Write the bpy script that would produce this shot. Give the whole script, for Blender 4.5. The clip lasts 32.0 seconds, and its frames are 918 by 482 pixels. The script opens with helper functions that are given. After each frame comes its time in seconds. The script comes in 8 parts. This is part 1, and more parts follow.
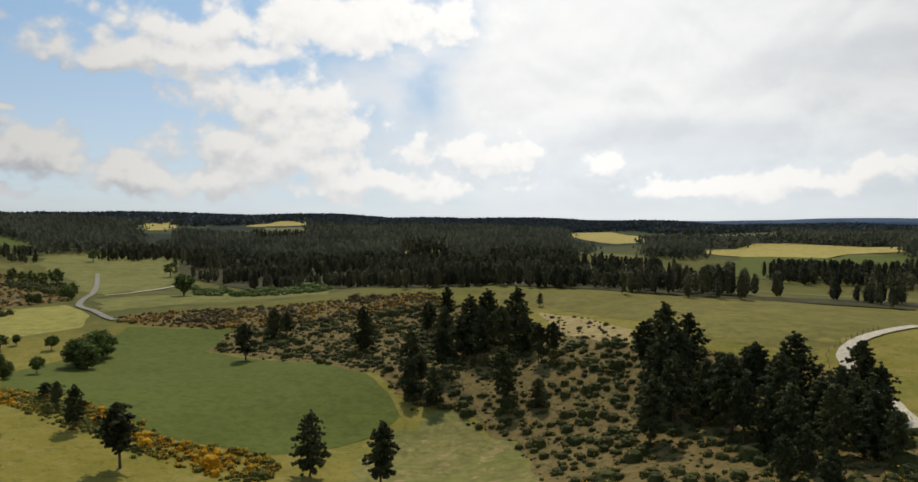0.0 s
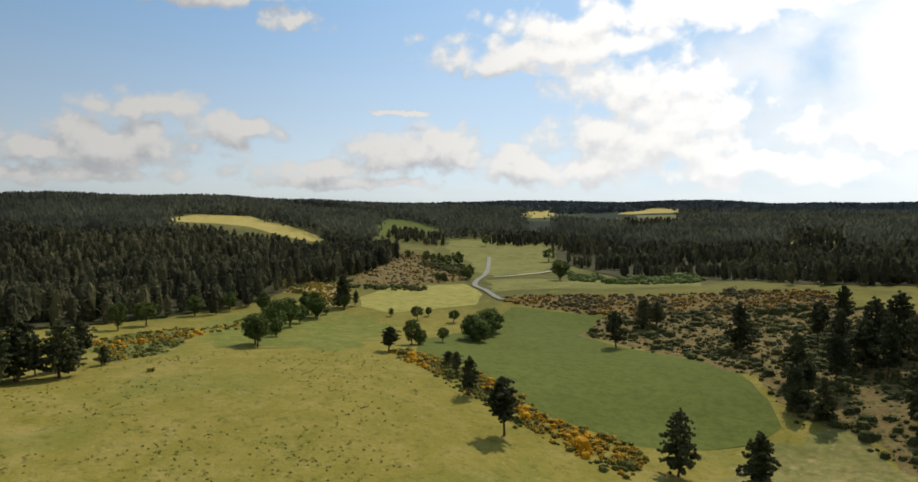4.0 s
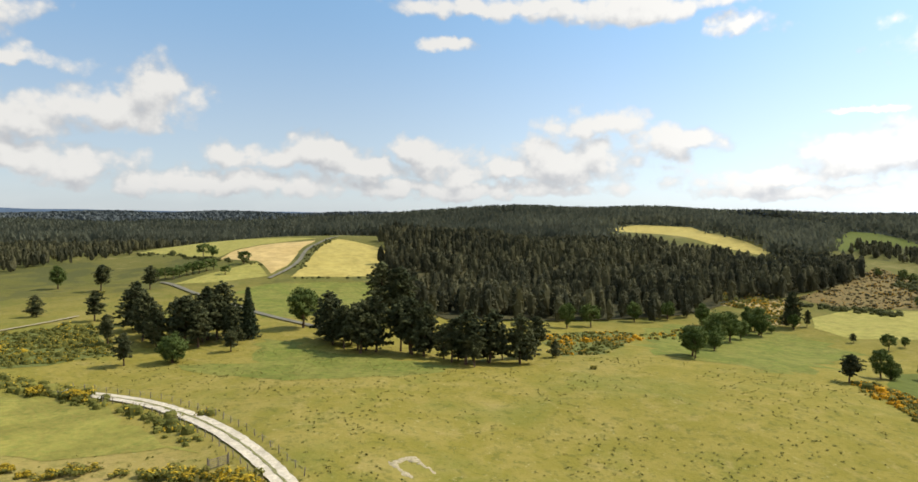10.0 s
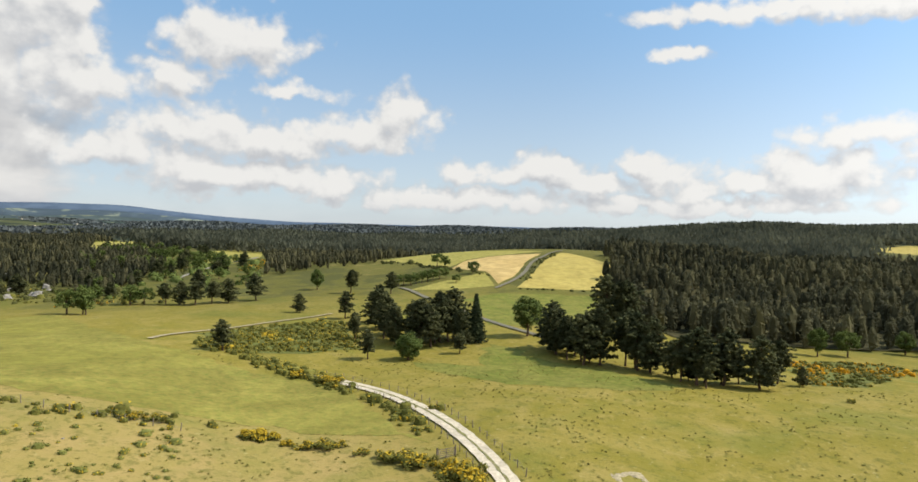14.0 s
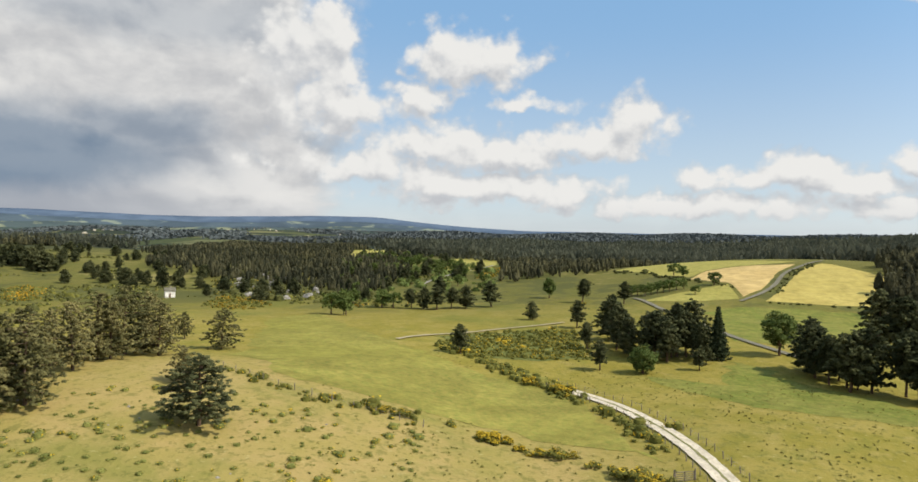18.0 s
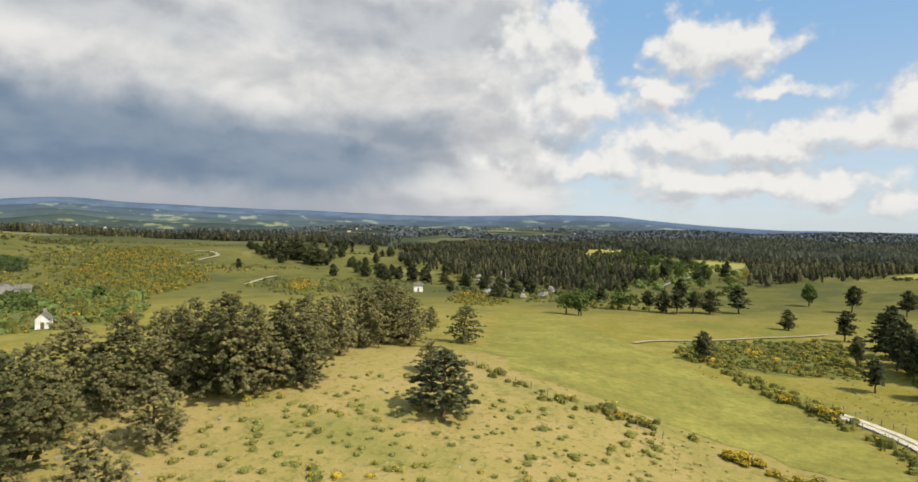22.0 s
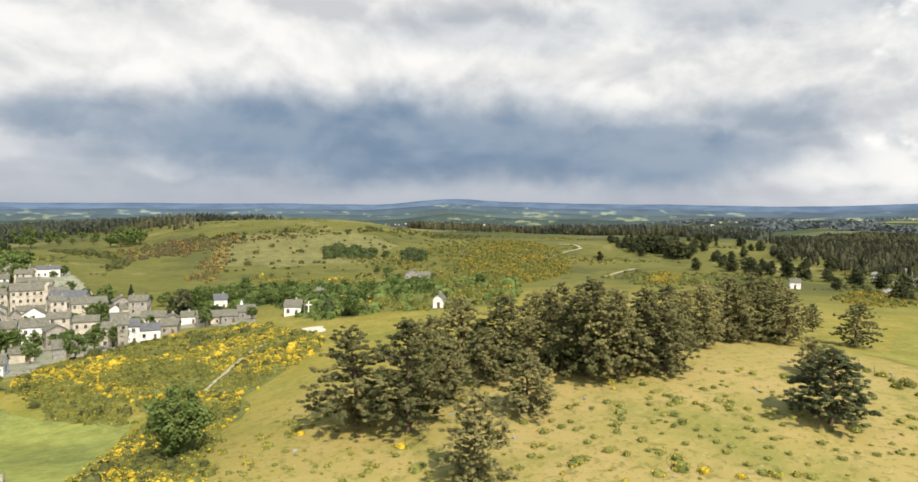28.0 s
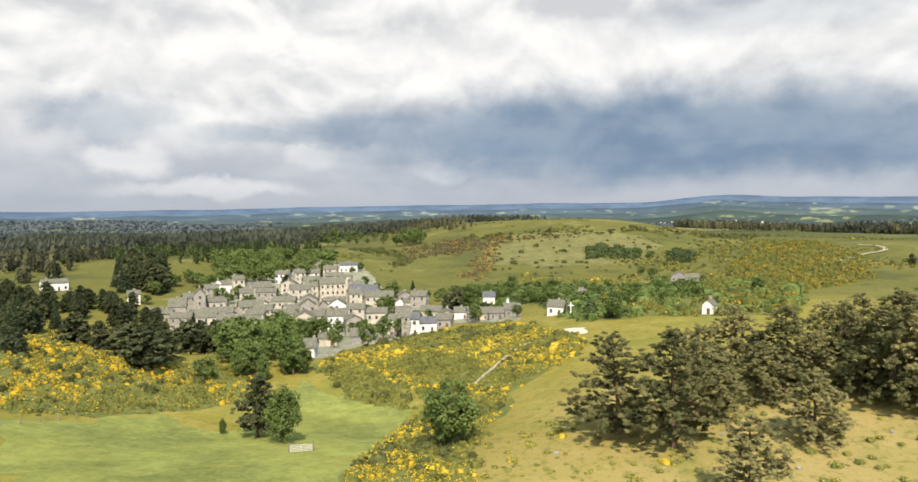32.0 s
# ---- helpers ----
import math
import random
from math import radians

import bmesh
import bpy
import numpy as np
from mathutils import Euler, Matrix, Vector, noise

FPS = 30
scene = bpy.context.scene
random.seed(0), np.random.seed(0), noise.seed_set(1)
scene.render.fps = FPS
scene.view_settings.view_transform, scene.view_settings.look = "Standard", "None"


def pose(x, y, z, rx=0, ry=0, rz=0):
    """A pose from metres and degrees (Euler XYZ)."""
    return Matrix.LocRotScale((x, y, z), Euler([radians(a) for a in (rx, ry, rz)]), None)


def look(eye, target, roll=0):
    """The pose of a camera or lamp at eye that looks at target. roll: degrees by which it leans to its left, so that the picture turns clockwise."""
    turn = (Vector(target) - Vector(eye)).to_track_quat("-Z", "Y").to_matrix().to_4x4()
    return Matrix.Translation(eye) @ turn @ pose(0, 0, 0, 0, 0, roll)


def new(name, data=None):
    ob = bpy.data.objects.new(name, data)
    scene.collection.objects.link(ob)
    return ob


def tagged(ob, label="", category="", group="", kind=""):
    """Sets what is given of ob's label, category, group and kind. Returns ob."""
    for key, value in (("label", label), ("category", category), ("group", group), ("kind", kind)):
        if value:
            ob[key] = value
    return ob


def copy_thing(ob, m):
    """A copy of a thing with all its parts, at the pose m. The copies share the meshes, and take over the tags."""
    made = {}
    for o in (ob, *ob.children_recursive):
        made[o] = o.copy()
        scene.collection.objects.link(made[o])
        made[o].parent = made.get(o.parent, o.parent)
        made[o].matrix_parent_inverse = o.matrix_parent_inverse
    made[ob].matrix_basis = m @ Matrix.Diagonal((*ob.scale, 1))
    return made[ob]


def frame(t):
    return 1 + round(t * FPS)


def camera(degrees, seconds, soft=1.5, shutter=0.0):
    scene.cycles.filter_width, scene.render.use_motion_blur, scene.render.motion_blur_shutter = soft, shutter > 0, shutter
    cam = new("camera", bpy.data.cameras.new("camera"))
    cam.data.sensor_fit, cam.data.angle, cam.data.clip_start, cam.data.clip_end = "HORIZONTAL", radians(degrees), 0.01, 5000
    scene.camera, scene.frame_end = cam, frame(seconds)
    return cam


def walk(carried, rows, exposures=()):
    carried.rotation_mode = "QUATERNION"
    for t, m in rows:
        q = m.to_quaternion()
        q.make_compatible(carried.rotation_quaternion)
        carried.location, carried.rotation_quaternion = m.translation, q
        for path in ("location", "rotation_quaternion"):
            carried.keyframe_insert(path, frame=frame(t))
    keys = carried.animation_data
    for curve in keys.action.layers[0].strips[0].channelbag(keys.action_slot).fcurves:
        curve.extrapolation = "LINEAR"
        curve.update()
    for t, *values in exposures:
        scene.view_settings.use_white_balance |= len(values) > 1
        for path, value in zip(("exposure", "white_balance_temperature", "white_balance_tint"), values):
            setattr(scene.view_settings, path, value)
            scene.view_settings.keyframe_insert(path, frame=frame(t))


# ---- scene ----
cam = camera(68.84, 32.0, soft=1.6)
# seconds, place in metres, turn in degrees: a hovering drone that swings slowly to its left
PATH = [
    (0.0, 1.33, -0.42, 38.69, 88.957, 0.293, -0.036),
    (0.5, 1.33, -0.34, 38.74, 88.777, 0.245, 4.414),
    (1.0, 1.35, -0.19, 38.83, 88.685, 0.228, 8.448),
    (1.5, 1.31, -0.04, 38.96, 88.439, 0.246, 12.227),
    (2.0, 1.26, 0.12, 39.08, 88.326, 0.233, 16.043),
    (2.5, 1.23, 0.25, 39.24, 88.290, 0.226, 19.808),
    (3.0, 1.22, 0.31, 39.40, 88.101, 0.173, 23.537),
    (3.5, 1.25, 0.34, 39.59, 87.882, 0.155, 27.266),
    (5.5, 0.96, 0.49, 40.36, 87.545, -0.051, 41.821),
    (6.0, 0.91, 0.62, 40.44, 87.540, -0.049, 45.473),
    (6.5, 0.79, 0.69, 40.41, 87.680, -0.065, 48.969),
    (7.0, 0.63, 0.74, 40.32, 87.784, -0.018, 52.327),
    (7.5, 0.46, 0.77, 40.14, 87.896, 0.045, 55.517),
    (8.0, 0.33, 0.79, 39.89, 88.147, 0.188, 57.919),
    (8.5, 0.23, 0.79, 39.62, 88.274, 0.259, 60.230),
    (9.0, 0.22, 0.82, 39.39, 88.339, 0.364, 62.580),
    (9.5, 0.37, 0.78, 39.22, 88.470, 0.376, 64.925),
    (10.0, 0.46, 0.76, 39.06, 88.520, 0.439, 67.272),
    (10.5, 0.51, 0.71, 38.82, 88.666, 0.553, 69.600),
    (11.0, 0.51, 0.60, 38.55, 88.830, 0.692, 71.966),
    (11.5, 0.56, 0.58, 38.31, 88.955, 0.752, 74.349),
    (12.0, 0.57, 0.58, 38.08, 89.124, 0.900, 76.745),
    (12.5, 0.51, 0.56, 37.84, 89.346, 0.968, 79.125),
    (13.0, 0.46, 0.56, 37.63, 89.491, 1.080, 81.513),
    (13.5, 0.37, 0.56, 37.45, 89.543, 1.236, 83.919),
    (14.0, 0.26, 0.58, 37.30, 89.600, 1.376, 86.327),
    (14.5, 0.11, 0.57, 37.23, 89.637, 1.443, 88.763),
    (16.5, -0.26, 0.66, 36.93, 89.759, 1.282, 98.549),
    (17.0, -0.32, 0.64, 36.97, 89.796, 1.185, 101.017),
    (17.5, -0.42, 0.62, 37.12, 89.842, 1.164, 103.489),
    (18.0, -0.54, 0.59, 37.29, 89.909, 1.227, 105.980),
    (18.5, -0.62, 0.55, 37.50, 89.889, 1.386, 108.457),
    (19.0, -0.75, 0.48, 37.68, 89.889, 1.346, 110.872),
    (19.5, -0.85, 0.48, 37.86, 89.858, 1.449, 113.430),
    (20.0, -0.91, 0.40, 37.96, 89.786, 1.453, 115.926),
    (20.5, -0.92, 0.26, 37.99, 89.717, 1.456, 118.413),
    (21.0, -1.01, 0.14, 37.99, 89.652, 1.489, 120.906),
    (21.5, -1.03, 0.02, 37.88, 89.533, 1.476, 123.356),
    (22.0, -1.02, -0.09, 37.73, 89.351, 1.501, 125.837),
    (22.5, -1.02, -0.21, 37.51, 89.317, 1.459, 128.282),
    (23.0, -1.03, -0.32, 37.22, 89.303, 1.516, 130.780),
    (23.5, -1.04, -0.40, 36.89, 89.198, 1.492, 133.257),
    (24.0, -1.04, -0.42, 36.59, 89.075, 1.480, 135.734),
    (24.5, -1.08, -0.49, 36.37, 88.952, 1.480, 138.064),
    (25.0, -1.10, -0.56, 36.23, 88.844, 1.409, 140.588),
    (25.5, -1.14, -0.68, 36.18, 88.781, 1.359, 143.106),
    (27.5, -1.05, -0.85, 36.16, 88.392, 0.826, 153.290),
    (28.0, -1.04, -0.89, 36.15, 88.368, 0.634, 155.846),
    (28.5, -1.03, -0.98, 36.14, 88.366, 0.424, 158.436),
    (29.0, -1.10, -1.08, 36.10, 88.384, 0.302, 161.068),
    (29.5, -1.20, -1.15, 36.05, 88.366, 0.125, 163.834),
    (30.0, -1.29, -1.22, 36.10, 88.333, 0.104, 166.616),
    (30.5, -1.29, -1.33, 36.25, 88.297, 0.080, 169.460),
    (31.0, -1.33, -1.42, 36.49, 88.236, 0.060, 172.331),
    (31.5, -1.40, -1.54, 36.80, 88.202, -0.004, 175.188),
    (32.0, -1.45, -1.62, 37.02, 88.144, -0.006, 178.055),
]
walk(cam, [(t, pose(x, y, z, rx, 0, rz) @ pose(0, 0, 0, 0, 0, lean)) for t, x, y, z, rx, lean, rz in PATH],
     exposures=[(0.0, -0.80), (1.5, -0.76), (3.5, -0.58), (6.0, -0.31), (9.0, 0.0), (13.0, 0.09), (19.0, 0.07), (25.0, 0.22), (28.0, 0.38), (32.0, 0.45)])

# ---- sun, sky and clouds ----
SUN_AZ, SUN_EL = 4.0, 48.0          # degrees, turned left from +y
sun_dir = Vector((-math.sin(radians(SUN_AZ)) * math.cos(radians(SUN_EL)), math.cos(radians(SUN_AZ)) * math.cos(radians(SUN_EL)), math.sin(radians(SUN_EL))))
sun_data = bpy.data.lights.new("sun", "SUN")
sun_data.energy, sun_data.angle, sun_data.color = 5.0, radians(0.6), (1.0, 0.912, 0.772)
sun = new("sun", sun_data)
sun.matrix_world = look((0, 0, 300), Vector((0, 0, 300)) - sun_dir)


class Nodes:
    """Short hand for building node trees."""

    def __init__(self, tree):
        self.tree = tree

    def node(self, kind, **values):
        n = self.tree.nodes.new(kind)
        for key, value in values.items():
            setattr(n, key, value)
        return n

    def put(self, socket, value):
        if isinstance(value, bpy.types.NodeSocket):
            self.tree.links.new(value, socket)
        elif value is not None:
            socket.default_value = value

    def math(self, op, a, b=None, c=None, clamp=False):
        n = self.node("ShaderNodeMath", operation=op, use_clamp=clamp)
        for s, v in zip(n.inputs, (a, b, c)):
            self.put(s, v)
        return n.outputs[0]

    def vmath(self, op, a, b=None, scale=None):
        n = self.node("ShaderNodeVectorMath", operation=op)
        self.put(n.inputs[0], a)
        self.put(n.inputs[1], b)
        if scale is not None:
            self.put(n.inputs["Scale"], scale)
        return n.outputs["Value"] if op in ("DOT_PRODUCT", "LENGTH", "DISTANCE") else n.outputs["Vector"]

    def ramp(self, value, lo, hi, a=0.0, b=1.0, smooth=True):
        n = self.node("ShaderNodeMapRange", interpolation_type="SMOOTHSTEP" if smooth else "LINEAR", clamp=True)
        for s, v in zip(n.inputs, (value, lo, hi, a, b)):
            self.put(s, v)
        return n.outputs[0]

    def noise(self, vector, scale, detail=4.0, rough=0.55, distort=0.0):
        n = self.node("ShaderNodeTexNoise")
        self.put(n.inputs["Vector"], vector)
        n.inputs["Scale"].default_value, n.inputs["Detail"].default_value = scale, detail
        n.inputs["Roughness"].default_value, n.inputs["Distortion"].default_value = rough, distort
        return n.outputs["Fac"]

    def mix(self, fac, a, b):
        n = self.node("ShaderNodeMix", data_type="RGBA")
        self.put(n.inputs[0], fac)
        self.put(n.inputs[6], a if isinstance(a, bpy.types.NodeSocket) else (*a, 1.0))
        self.put(n.inputs[7], b if isinstance(b, bpy.types.NodeSocket) else (*b, 1.0))
        return n.outputs[2]


def toward(az, el=0.0):
    a, e = radians(az), radians(el)
    return (-math.sin(a) * math.cos(e), math.cos(a) * math.cos(e), math.sin(e))


# cloud masses: bearing, height, half width, half height (degrees)
CLOUDS_SUN = [(32.3, 5.0, 4.2, 2.4), (25.5, 4.2, 4.5, 1.9), (15.3, 5.8, 9.0, 2.6), (22.5, 13.6, 10.0, 1.2), (27.0, 12.8, 7.0, 1.5), (15.5, 10.2, 7.5, 2.4), (9.0, 16.6, 13.5, 3.2),
              (-1.0, 6.2, 7.0, 2.2), (-12.6, 5.0, 2.0, 1.5), (-29.0, 3.8, 7.0, 1.4), (19.5, 15.6, 7.5, 1.4), (-20.0, 3.2, 9.0, 1.4), (6.0, 3.5, 9.0, 1.6), (19.5, 4.0, 4.5, 2.2), (13.0, 7.5, 6.0, 3.4)]
CLOUDS_CLEAR = [(68.8, 14.5, 2.4, 0.7), (52.5, 17.2, 9.5, 1.2), (45.0, 15.3, 3.5, 0.8), (55.7, 8.4, 4.2, 1.4), (49.3, 6.6, 4.1, 1.5), (78.3, 5.4, 4.3, 1.6), (70.8, 6.2, 2.4, 1.2), (67.5, 4.8, 3.8, 1.6),
                (57.8, 5.0, 6.4, 2.2), (42.2, 3.6, 4.0, 1.0), (32.6, 4.8, 6.6, 2.4), (26.2, 4.2, 4.0, 2.0), (62.8, 4.6, 3.0, 1.0), (64.0, 17.8, 9.0, 0.9), (74.0, 4.6, 4.0, 1.2), (66.1, 3.0, 15.0, 1.0), (36.1, 8.5, 2.6, 0.4), (40.0, 2.6, 9.0, 0.8)]
CLOUDS_WEST = [(84.2, 5.2, 4.6, 1.4), (87.9, 3.0, 13.0, 1.3), (91.4, 10.0, 2.9, 2.5), (95.0, 8.1, 5.0, 1.8), (105.2, 14.8, 5.6, 2.7), (109.4, 12.0, 3.2, 1.3), (100.3, 11.5, 3.4, 0.9),
               (115.3, 10.7, 6.0, 2.8), (109.3, 8.0, 7.0, 2.3), (102.3, 6.8, 7.0, 1.9), (114.2, 5.9, 7.5, 1.9), (105.2, 4.4, 11.5, 1.5), (97.4, 4.0, 6.5, 1.4), (118.5, 15.0, 5.0, 4.0)]
# heavy grey bellies and sunlit billows of the cloud deck: the same, with a weight
BELLIES = [(122.3, 16.6, 8.5, 2.2, 0.45), (131.8, 7.9, 7.0, 2.5, 0.62), (142.6, 6.4, 10.0, 3.6, 0.66), (117.0, 8.0, 3.4, 1.2, 0.50), (163.0, 7.0, 27.0, 4.2, 0.96), (143.5, 5.9, 18.0, 3.0, 0.90),
           (133.0, 17.0, 11.0, 2.6, 0.42), (181.4, 7.4, 13.0, 1.9, 0.75), (205.6, 7.9, 5.5, 2.0, 0.5), (152.5, 15.6, 12.0, 1.8, 0.32), (191.0, 7.0, 9.0, 1.0, 0.5), (-19.0, 7.5, 9.0, 2.0, 0.35), (-30.0, 12.0, 8.0, 3.0, 0.25)]
BILLOWS = [(179.5, 12.9, 8.0, 3.0, 0.8), (201.9, 12.1, 9.0, 3.0, 0.55), (202.0, 7.8, 5.3, 1.6, 1.0), (204.9, 4.5, 3.5, 1.5, 1.0), (198.5, 2.4, 8.0, 0.8, 1.0), (179.5, 4.2, 3.5, 1.3, 0.8),
           (190.8, 5.4, 3.0, 1.2, 0.8), (162.9, 13.4, 10.0, 2.4, 0.7), (148.1, 13.6, 8.5, 2.2, 0.7), (114.6, 9.9, 5.0, 3.0, 0.9), (138.0, 5.6, 4.0, 1.2, 0.7), (127.2, 3.7, 3.0, 0.9, 0.8), (120.7, 2.5, 4.5, 0.7, 0.8)]


def build_sky():
    world = bpy.data.worlds.new("sky")
    scene.world = world
    world.use_nodes = True
    world.node_tree.nodes.clear()
    k = Nodes(world.node_tree)
    ray = k.vmath("NORMALIZE", k.node("ShaderNodeTexCoord").outputs["Generated"])
    sky = k.node("ShaderNodeTexSky", sky_type="NISHITA", sun_disc=False, sun_elevation=radians(SUN_EL), sun_rotation=radians(SUN_AZ) * -1, altitude=1000.0, air_density=1.0, dust_density=1.2, ozone_density=1.0)
    flat = k.vmath("NORMALIZE", k.vmath("MULTIPLY", ray, (1, 1, 0)))
    sun_side = k.vmath("DOT_PRODUCT", flat, toward(-12))

    def spread(direction):
        """Bearing and height in degrees, with the height on a sheet that crowds towards the horizon."""
        sep = k.node("ShaderNodeSeparateXYZ")
        k.put(sep.inputs[0], direction)
        az = k.math("MULTIPLY", k.math("ARCTAN2", k.math("MULTIPLY", sep.outputs["X"], -1.0), sep.outputs["Y"]), 57.2958)
        az = k.math("WRAP", az, 270.0, -90.0)
        el = k.math("MULTIPLY", k.math("ARCSINE", sep.outputs["Z"]), 57.2958)
        return az, el, k.math("MAXIMUM", sep.outputs["Z"], 0.0)

    def ragged(direction):
        """Bearing and height, bent by the air so that no outline is smooth."""
        az, el, up = spread(direction)
        n = k.node("ShaderNodeTexNoise")
        k.put(n.inputs["Vector"], k.vmath("MULTIPLY", direction, (1, 1, 1.15)))
        n.inputs["Scale"].default_value, n.inputs["Detail"].default_value, n.inputs["Roughness"].default_value = 12.0, 5.0, 0.55
        joined = k.node("ShaderNodeCombineXYZ")
        k.put(joined.inputs[0], az)
        k.put(joined.inputs[1], el)
        return k.vmath("ADD", joined.outputs[0], k.vmath("MULTIPLY", k.vmath("SUBTRACT", n.outputs["Color"], (0.5, 0.5, 0.5)), (6.5, 3.6, 0.0))), az, el, up

    def lumps(place, rows, under):
        """The nearest mass at a place: 1 at its heart, 0 at its rim, flatter below than above."""
        total = None
        for az, el, wide, high, *weight in rows:
            step = k.vmath("MULTIPLY", k.vmath("SUBTRACT", place, (az, el, 0.0)), (1.0 / wide, 1.0 / high, 0.0))
            step = k.vmath("MAXIMUM", step, k.vmath("MULTIPLY", step, (-1.0, -under, 0.0)))
            lump = k.math("SUBTRACT", 1.0, k.vmath("LENGTH", step))
            if weight:
                lump = k.math("MULTIPLY", k.ramp(lump, -0.30, 0.55), weight[0])
            total = lump if total is None else k.math("MAXIMUM", total, lump)
        return total

    def cauliflower(direction):
        n = k.noise(k.vmath("MULTIPLY", direction, (1, 1, 1.15)), 15.0, 9.0, 0.58, 0.15)
        v = k.node("ShaderNodeTexVoronoi", feature="SMOOTH_F1")
        k.put(v.inputs["Vector"], k.vmath("MULTIPLY", direction, (1, 1, 1.1)))
        v.inputs["Scale"].default_value, v.inputs["Detail"].default_value = 34.0, 2.0
        return k.math("ADD", k.math("MULTIPLY", k.math("SUBTRACT", n, 0.5), 2.0), k.math("MULTIPLY", k.math("SUBTRACT", 0.42, v.outputs["Distance"]), 0.80))

    def cumulus(direction):
        place, az, el, up = ragged(direction)
        mass = lumps(place, CLOUDS_SUN + CLOUDS_CLEAR + CLOUDS_WEST, 1.25)
        # a low bank of heaps all along the horizon
        bank = k.math("SUBTRACT", 0.10, k.math("MULTIPLY", k.math("ABSOLUTE", k.math("SUBTRACT", el, 3.4)), 0.36))
        mass = k.math("MAXIMUM", mass, k.math("SUBTRACT", bank, k.ramp(az, 110.0, 124.0, 0.0, 2.0)))
        return k.math("ADD", k.math("MAXIMUM", mass, -1.2), cauliflower(direction))

    def deck(direction):
        z = spread(direction)[2]
        reach = k.math("DIVIDE", 1.0, k.math("ADD", z, 0.13))
        wide = k.noise(k.vmath("SCALE", direction, scale=reach), 0.8, 5.0, 0.45, 0.3)
        fine = k.noise(k.vmath("MULTIPLY", direction, (1, 1, 1.45)), 7.5, 7.0, 0.50, 0.25)
        return k.math("ADD", k.math("MULTIPLY", wide, 0.35), k.math("MULTIPLY", fine, 0.65))

    place, az, el, up = ragged(ray)
    lifted = k.vmath("NORMALIZE", k.vmath("ADD", ray, tuple(sun_dir * 0.012 + Vector((0, 0, 0.014)))))
    heap, heap2 = cumulus(ray), cumulus(lifted)
    sheet, sheet2 = deck(ray), deck(lifted)
    ragged_az = k.node("ShaderNodeSeparateXYZ")
    k.put(ragged_az.inputs[0], place)
    # where the closed deck begins, over the village and towards the sun
    west = k.ramp(k.math("ADD", ragged_az.outputs["X"], k.math("MULTIPLY", k.math("SUBTRACT", sheet, 0.5), 30.0)), 113.0, 119.0)
    bright = k.math("MULTIPLY", k.ramp(k.math("ADD", ragged_az.outputs["X"], k.math("MULTIPLY", k.math("SUBTRACT", sheet, 0.5), 70.0)), 16.0, -6.0), k.ramp(el, 2.0, 11.0, 0.55, 0.92))
    over = k.math("MULTIPLY", k.math("MAXIMUM", west, bright), k.ramp(up, 0.40, 0.62, 1.0, 0.30))
    heaped = k.ramp(heap, -0.52, 0.22)
    haze = k.ramp(up, 0.070, 0.0, 0.0, 0.45)
    cover = k.math("MAXIMUM", k.math("MAXIMUM", over, heaped), haze)
    # light from above and from the sun's side, grey below
    rise = k.math("SUBTRACT", heap, heap2)
    high = k.ramp(k.math("ADD", rise, k.math("MULTIPLY", heap, -0.05)), -0.75, 0.48)
    lit_heap = k.mix(high, (0.64, 0.66, 0.69), (1.00, 0.99, 0.96))
    soft = k.ramp(k.math("MULTIPLY", k.math("SUBTRACT", sheet, sheet2), 3.6), -0.46, 0.36)
    lit_deck = k.mix(soft, (0.60, 0.61, 0.63), (0.93, 0.92, 0.895))
    # under the rain the sky stays dull down to the skyline
    lit_deck = k.mix(k.math("MULTIPLY", k.ramp(az, 120.0, 140.0), k.ramp(up, 0.17, 0.05, 0.0, 0.75)), lit_deck, (0.40, 0.44, 0.51))
    lit_deck = k.mix(k.math("MULTIPLY", lumps(place, BILLOWS, 1.2), 0.50), lit_deck, (0.98, 0.965, 0.93))
    belly = k.math("MULTIPLY", lumps(place, BELLIES, 1.0), k.ramp(soft, 0.0, 1.0, 1.0, 0.92))
    lit_deck = k.mix(belly, lit_deck, k.mix(k.ramp(sheet, 0.40, 0.60), (0.175, 0.260, 0.375), (0.235, 0.320, 0.430)))
    cloud = k.mix(k.math("MULTIPLY", heaped, k.ramp(belly, 0.35, 0.80, 1.0, 0.25)), lit_deck, lit_heap)
    gloom = k.ramp(az, 118.0, 142.0)
    cloud = k.mix(k.ramp(up, 0.065, 0.0, 0.0, 0.80), cloud, k.mix(gloom, (0.70, 0.72, 0.75), (0.42, 0.45, 0.51)))
    cloud = k.mix(k.ramp(sun_side, 0.70, 1.0, 0.0, 0.55), cloud, (0.95, 0.94, 0.92))
    warm_side = k.math("MAXIMUM", sun_side, 0.0)
    cloud = k.vmath("SCALE", cloud, scale=k.math("ADD", k.math("MULTIPLY_ADD", k.math("POWER", warm_side, 2.0), 0.75, 1.0), k.math("MULTIPLY", k.math("POWER", warm_side, 7.0), 0.50)))
    glow = k.ramp(k.vmath("DOT_PRODUCT", ray, tuple(sun_dir)), 0.70, 0.99, 0.0, 0.75)
    cloud = k.mix(glow, cloud, (2.5, 2.44, 2.34))
    blue = k.vmath("SCALE", sky.outputs[0], scale=0.17)
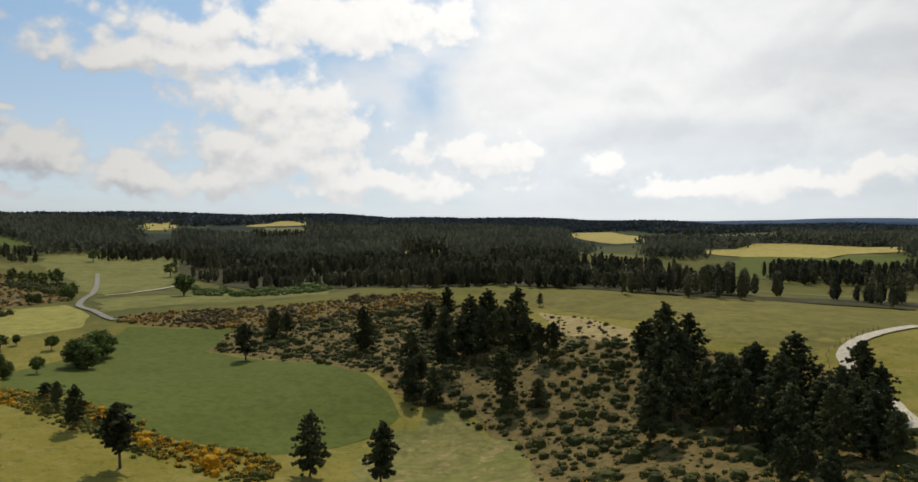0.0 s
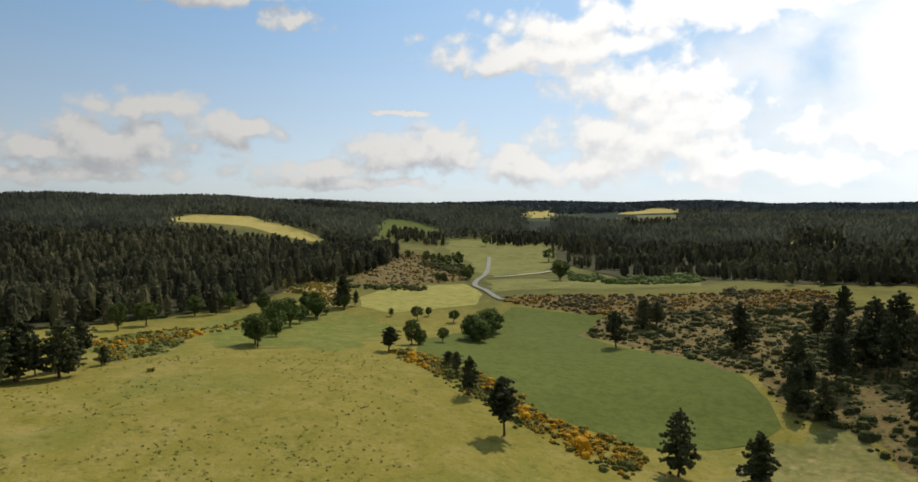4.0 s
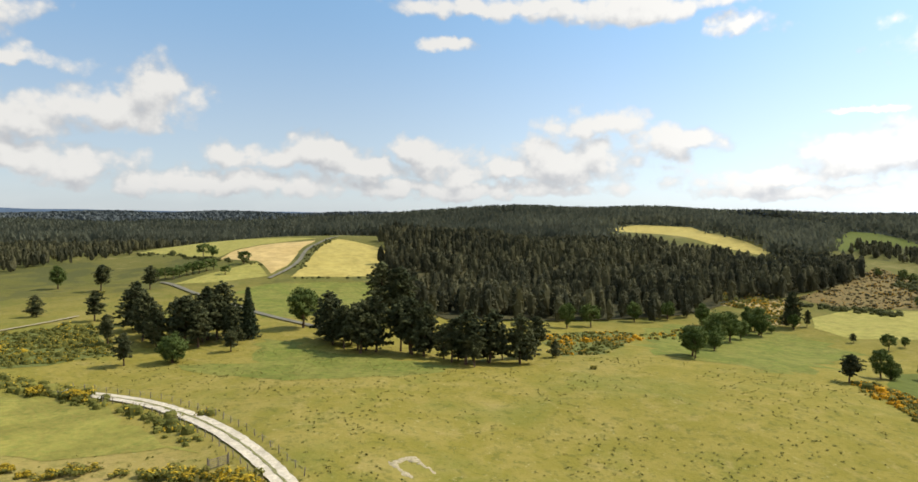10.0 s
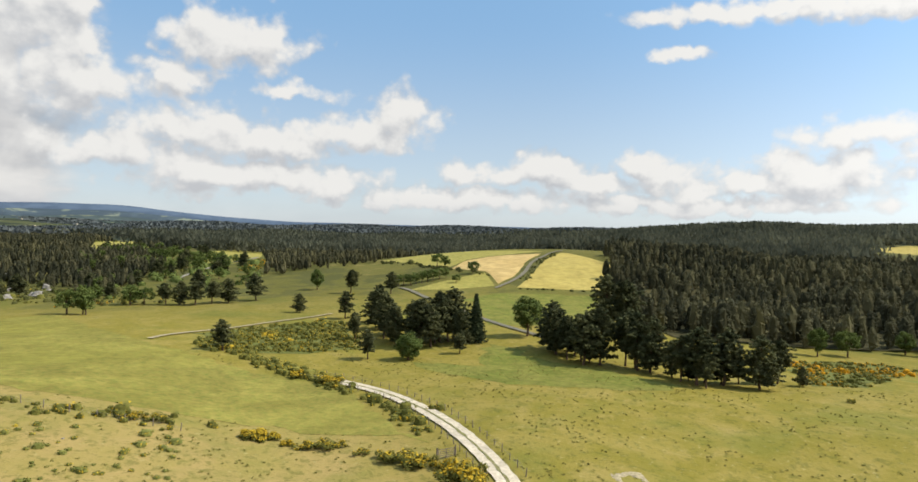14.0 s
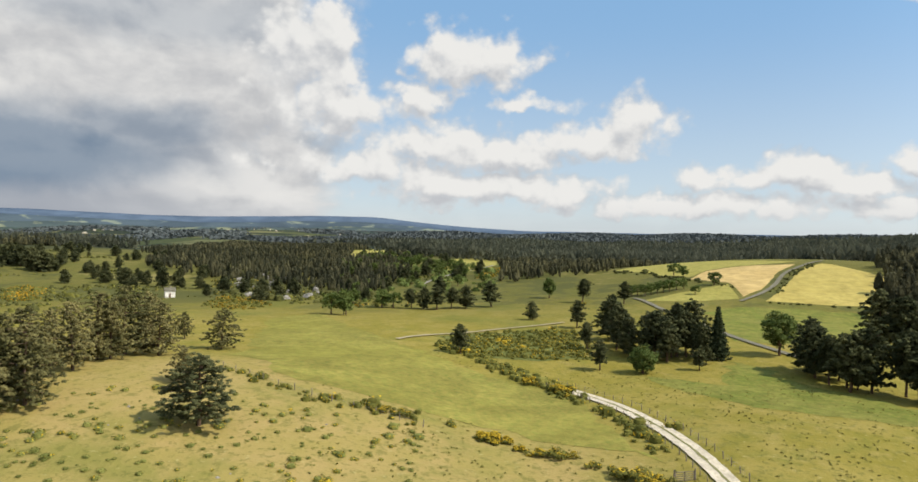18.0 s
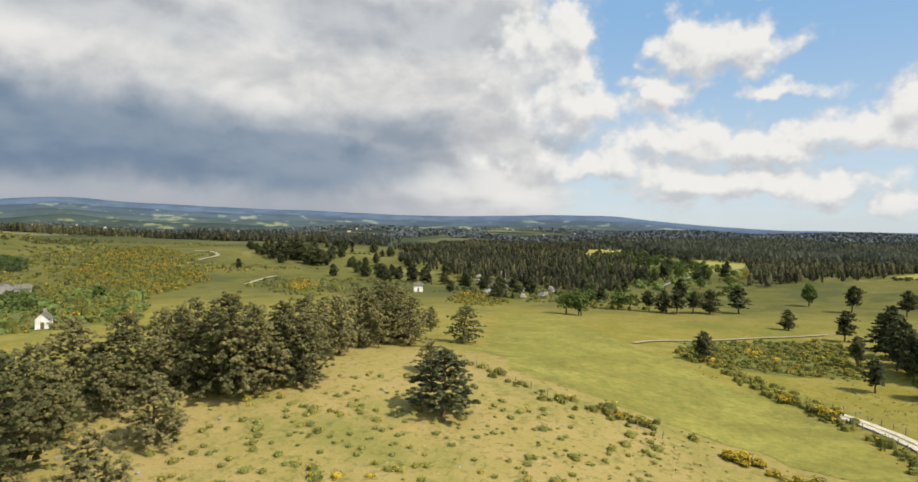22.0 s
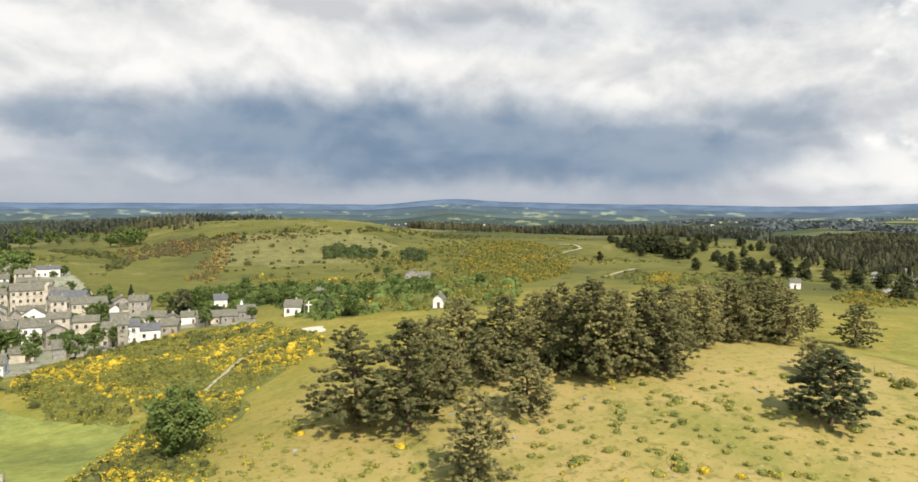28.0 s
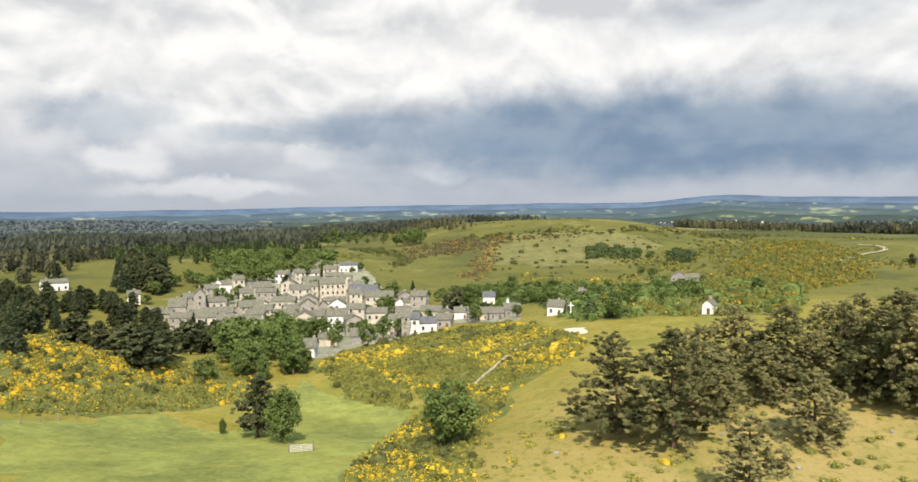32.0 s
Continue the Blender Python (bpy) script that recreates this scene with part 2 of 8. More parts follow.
    clear = k.mix(k.ramp(up, 0.0, 0.34), (0.72, 0.83, 0.90), (0.31, 0.57, 0.90))
    clear = k.mix(0.80, blue, clear)
    clear = k.vmath("SCALE", clear, scale=k.ramp(sun_side, -0.1, 1.0, 1.0, 1.65))
    clear = k.mix(k.ramp(sun_side, 0.45, 1.0, 0.0, 0.35), clear, (1.15, 1.45, 1.75))
    back = k.node("ShaderNodeBackground")
    k.put(back.inputs["Color"], k.mix(cover, clear, cloud))
    back.inputs["Strength"].default_value = 0.80
    out = k.node("ShaderNodeOutputWorld")
    k.put(out.inputs["Surface"], back.outputs[0])


build_sky()


# ---- materials ----
def material(name, rough=0.9):
    m = bpy.data.materials.new(name)
    m.use_nodes = True
    k = Nodes(m.node_tree)
    bsdf = m.node_tree.nodes["Principled BSDF"]
    bsdf.inputs["Roughness"].default_value = rough
    bsdf.inputs["Specular IOR Level"].default_value = 0.04
    return m, k, bsdf


def place_of(k):
    return k.node("ShaderNodeNewGeometry").outputs["Position"]


def bumped(k, bsdf, height, strength, distance):
    n = k.node("ShaderNodeBump")
    n.inputs["Strength"].default_value, n.inputs["Distance"].default_value = strength, distance
    k.put(n.inputs["Height"], height)
    k.put(bsdf.inputs["Normal"], n.outputs[0])


def mixed(name, low, mid, high, broad, fine, rough=0.9, bump=0.4, depth=0.3, spots=None, swells=0.13):
    """A surface of three colours, mixed at a broad and a fine scale (metres)."""
    m, k, bsdf = material(name, rough)
    p = place_of(k)
    a, b = k.noise(p, 1.0 / broad, 5.0, 0.6, 0.4), k.noise(p, 1.0 / fine, 6.0, 0.65)
    c = k.mix(k.ramp(a, 0.35, 0.65), low, mid)
    c = k.mix(k.ramp(k.math("ADD", k.math("MULTIPLY", b, 0.7), k.math("MULTIPLY", a, 0.3)), 0.42, 0.66), c, high)
    if spots:
        s = k.noise(p, 1.0 / spots[1], 3.0, 0.6)
        c = k.mix(k.ramp(s, spots[2], spots[2] + 0.06, 0.0, 0.8), c, spots[0])
    grain = k.ramp(k.noise(p, 0.45 / fine, 7.0, 0.75, 0.3), 0.38, 0.68, 1.10, 0.80)
    swell = k.ramp(k.noise(p, 2.6 / broad, 4.0, 0.6, 0.8), 0.32, 0.68, 1.0 - swells, 1.0 + swells)
    c = k.vmath("SCALE", c, scale=k.math("MULTIPLY", grain, swell))
    k.put(bsdf.inputs["Base Color"], c)
    bumped(k, bsdf, b, bump, depth)
    return m


def leafy(name, dark, light, rough=0.75, thin=0.10, patch=0.25, speck=0.55, broad=0.0, each=0.3):
    """Foliage: every tuft has a tone of its own."""
    m, k, bsdf = material(name, rough)
    geo = k.node("ShaderNodeNewGeometry")
    info = k.node("ShaderNodeObjectInfo")
    tone = k.math("ADD", k.math("MULTIPLY", geo.outputs["Random Per Island"], speck), k.math("MULTIPLY", info.outputs["Random"], each))
    tone = k.math("ADD", tone, k.math("MULTIPLY", k.math("SUBTRACT", k.noise(geo.outputs["Position"], patch, 2.0), 0.5), 1.3))
    if broad:
        tone = k.math("ADD", tone, k.math("MULTIPLY", k.math("SUBTRACT", k.noise(geo.outputs["Position"], 0.011, 4.0, 0.6), 0.45), broad))
    own = k.node("ShaderNodeAttribute", attribute_name="tone")
    tone = k.math("ADD", tone, own.outputs["Fac"])
    c = k.mix(k.ramp(tone, 0.1, 0.9, smooth=False), dark, light)
    k.put(bsdf.inputs["Base Color"], c)
    if thin:
        t = k.node("ShaderNodeBsdfTranslucent")
        k.put(t.inputs["Color"], c)
        mx = k.node("ShaderNodeMixShader")
        mx.inputs[0].default_value = thin
        k.put(mx.inputs[1], bsdf.outputs[0])
        k.put(mx.inputs[2], t.outputs[0])
        k.put(m.node_tree.nodes["Material Output"].inputs["Surface"], mx.outputs[0])
    return m


def ground_material():
    m, k, bsdf = material("pasture", 0.95)
    p = place_of(k)
    a, b, c = k.noise(p, 0.016, 5.0, 0.6, 0.5), k.noise(p, 0.11, 5.0, 0.65, 0.3), k.noise(p, 0.9, 4.0, 0.7)
    green = k.mix(k.ramp(b, 0.35, 0.68), (0.196, 0.166, 0.030), (0.246, 0.200, 0.046))
    tan = k.mix(k.ramp(b, 0.35, 0.65), (0.335, 0.246, 0.096), (0.276, 0.220, 0.070))
    # dry hilltop under the pines, greener further down
    dry = k.vmath("DISTANCE", k.vmath("MULTIPLY", p, (1, 1, 0)), (-75.0, -60.0, 0.0))
    dry = k.ramp(k.math("ADD", dry, k.math("MULTIPLY", k.math("SUBTRACT", a, 0.5), 120.0)), 105.0, 30.0)
    worn = k.math("MAXIMUM", k.math("MULTIPLY", dry, 0.85), k.ramp(k.math("ADD", k.math("MULTIPLY", a, 0.5), k.math("MULTIPLY", b, 0.5)), 0.48, 0.68, 0.0, 0.42))
    near = k.mix(worn, green, tan)
    g1, g2, g3 = k.noise(p, 0.035, 6.0, 0.66, 0.4), k.noise(p, 0.55, 5.0, 0.72, 0.3), k.noise(p, 0.80, 4.0, 0.7, 0.2)
    near = k.mix(k.ramp(g1, 0.48, 0.66, 0.0, 0.55), near, (0.138, 0.150, 0.030))
    near = k.mix(k.ramp(k.noise(p, 0.16, 5.0, 0.68, 0.4), 0.54, 0.70, 0.0, 0.50), near, (0.300, 0.235, 0.082))
    # coarse tussocks and straw-pale flecks
    near = k.mix(k.ramp(g2, 0.53, 0.62, 0.0, 0.50), near, (0.094, 0.100, 0.022))
    near = k.mix(k.ramp(c, 0.56, 0.68, 0.0, 0.40), near, (0.082, 0.092, 0.022))
    near = k.mix(k.ramp(g3, 0.60, 0.70, 0.0, 0.50), near, (0.360, 0.310, 0.135))
    # hills around: rough grazing with heath and bushes, darkened in colour for cloud shadow
    e1, e2 = k.noise(p, 0.010, 6.0, 0.62, 0.8), k.noise(p, 0.05, 6.0, 0.68, 0.5)
    rough_land = k.math("ADD", k.math("MULTIPLY", e1, 0.6), k.math("MULTIPLY", e2, 0.4))
    around = k.ramp(k.vmath("LENGTH", p), 240.0, 420.0)
    near = k.mix(k.math("MULTIPLY", around, 0.70), near, k.mix(k.ramp(e2, 0.4, 0.6), (0.068, 0.076, 0.022), (0.098, 0.096, 0.031)))
    near = k.mix(k.math("MULTIPLY", around, k.ramp(rough_land, 0.50, 0.56, 0.0, 0.8)), near, (0.072, 0.076, 0.026))
    near = k.mix(k.math("MULTIPLY", around, k.ramp(rough_land, 0.44, 0.40, 0.0, 0.6)), near, (0.215, 0.182, 0.068))
    # small fields, hedges and woods of the far country
    v = k.node("ShaderNodeTexVoronoi", feature="F1")
    v.inputs["Scale"].default_value = 0.0045
    k.put(v.inputs["Vector"], k.vmath("ADD", p, k.vmath("SCALE", k.node("ShaderNodeCombineXYZ").outputs[0], scale=1.0)))
    patch = k.node("ShaderNodeSeparateXYZ")
    k.put(patch.inputs[0], v.outputs["Color"])
    fields = k.mix(k.ramp(patch.outputs["X"], 0.45, 0.55), (0.056, 0.068, 0.030), (0.150, 0.145, 0.066))
    fields = k.mix(k.ramp(patch.outputs["Y"], 0.48, 0.52), fields, (0.030, 0.038, 0.026))
    far = k.ramp(k.vmath("LENGTH", p), 700.0, 1100.0)
    k.put(bsdf.inputs["Base Color"], k.mix(far, near, fields))
    bumped(k, bsdf, k.math("ADD", b, k.math("MULTIPLY", c, 0.5)), 0.6, 0.5)
    return m


M_GROUND = ground_material()
M_CROP = mixed("young_crop", (0.088, 0.106, 0.020), (0.100, 0.116, 0.024), (0.108, 0.122, 0.028), 70.0, 1.2, 0.9, 0.3, 0.2, swells=0.035)
M_MEADOW = mixed("yellow_meadow", (0.275, 0.245, 0.062), (0.320, 0.275, 0.078), (0.235, 0.225, 0.055), 40.0, 2.0, swells=0.06)
M_GOLD = mixed("ripe_grass", (0.36, 0.285, 0.080), (0.41, 0.325, 0.100), (0.33, 0.275, 0.080), 45.0, 2.5, swells=0.07)
M_TAN = mixed("cut_hay", (0.44, 0.315, 0.125), (0.48, 0.350, 0.150), (0.41, 0.300, 0.115), 40.0, 3.0, swells=0.07)
M_HAYMEADOW = mixed("hay_meadow", (0.165, 0.160, 0.044), (0.205, 0.185, 0.058), (0.135, 0.140, 0.038), 45.0, 2.5)
M_PLATEAU = mixed("plateau_grass", (0.160, 0.138, 0.034), (0.190, 0.158, 0.044), (0.138, 0.128, 0.034), 35.0, 2.0)
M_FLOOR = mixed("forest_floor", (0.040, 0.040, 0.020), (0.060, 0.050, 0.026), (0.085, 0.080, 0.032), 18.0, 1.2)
M_HEATH = mixed("heath", (0.172, 0.118, 0.044), (0.200, 0.134, 0.052), (0.125, 0.110, 0.036), 9.0, 0.8, spots=((0.065, 0.068, 0.026), 1.7, 0.56))
M_GRAVEL = mixed("pale_gravel", (0.52, 0.455, 0.345), (0.60, 0.53, 0.41), (0.44, 0.375, 0.265), 5.0, 0.35, 0.95, 0.5, 0.05)
M_DRYSLOPE = mixed("dry_slope", (0.33, 0.245, 0.105), (0.38, 0.28, 0.13), (0.24, 0.20, 0.075), 10.0, 1.2)
M_MOTTLED = mixed("mottled_pasture", (0.165, 0.160, 0.046), (0.255, 0.205, 0.080), (0.140, 0.145, 0.038), 11.0, 1.5, 0.95, 0.5, 0.3, spots=((0.29, 0.22, 0.095), 4.0, 0.60))
M_BRIGHT = mixed("bright_meadow", (0.150, 0.165, 0.045), (0.205, 0.220, 0.046), (0.225, 0.220, 0.066), 26.0, 1.1, 0.95, 0.5, 0.3)
M_HILLGRASS = mixed("hill_grass", (0.146, 0.134, 0.048), (0.172, 0.151, 0.058), (0.122, 0.120, 0.041), 40.0, 3.0)
M_WORN = mixed("worn_earth", (0.33, 0.275, 0.17), (0.41, 0.345, 0.23), (0.25, 0.215, 0.11), 2.0, 0.3, 0.95, 0.5, 0.05)
M_LUSH = mixed("lush_grass", (0.125, 0.145, 0.028), (0.158, 0.164, 0.036), (0.190, 0.178, 0.046), 12.0, 1.1, 0.95, 0.5, 0.3)
M_LONG = mixed("grazed_grass", (0.200, 0.182, 0.040), (0.245, 0.205, 0.052), (0.160, 0.168, 0.036), 34.0, 1.3, 0.95, 0.5, 0.3)
M_GRASS_STRIP = mixed("track_grass", (0.20, 0.19, 0.075), (0.30, 0.26, 0.14), (0.14, 0.15, 0.05), 2.0, 0.3)
M_TAR = mixed("worn_tar", (0.165, 0.152, 0.112), (0.195, 0.178, 0.132), (0.140, 0.134, 0.088), 8.0, 0.5)
M_ASPHALT = mixed("asphalt", (0.250, 0.232, 0.190), (0.290, 0.270, 0.225), (0.210, 0.195, 0.155), 8.0, 0.5)
M_BARK = mixed("bark", (0.11, 0.075, 0.05), (0.17, 0.11, 0.07), (0.075, 0.055, 0.04), 0.8, 0.12, 0.9, 0.8, 0.05)
# Scots pine needles twice: a sunlit tone, then a copy darkened for backlit trees
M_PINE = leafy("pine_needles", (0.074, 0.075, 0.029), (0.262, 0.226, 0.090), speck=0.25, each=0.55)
M_PINE_SHADED = leafy("shaded_pine_needles", (0.042, 0.050, 0.023), (0.172, 0.172, 0.072), speck=0.28)
M_SPRUCE = leafy("spruce_needles", (0.028, 0.040, 0.020), (0.085, 0.100, 0.045))
M_WOODS = leafy("woodland_needles", (0.046, 0.048, 0.028), (0.160, 0.148, 0.074), thin=0.30, patch=0.12, speck=0.25, broad=1.5)
M_LEAF = leafy("broad_leaves", (0.055, 0.082, 0.020), (0.160, 0.195, 0.055))
M_LEAFWOOD = leafy("mixed_woodland", (0.028, 0.038, 0.014), (0.085, 0.105, 0.034), thin=0.1, patch=0.1)
M_BROOM = leafy("broom_twigs", (0.082, 0.086, 0.020), (0.220, 0.204, 0.048), speck=0.35)
M_BLOOM = leafy("broom_flowers", (0.32, 0.215, 0.016), (0.57, 0.405, 0.040), speck=0.6)
M_GOLDBLOOM = leafy("golden_broom_flowers", (0.38, 0.235, 0.014), (0.60, 0.405, 0.036), thin=0.2, speck=0.5)
M_ORANGE = leafy("orange_broom_flowers", (0.52, 0.26, 0.012), (0.74, 0.42, 0.03), thin=0.3, speck=0.4)


# ---- lie of the land ----
# heights in metres on rings about the hilltop, every 20 degrees from -60
RINGS = (60, 105, 150, 200, 270, 370, 520, 800, 1400, 2600, 4400)
HEIGHTS = {
    60: (2.5, 1.9, -0.1, -1.9, -2.5, -2.5, -2.2, -1.4, -0.6, 0.2, -0.8, -1.3, 0.6, 2.1, 3.4, 3.8),
    105: (5.5, 6.3, -1.6, -7.4, -5.7, -3.2, -1.4, 3.1, 0.6, 6.9, 6.9, 3.4, 1.6, 2.1, 6.6, 6.1),
    150: (7.2, 6.7, -2.6, -18.3, -8.4, 3.5, 3.0, 5.8, -1.5, 9.9, 14.6, 8.7, -11.6, -9.7, 8.9, 9.3),
    200: (9.6, 10.5, 17.1, -1.8, -5.2, 2.5, -0.5, 0.7, 1.2, 7.4, 5.6, 3.8, -1.2, 1.8, 18.8, 16.0),
    270: (9.7, 9.7, 11.9, -2.8, -11.2, -7.8, -0.3, 8.6, 3.7, 4.1, 8.3, 8.9, -12.0, -20.0, 9.4, 10.7),
    370: (6.0, 5.0, 12.0, 14.6, 1.6, -1.4, -5.5, 6.5, 2.5, 2.8, 3.7, 1.7, -10.6, -11.5, 1.6, 3.8),
    520: (0.0, -3.0, -5.0, -6.9, -11.3, 4.4, 18.4, 36.8, 9.2, 1.3, 3.7, -9.4, -0.0, 14.7, 2.5, 2.1),
    800: (10.0, 9.0, 3.0, 8.2, -13.4, 13.5, 17.1, -4.7, 9.0, 17.6, 23.8, 19.5, 5.7, -2.5, -3.2, -1.4),
    1400: (30.9, 34.8, 24.3, 31.0, 34.6, 62.2, 77.2, 37.2, 23.6, 18.6, 8.8, 36.0, 38.8, 7.5, 0.5, 0.5),
    2600: (36.0, 40.0, 44.0, 70.0, 77.0, 55.9, 57.0, 52.3, 44.6, 22.7, 8.8, 26.1, 29.3, 15.4, 8.5, 6.8),
    4400: (50.0, 54.0, 66.0, 90.9, 95.0, 74.4, 64.5, 84.0, 87.9, 73.9, 83.6, 79.6, 56.0, 41.3, 26.9, 19.8),
}
TABLE = np.array([HEIGHTS[r] for r in RINGS])
BEARINGS = np.arange(-60.0, 241.0, 20.0)


def ground_z(x, y):
    x, y = np.asarray(x, float), np.asarray(y, float)
    d = np.hypot(x, y)
    az = np.degrees(np.arctan2(-x, y))
    u = np.interp(np.log(np.maximum(d, 20.0)), np.log(RINGS), np.arange(len(RINGS)))
    wr = np.exp(-(u[..., None] - np.arange(len(RINGS))) ** 2 / (2 * 0.6 ** 2))
    da = (az[..., None] - BEARINGS + 180.0) % 360.0 - 180.0
    wa = np.exp(-da ** 2 / (2 * 11.0 ** 2)) + 1e-9
    wr, wa = wr / wr.sum(-1, keepdims=True), wa / wa.sum(-1, keepdims=True)
    z = np.einsum("...i,...j,ij->...", wr, wa, TABLE)
    k = np.clip((d - 200.0) / 600.0, 0.0, 1.0)
    # broad grassy brow behind the village, with lower country beyond it
    side = az % 360.0
    z = z + np.exp(-((side - 171.0) / 11.0) ** 4) * 22.0 * np.exp(-(np.log(np.maximum(d, 20.0) / 800.0) / 0.26) ** 2)
    # brow above the golden fields
    z = z + 9.0 * np.exp(-((side - 77.0) / 13.0) ** 4) * np.exp(-((d - 605.0) / 110.0) ** 2)
    fall = np.clip((d - 900.0) / 1100.0, 0.0, 1.0)
    z = z - 38.0 * fall * fall * (3.0 - 2.0 * fall) * np.clip((side - 128.0) / 20.0, 0.0, 1.0) * np.clip((222.0 - side) / 30.0, 0.0, 1.0)
    # wooded knob and low swells of the far country
    far = np.clip((d - 900.0) / 900.0, 0.0, 1.0)
    z = z + 8.0 * np.exp(-((x + 1180.0) ** 2 + (y - 550.0) ** 2) / 170.0 ** 2) + far * d * 0.0034 * np.sin(side / 3.1 + np.sin(side / 7.7)) * np.sin(side / 5.3 + d / 900.0)
    z = z + 0.35 * np.sin(x / 17 + 1.3 * np.sin(y / 23)) * np.sin(y / 19 + 1.1 * np.sin(x / 29))
    return z + k * 2.5 * np.sin(x / 83 + np.sin(y / 61)) * np.sin(y / 97 + np.sin(x / 71))


def gz(x, y):
    return float(ground_z(x, y))


def raw_mesh(name, verts, faces, mats, slots=None, smooth=False):
    """A mesh from arrays of corners and of faces with equal numbers of corners."""
    verts, faces = np.asarray(verts, np.float32), np.asarray(faces, np.int32)
    me = bpy.data.meshes.new(name)
    n, s = faces.shape
    me.vertices.add(len(verts))
    me.vertices.foreach_set("co", verts.ravel())
    me.loops.add(n * s)
    me.loops.foreach_set("vertex_index", faces.ravel())
    me.polygons.add(n)
    me.polygons.foreach_set("loop_start", np.arange(0, n * s, s, dtype=np.int32))
    me.polygons.foreach_set("loop_total", np.full(n, s, np.int32))
    for m in mats if isinstance(mats, (list, tuple)) else [mats]:
        me.materials.append(m)
    if slots is not None:
        me.polygons.foreach_set("material_index", np.asarray(slots, np.int32))
    if smooth:
        me.polygons.foreach_set("use_smooth", np.ones(n, bool))
    me.update(calc_edges=True)
    me.validate()
    return me


def build_ground():
    az = np.radians(np.concatenate([np.arange(-50, 225, 0.42), np.arange(225, 310, 5.0)]))
    rr = np.geomspace(12.0, 4850.0, 225)
    A, R = np.meshgrid(az, rr)
    x, y = -np.sin(A) * R, np.cos(A) * R
    v = np.stack([x, y, ground_z(x, y)], -1).reshape(-1, 3)
    na, nr = len(az), len(rr)
    i, j = np.meshgrid(np.arange(nr - 1), np.arange(na), indexing="ij")
    j2 = (j + 1) % na
    f = np.stack([i * na + j, i * na + j2, (i + 1) * na + j2, (i + 1) * na + j], -1).reshape(-1, 4)[:, ::-1]
    v = np.vstack([v, [[0, 0, gz(0, 0)]]])
    fan = np.stack([np.full(na, len(v) - 1), np.full(na, len(v) - 1), (np.arange(na) + 1) % na, np.arange(na)], -1)
    me = raw_mesh("ground", v, f, M_GROUND, smooth=True)
    tagged(new("ground", me), "rolling pasture and heath reaching to the far hills", "ground", kind="structure")
    cap = raw_mesh("ground_cap", v[np.r_[np.arange(na), len(v) - 1]], np.stack([np.full(na, na), np.arange(na), (np.arange(na) + 1) % na], -1), M_GROUND)
    tagged(new("ground_hilltop", cap), "grassy hilltop below the drone", "ground", kind="structure")


build_ground()


def inside(points, ring):
    """Which of the points lie inside the outline."""
    px, py = points[:, 0], points[:, 1]
    r = np.asarray(ring, float)
    hit = np.zeros(len(points), bool)
    for (x0, y0), (x1, y1) in zip(r, np.roll(r, -1, 0)):
        cross = (y0 > py) != (y1 > py)
        hit ^= cross & (px < (x1 - x0) * (py - y0) / (y1 - y0 + 1e-12) + x0)
    return hit


def wavy(ring, step, wobble, seed):
    """An outline with more corners and a slightly uneven edge."""
    rng = np.random.default_rng(seed)
    pts = []
    for (x0, y0), (x1, y1) in zip(ring, ring[1:] + ring[:1]):
        n = max(1, int(math.hypot(x1 - x0, y1 - y0) / step))
        for q in range(n):
            pts.append((x0 + (x1 - x0) * q / n + rng.normal(0, wobble), y0 + (y1 - y0) * q / n + rng.normal(0, wobble)))
    return pts


def lay(name, ring, mat, label, category="field", step=6.0, wobble=0.35, lift=0.03, seed=3):
    """A field of its own cover, laid on the land."""
    from mathutils.geometry import delaunay_2d_cdt
    edge = wavy(ring, step, wobble, seed)
    e = np.array(edge)
    lo, hi = e.min(0), e.max(0)
    gx, gy = np.meshgrid(np.arange(lo[0], hi[0], step), np.arange(lo[1], hi[1], step))
    grid = np.stack([gx.ravel(), gy.ravel()], -1)
    grid = grid[inside(grid, edge)] if len(grid) else grid
    pts = [Vector(p) for p in edge] + [Vector(p) for p in grid]
    n = len(edge)
    v, _, f, *_ = delaunay_2d_cdt(pts, [(a, (a + 1) % n) for a in range(n)], [], 1, 1e-4)
    v = np.array([(p.x, p.y) for p in v])
    z = ground_z(v[:, 0], v[:, 1]) + lift + 0.00014 * np.hypot(v[:, 0], v[:, 1])
    if step < 2.0:
        z[:n] -= 2.2 * lift + 0.03
    f = np.array([q for q in f if len(q) == 3])
    c = v[f].mean(1)
    f = f[inside(c, edge)]
    ob = new(name, raw_mesh(name, np.c_[v, z], f, mat, smooth=True))
    return tagged(ob, label, category, kind="structure")


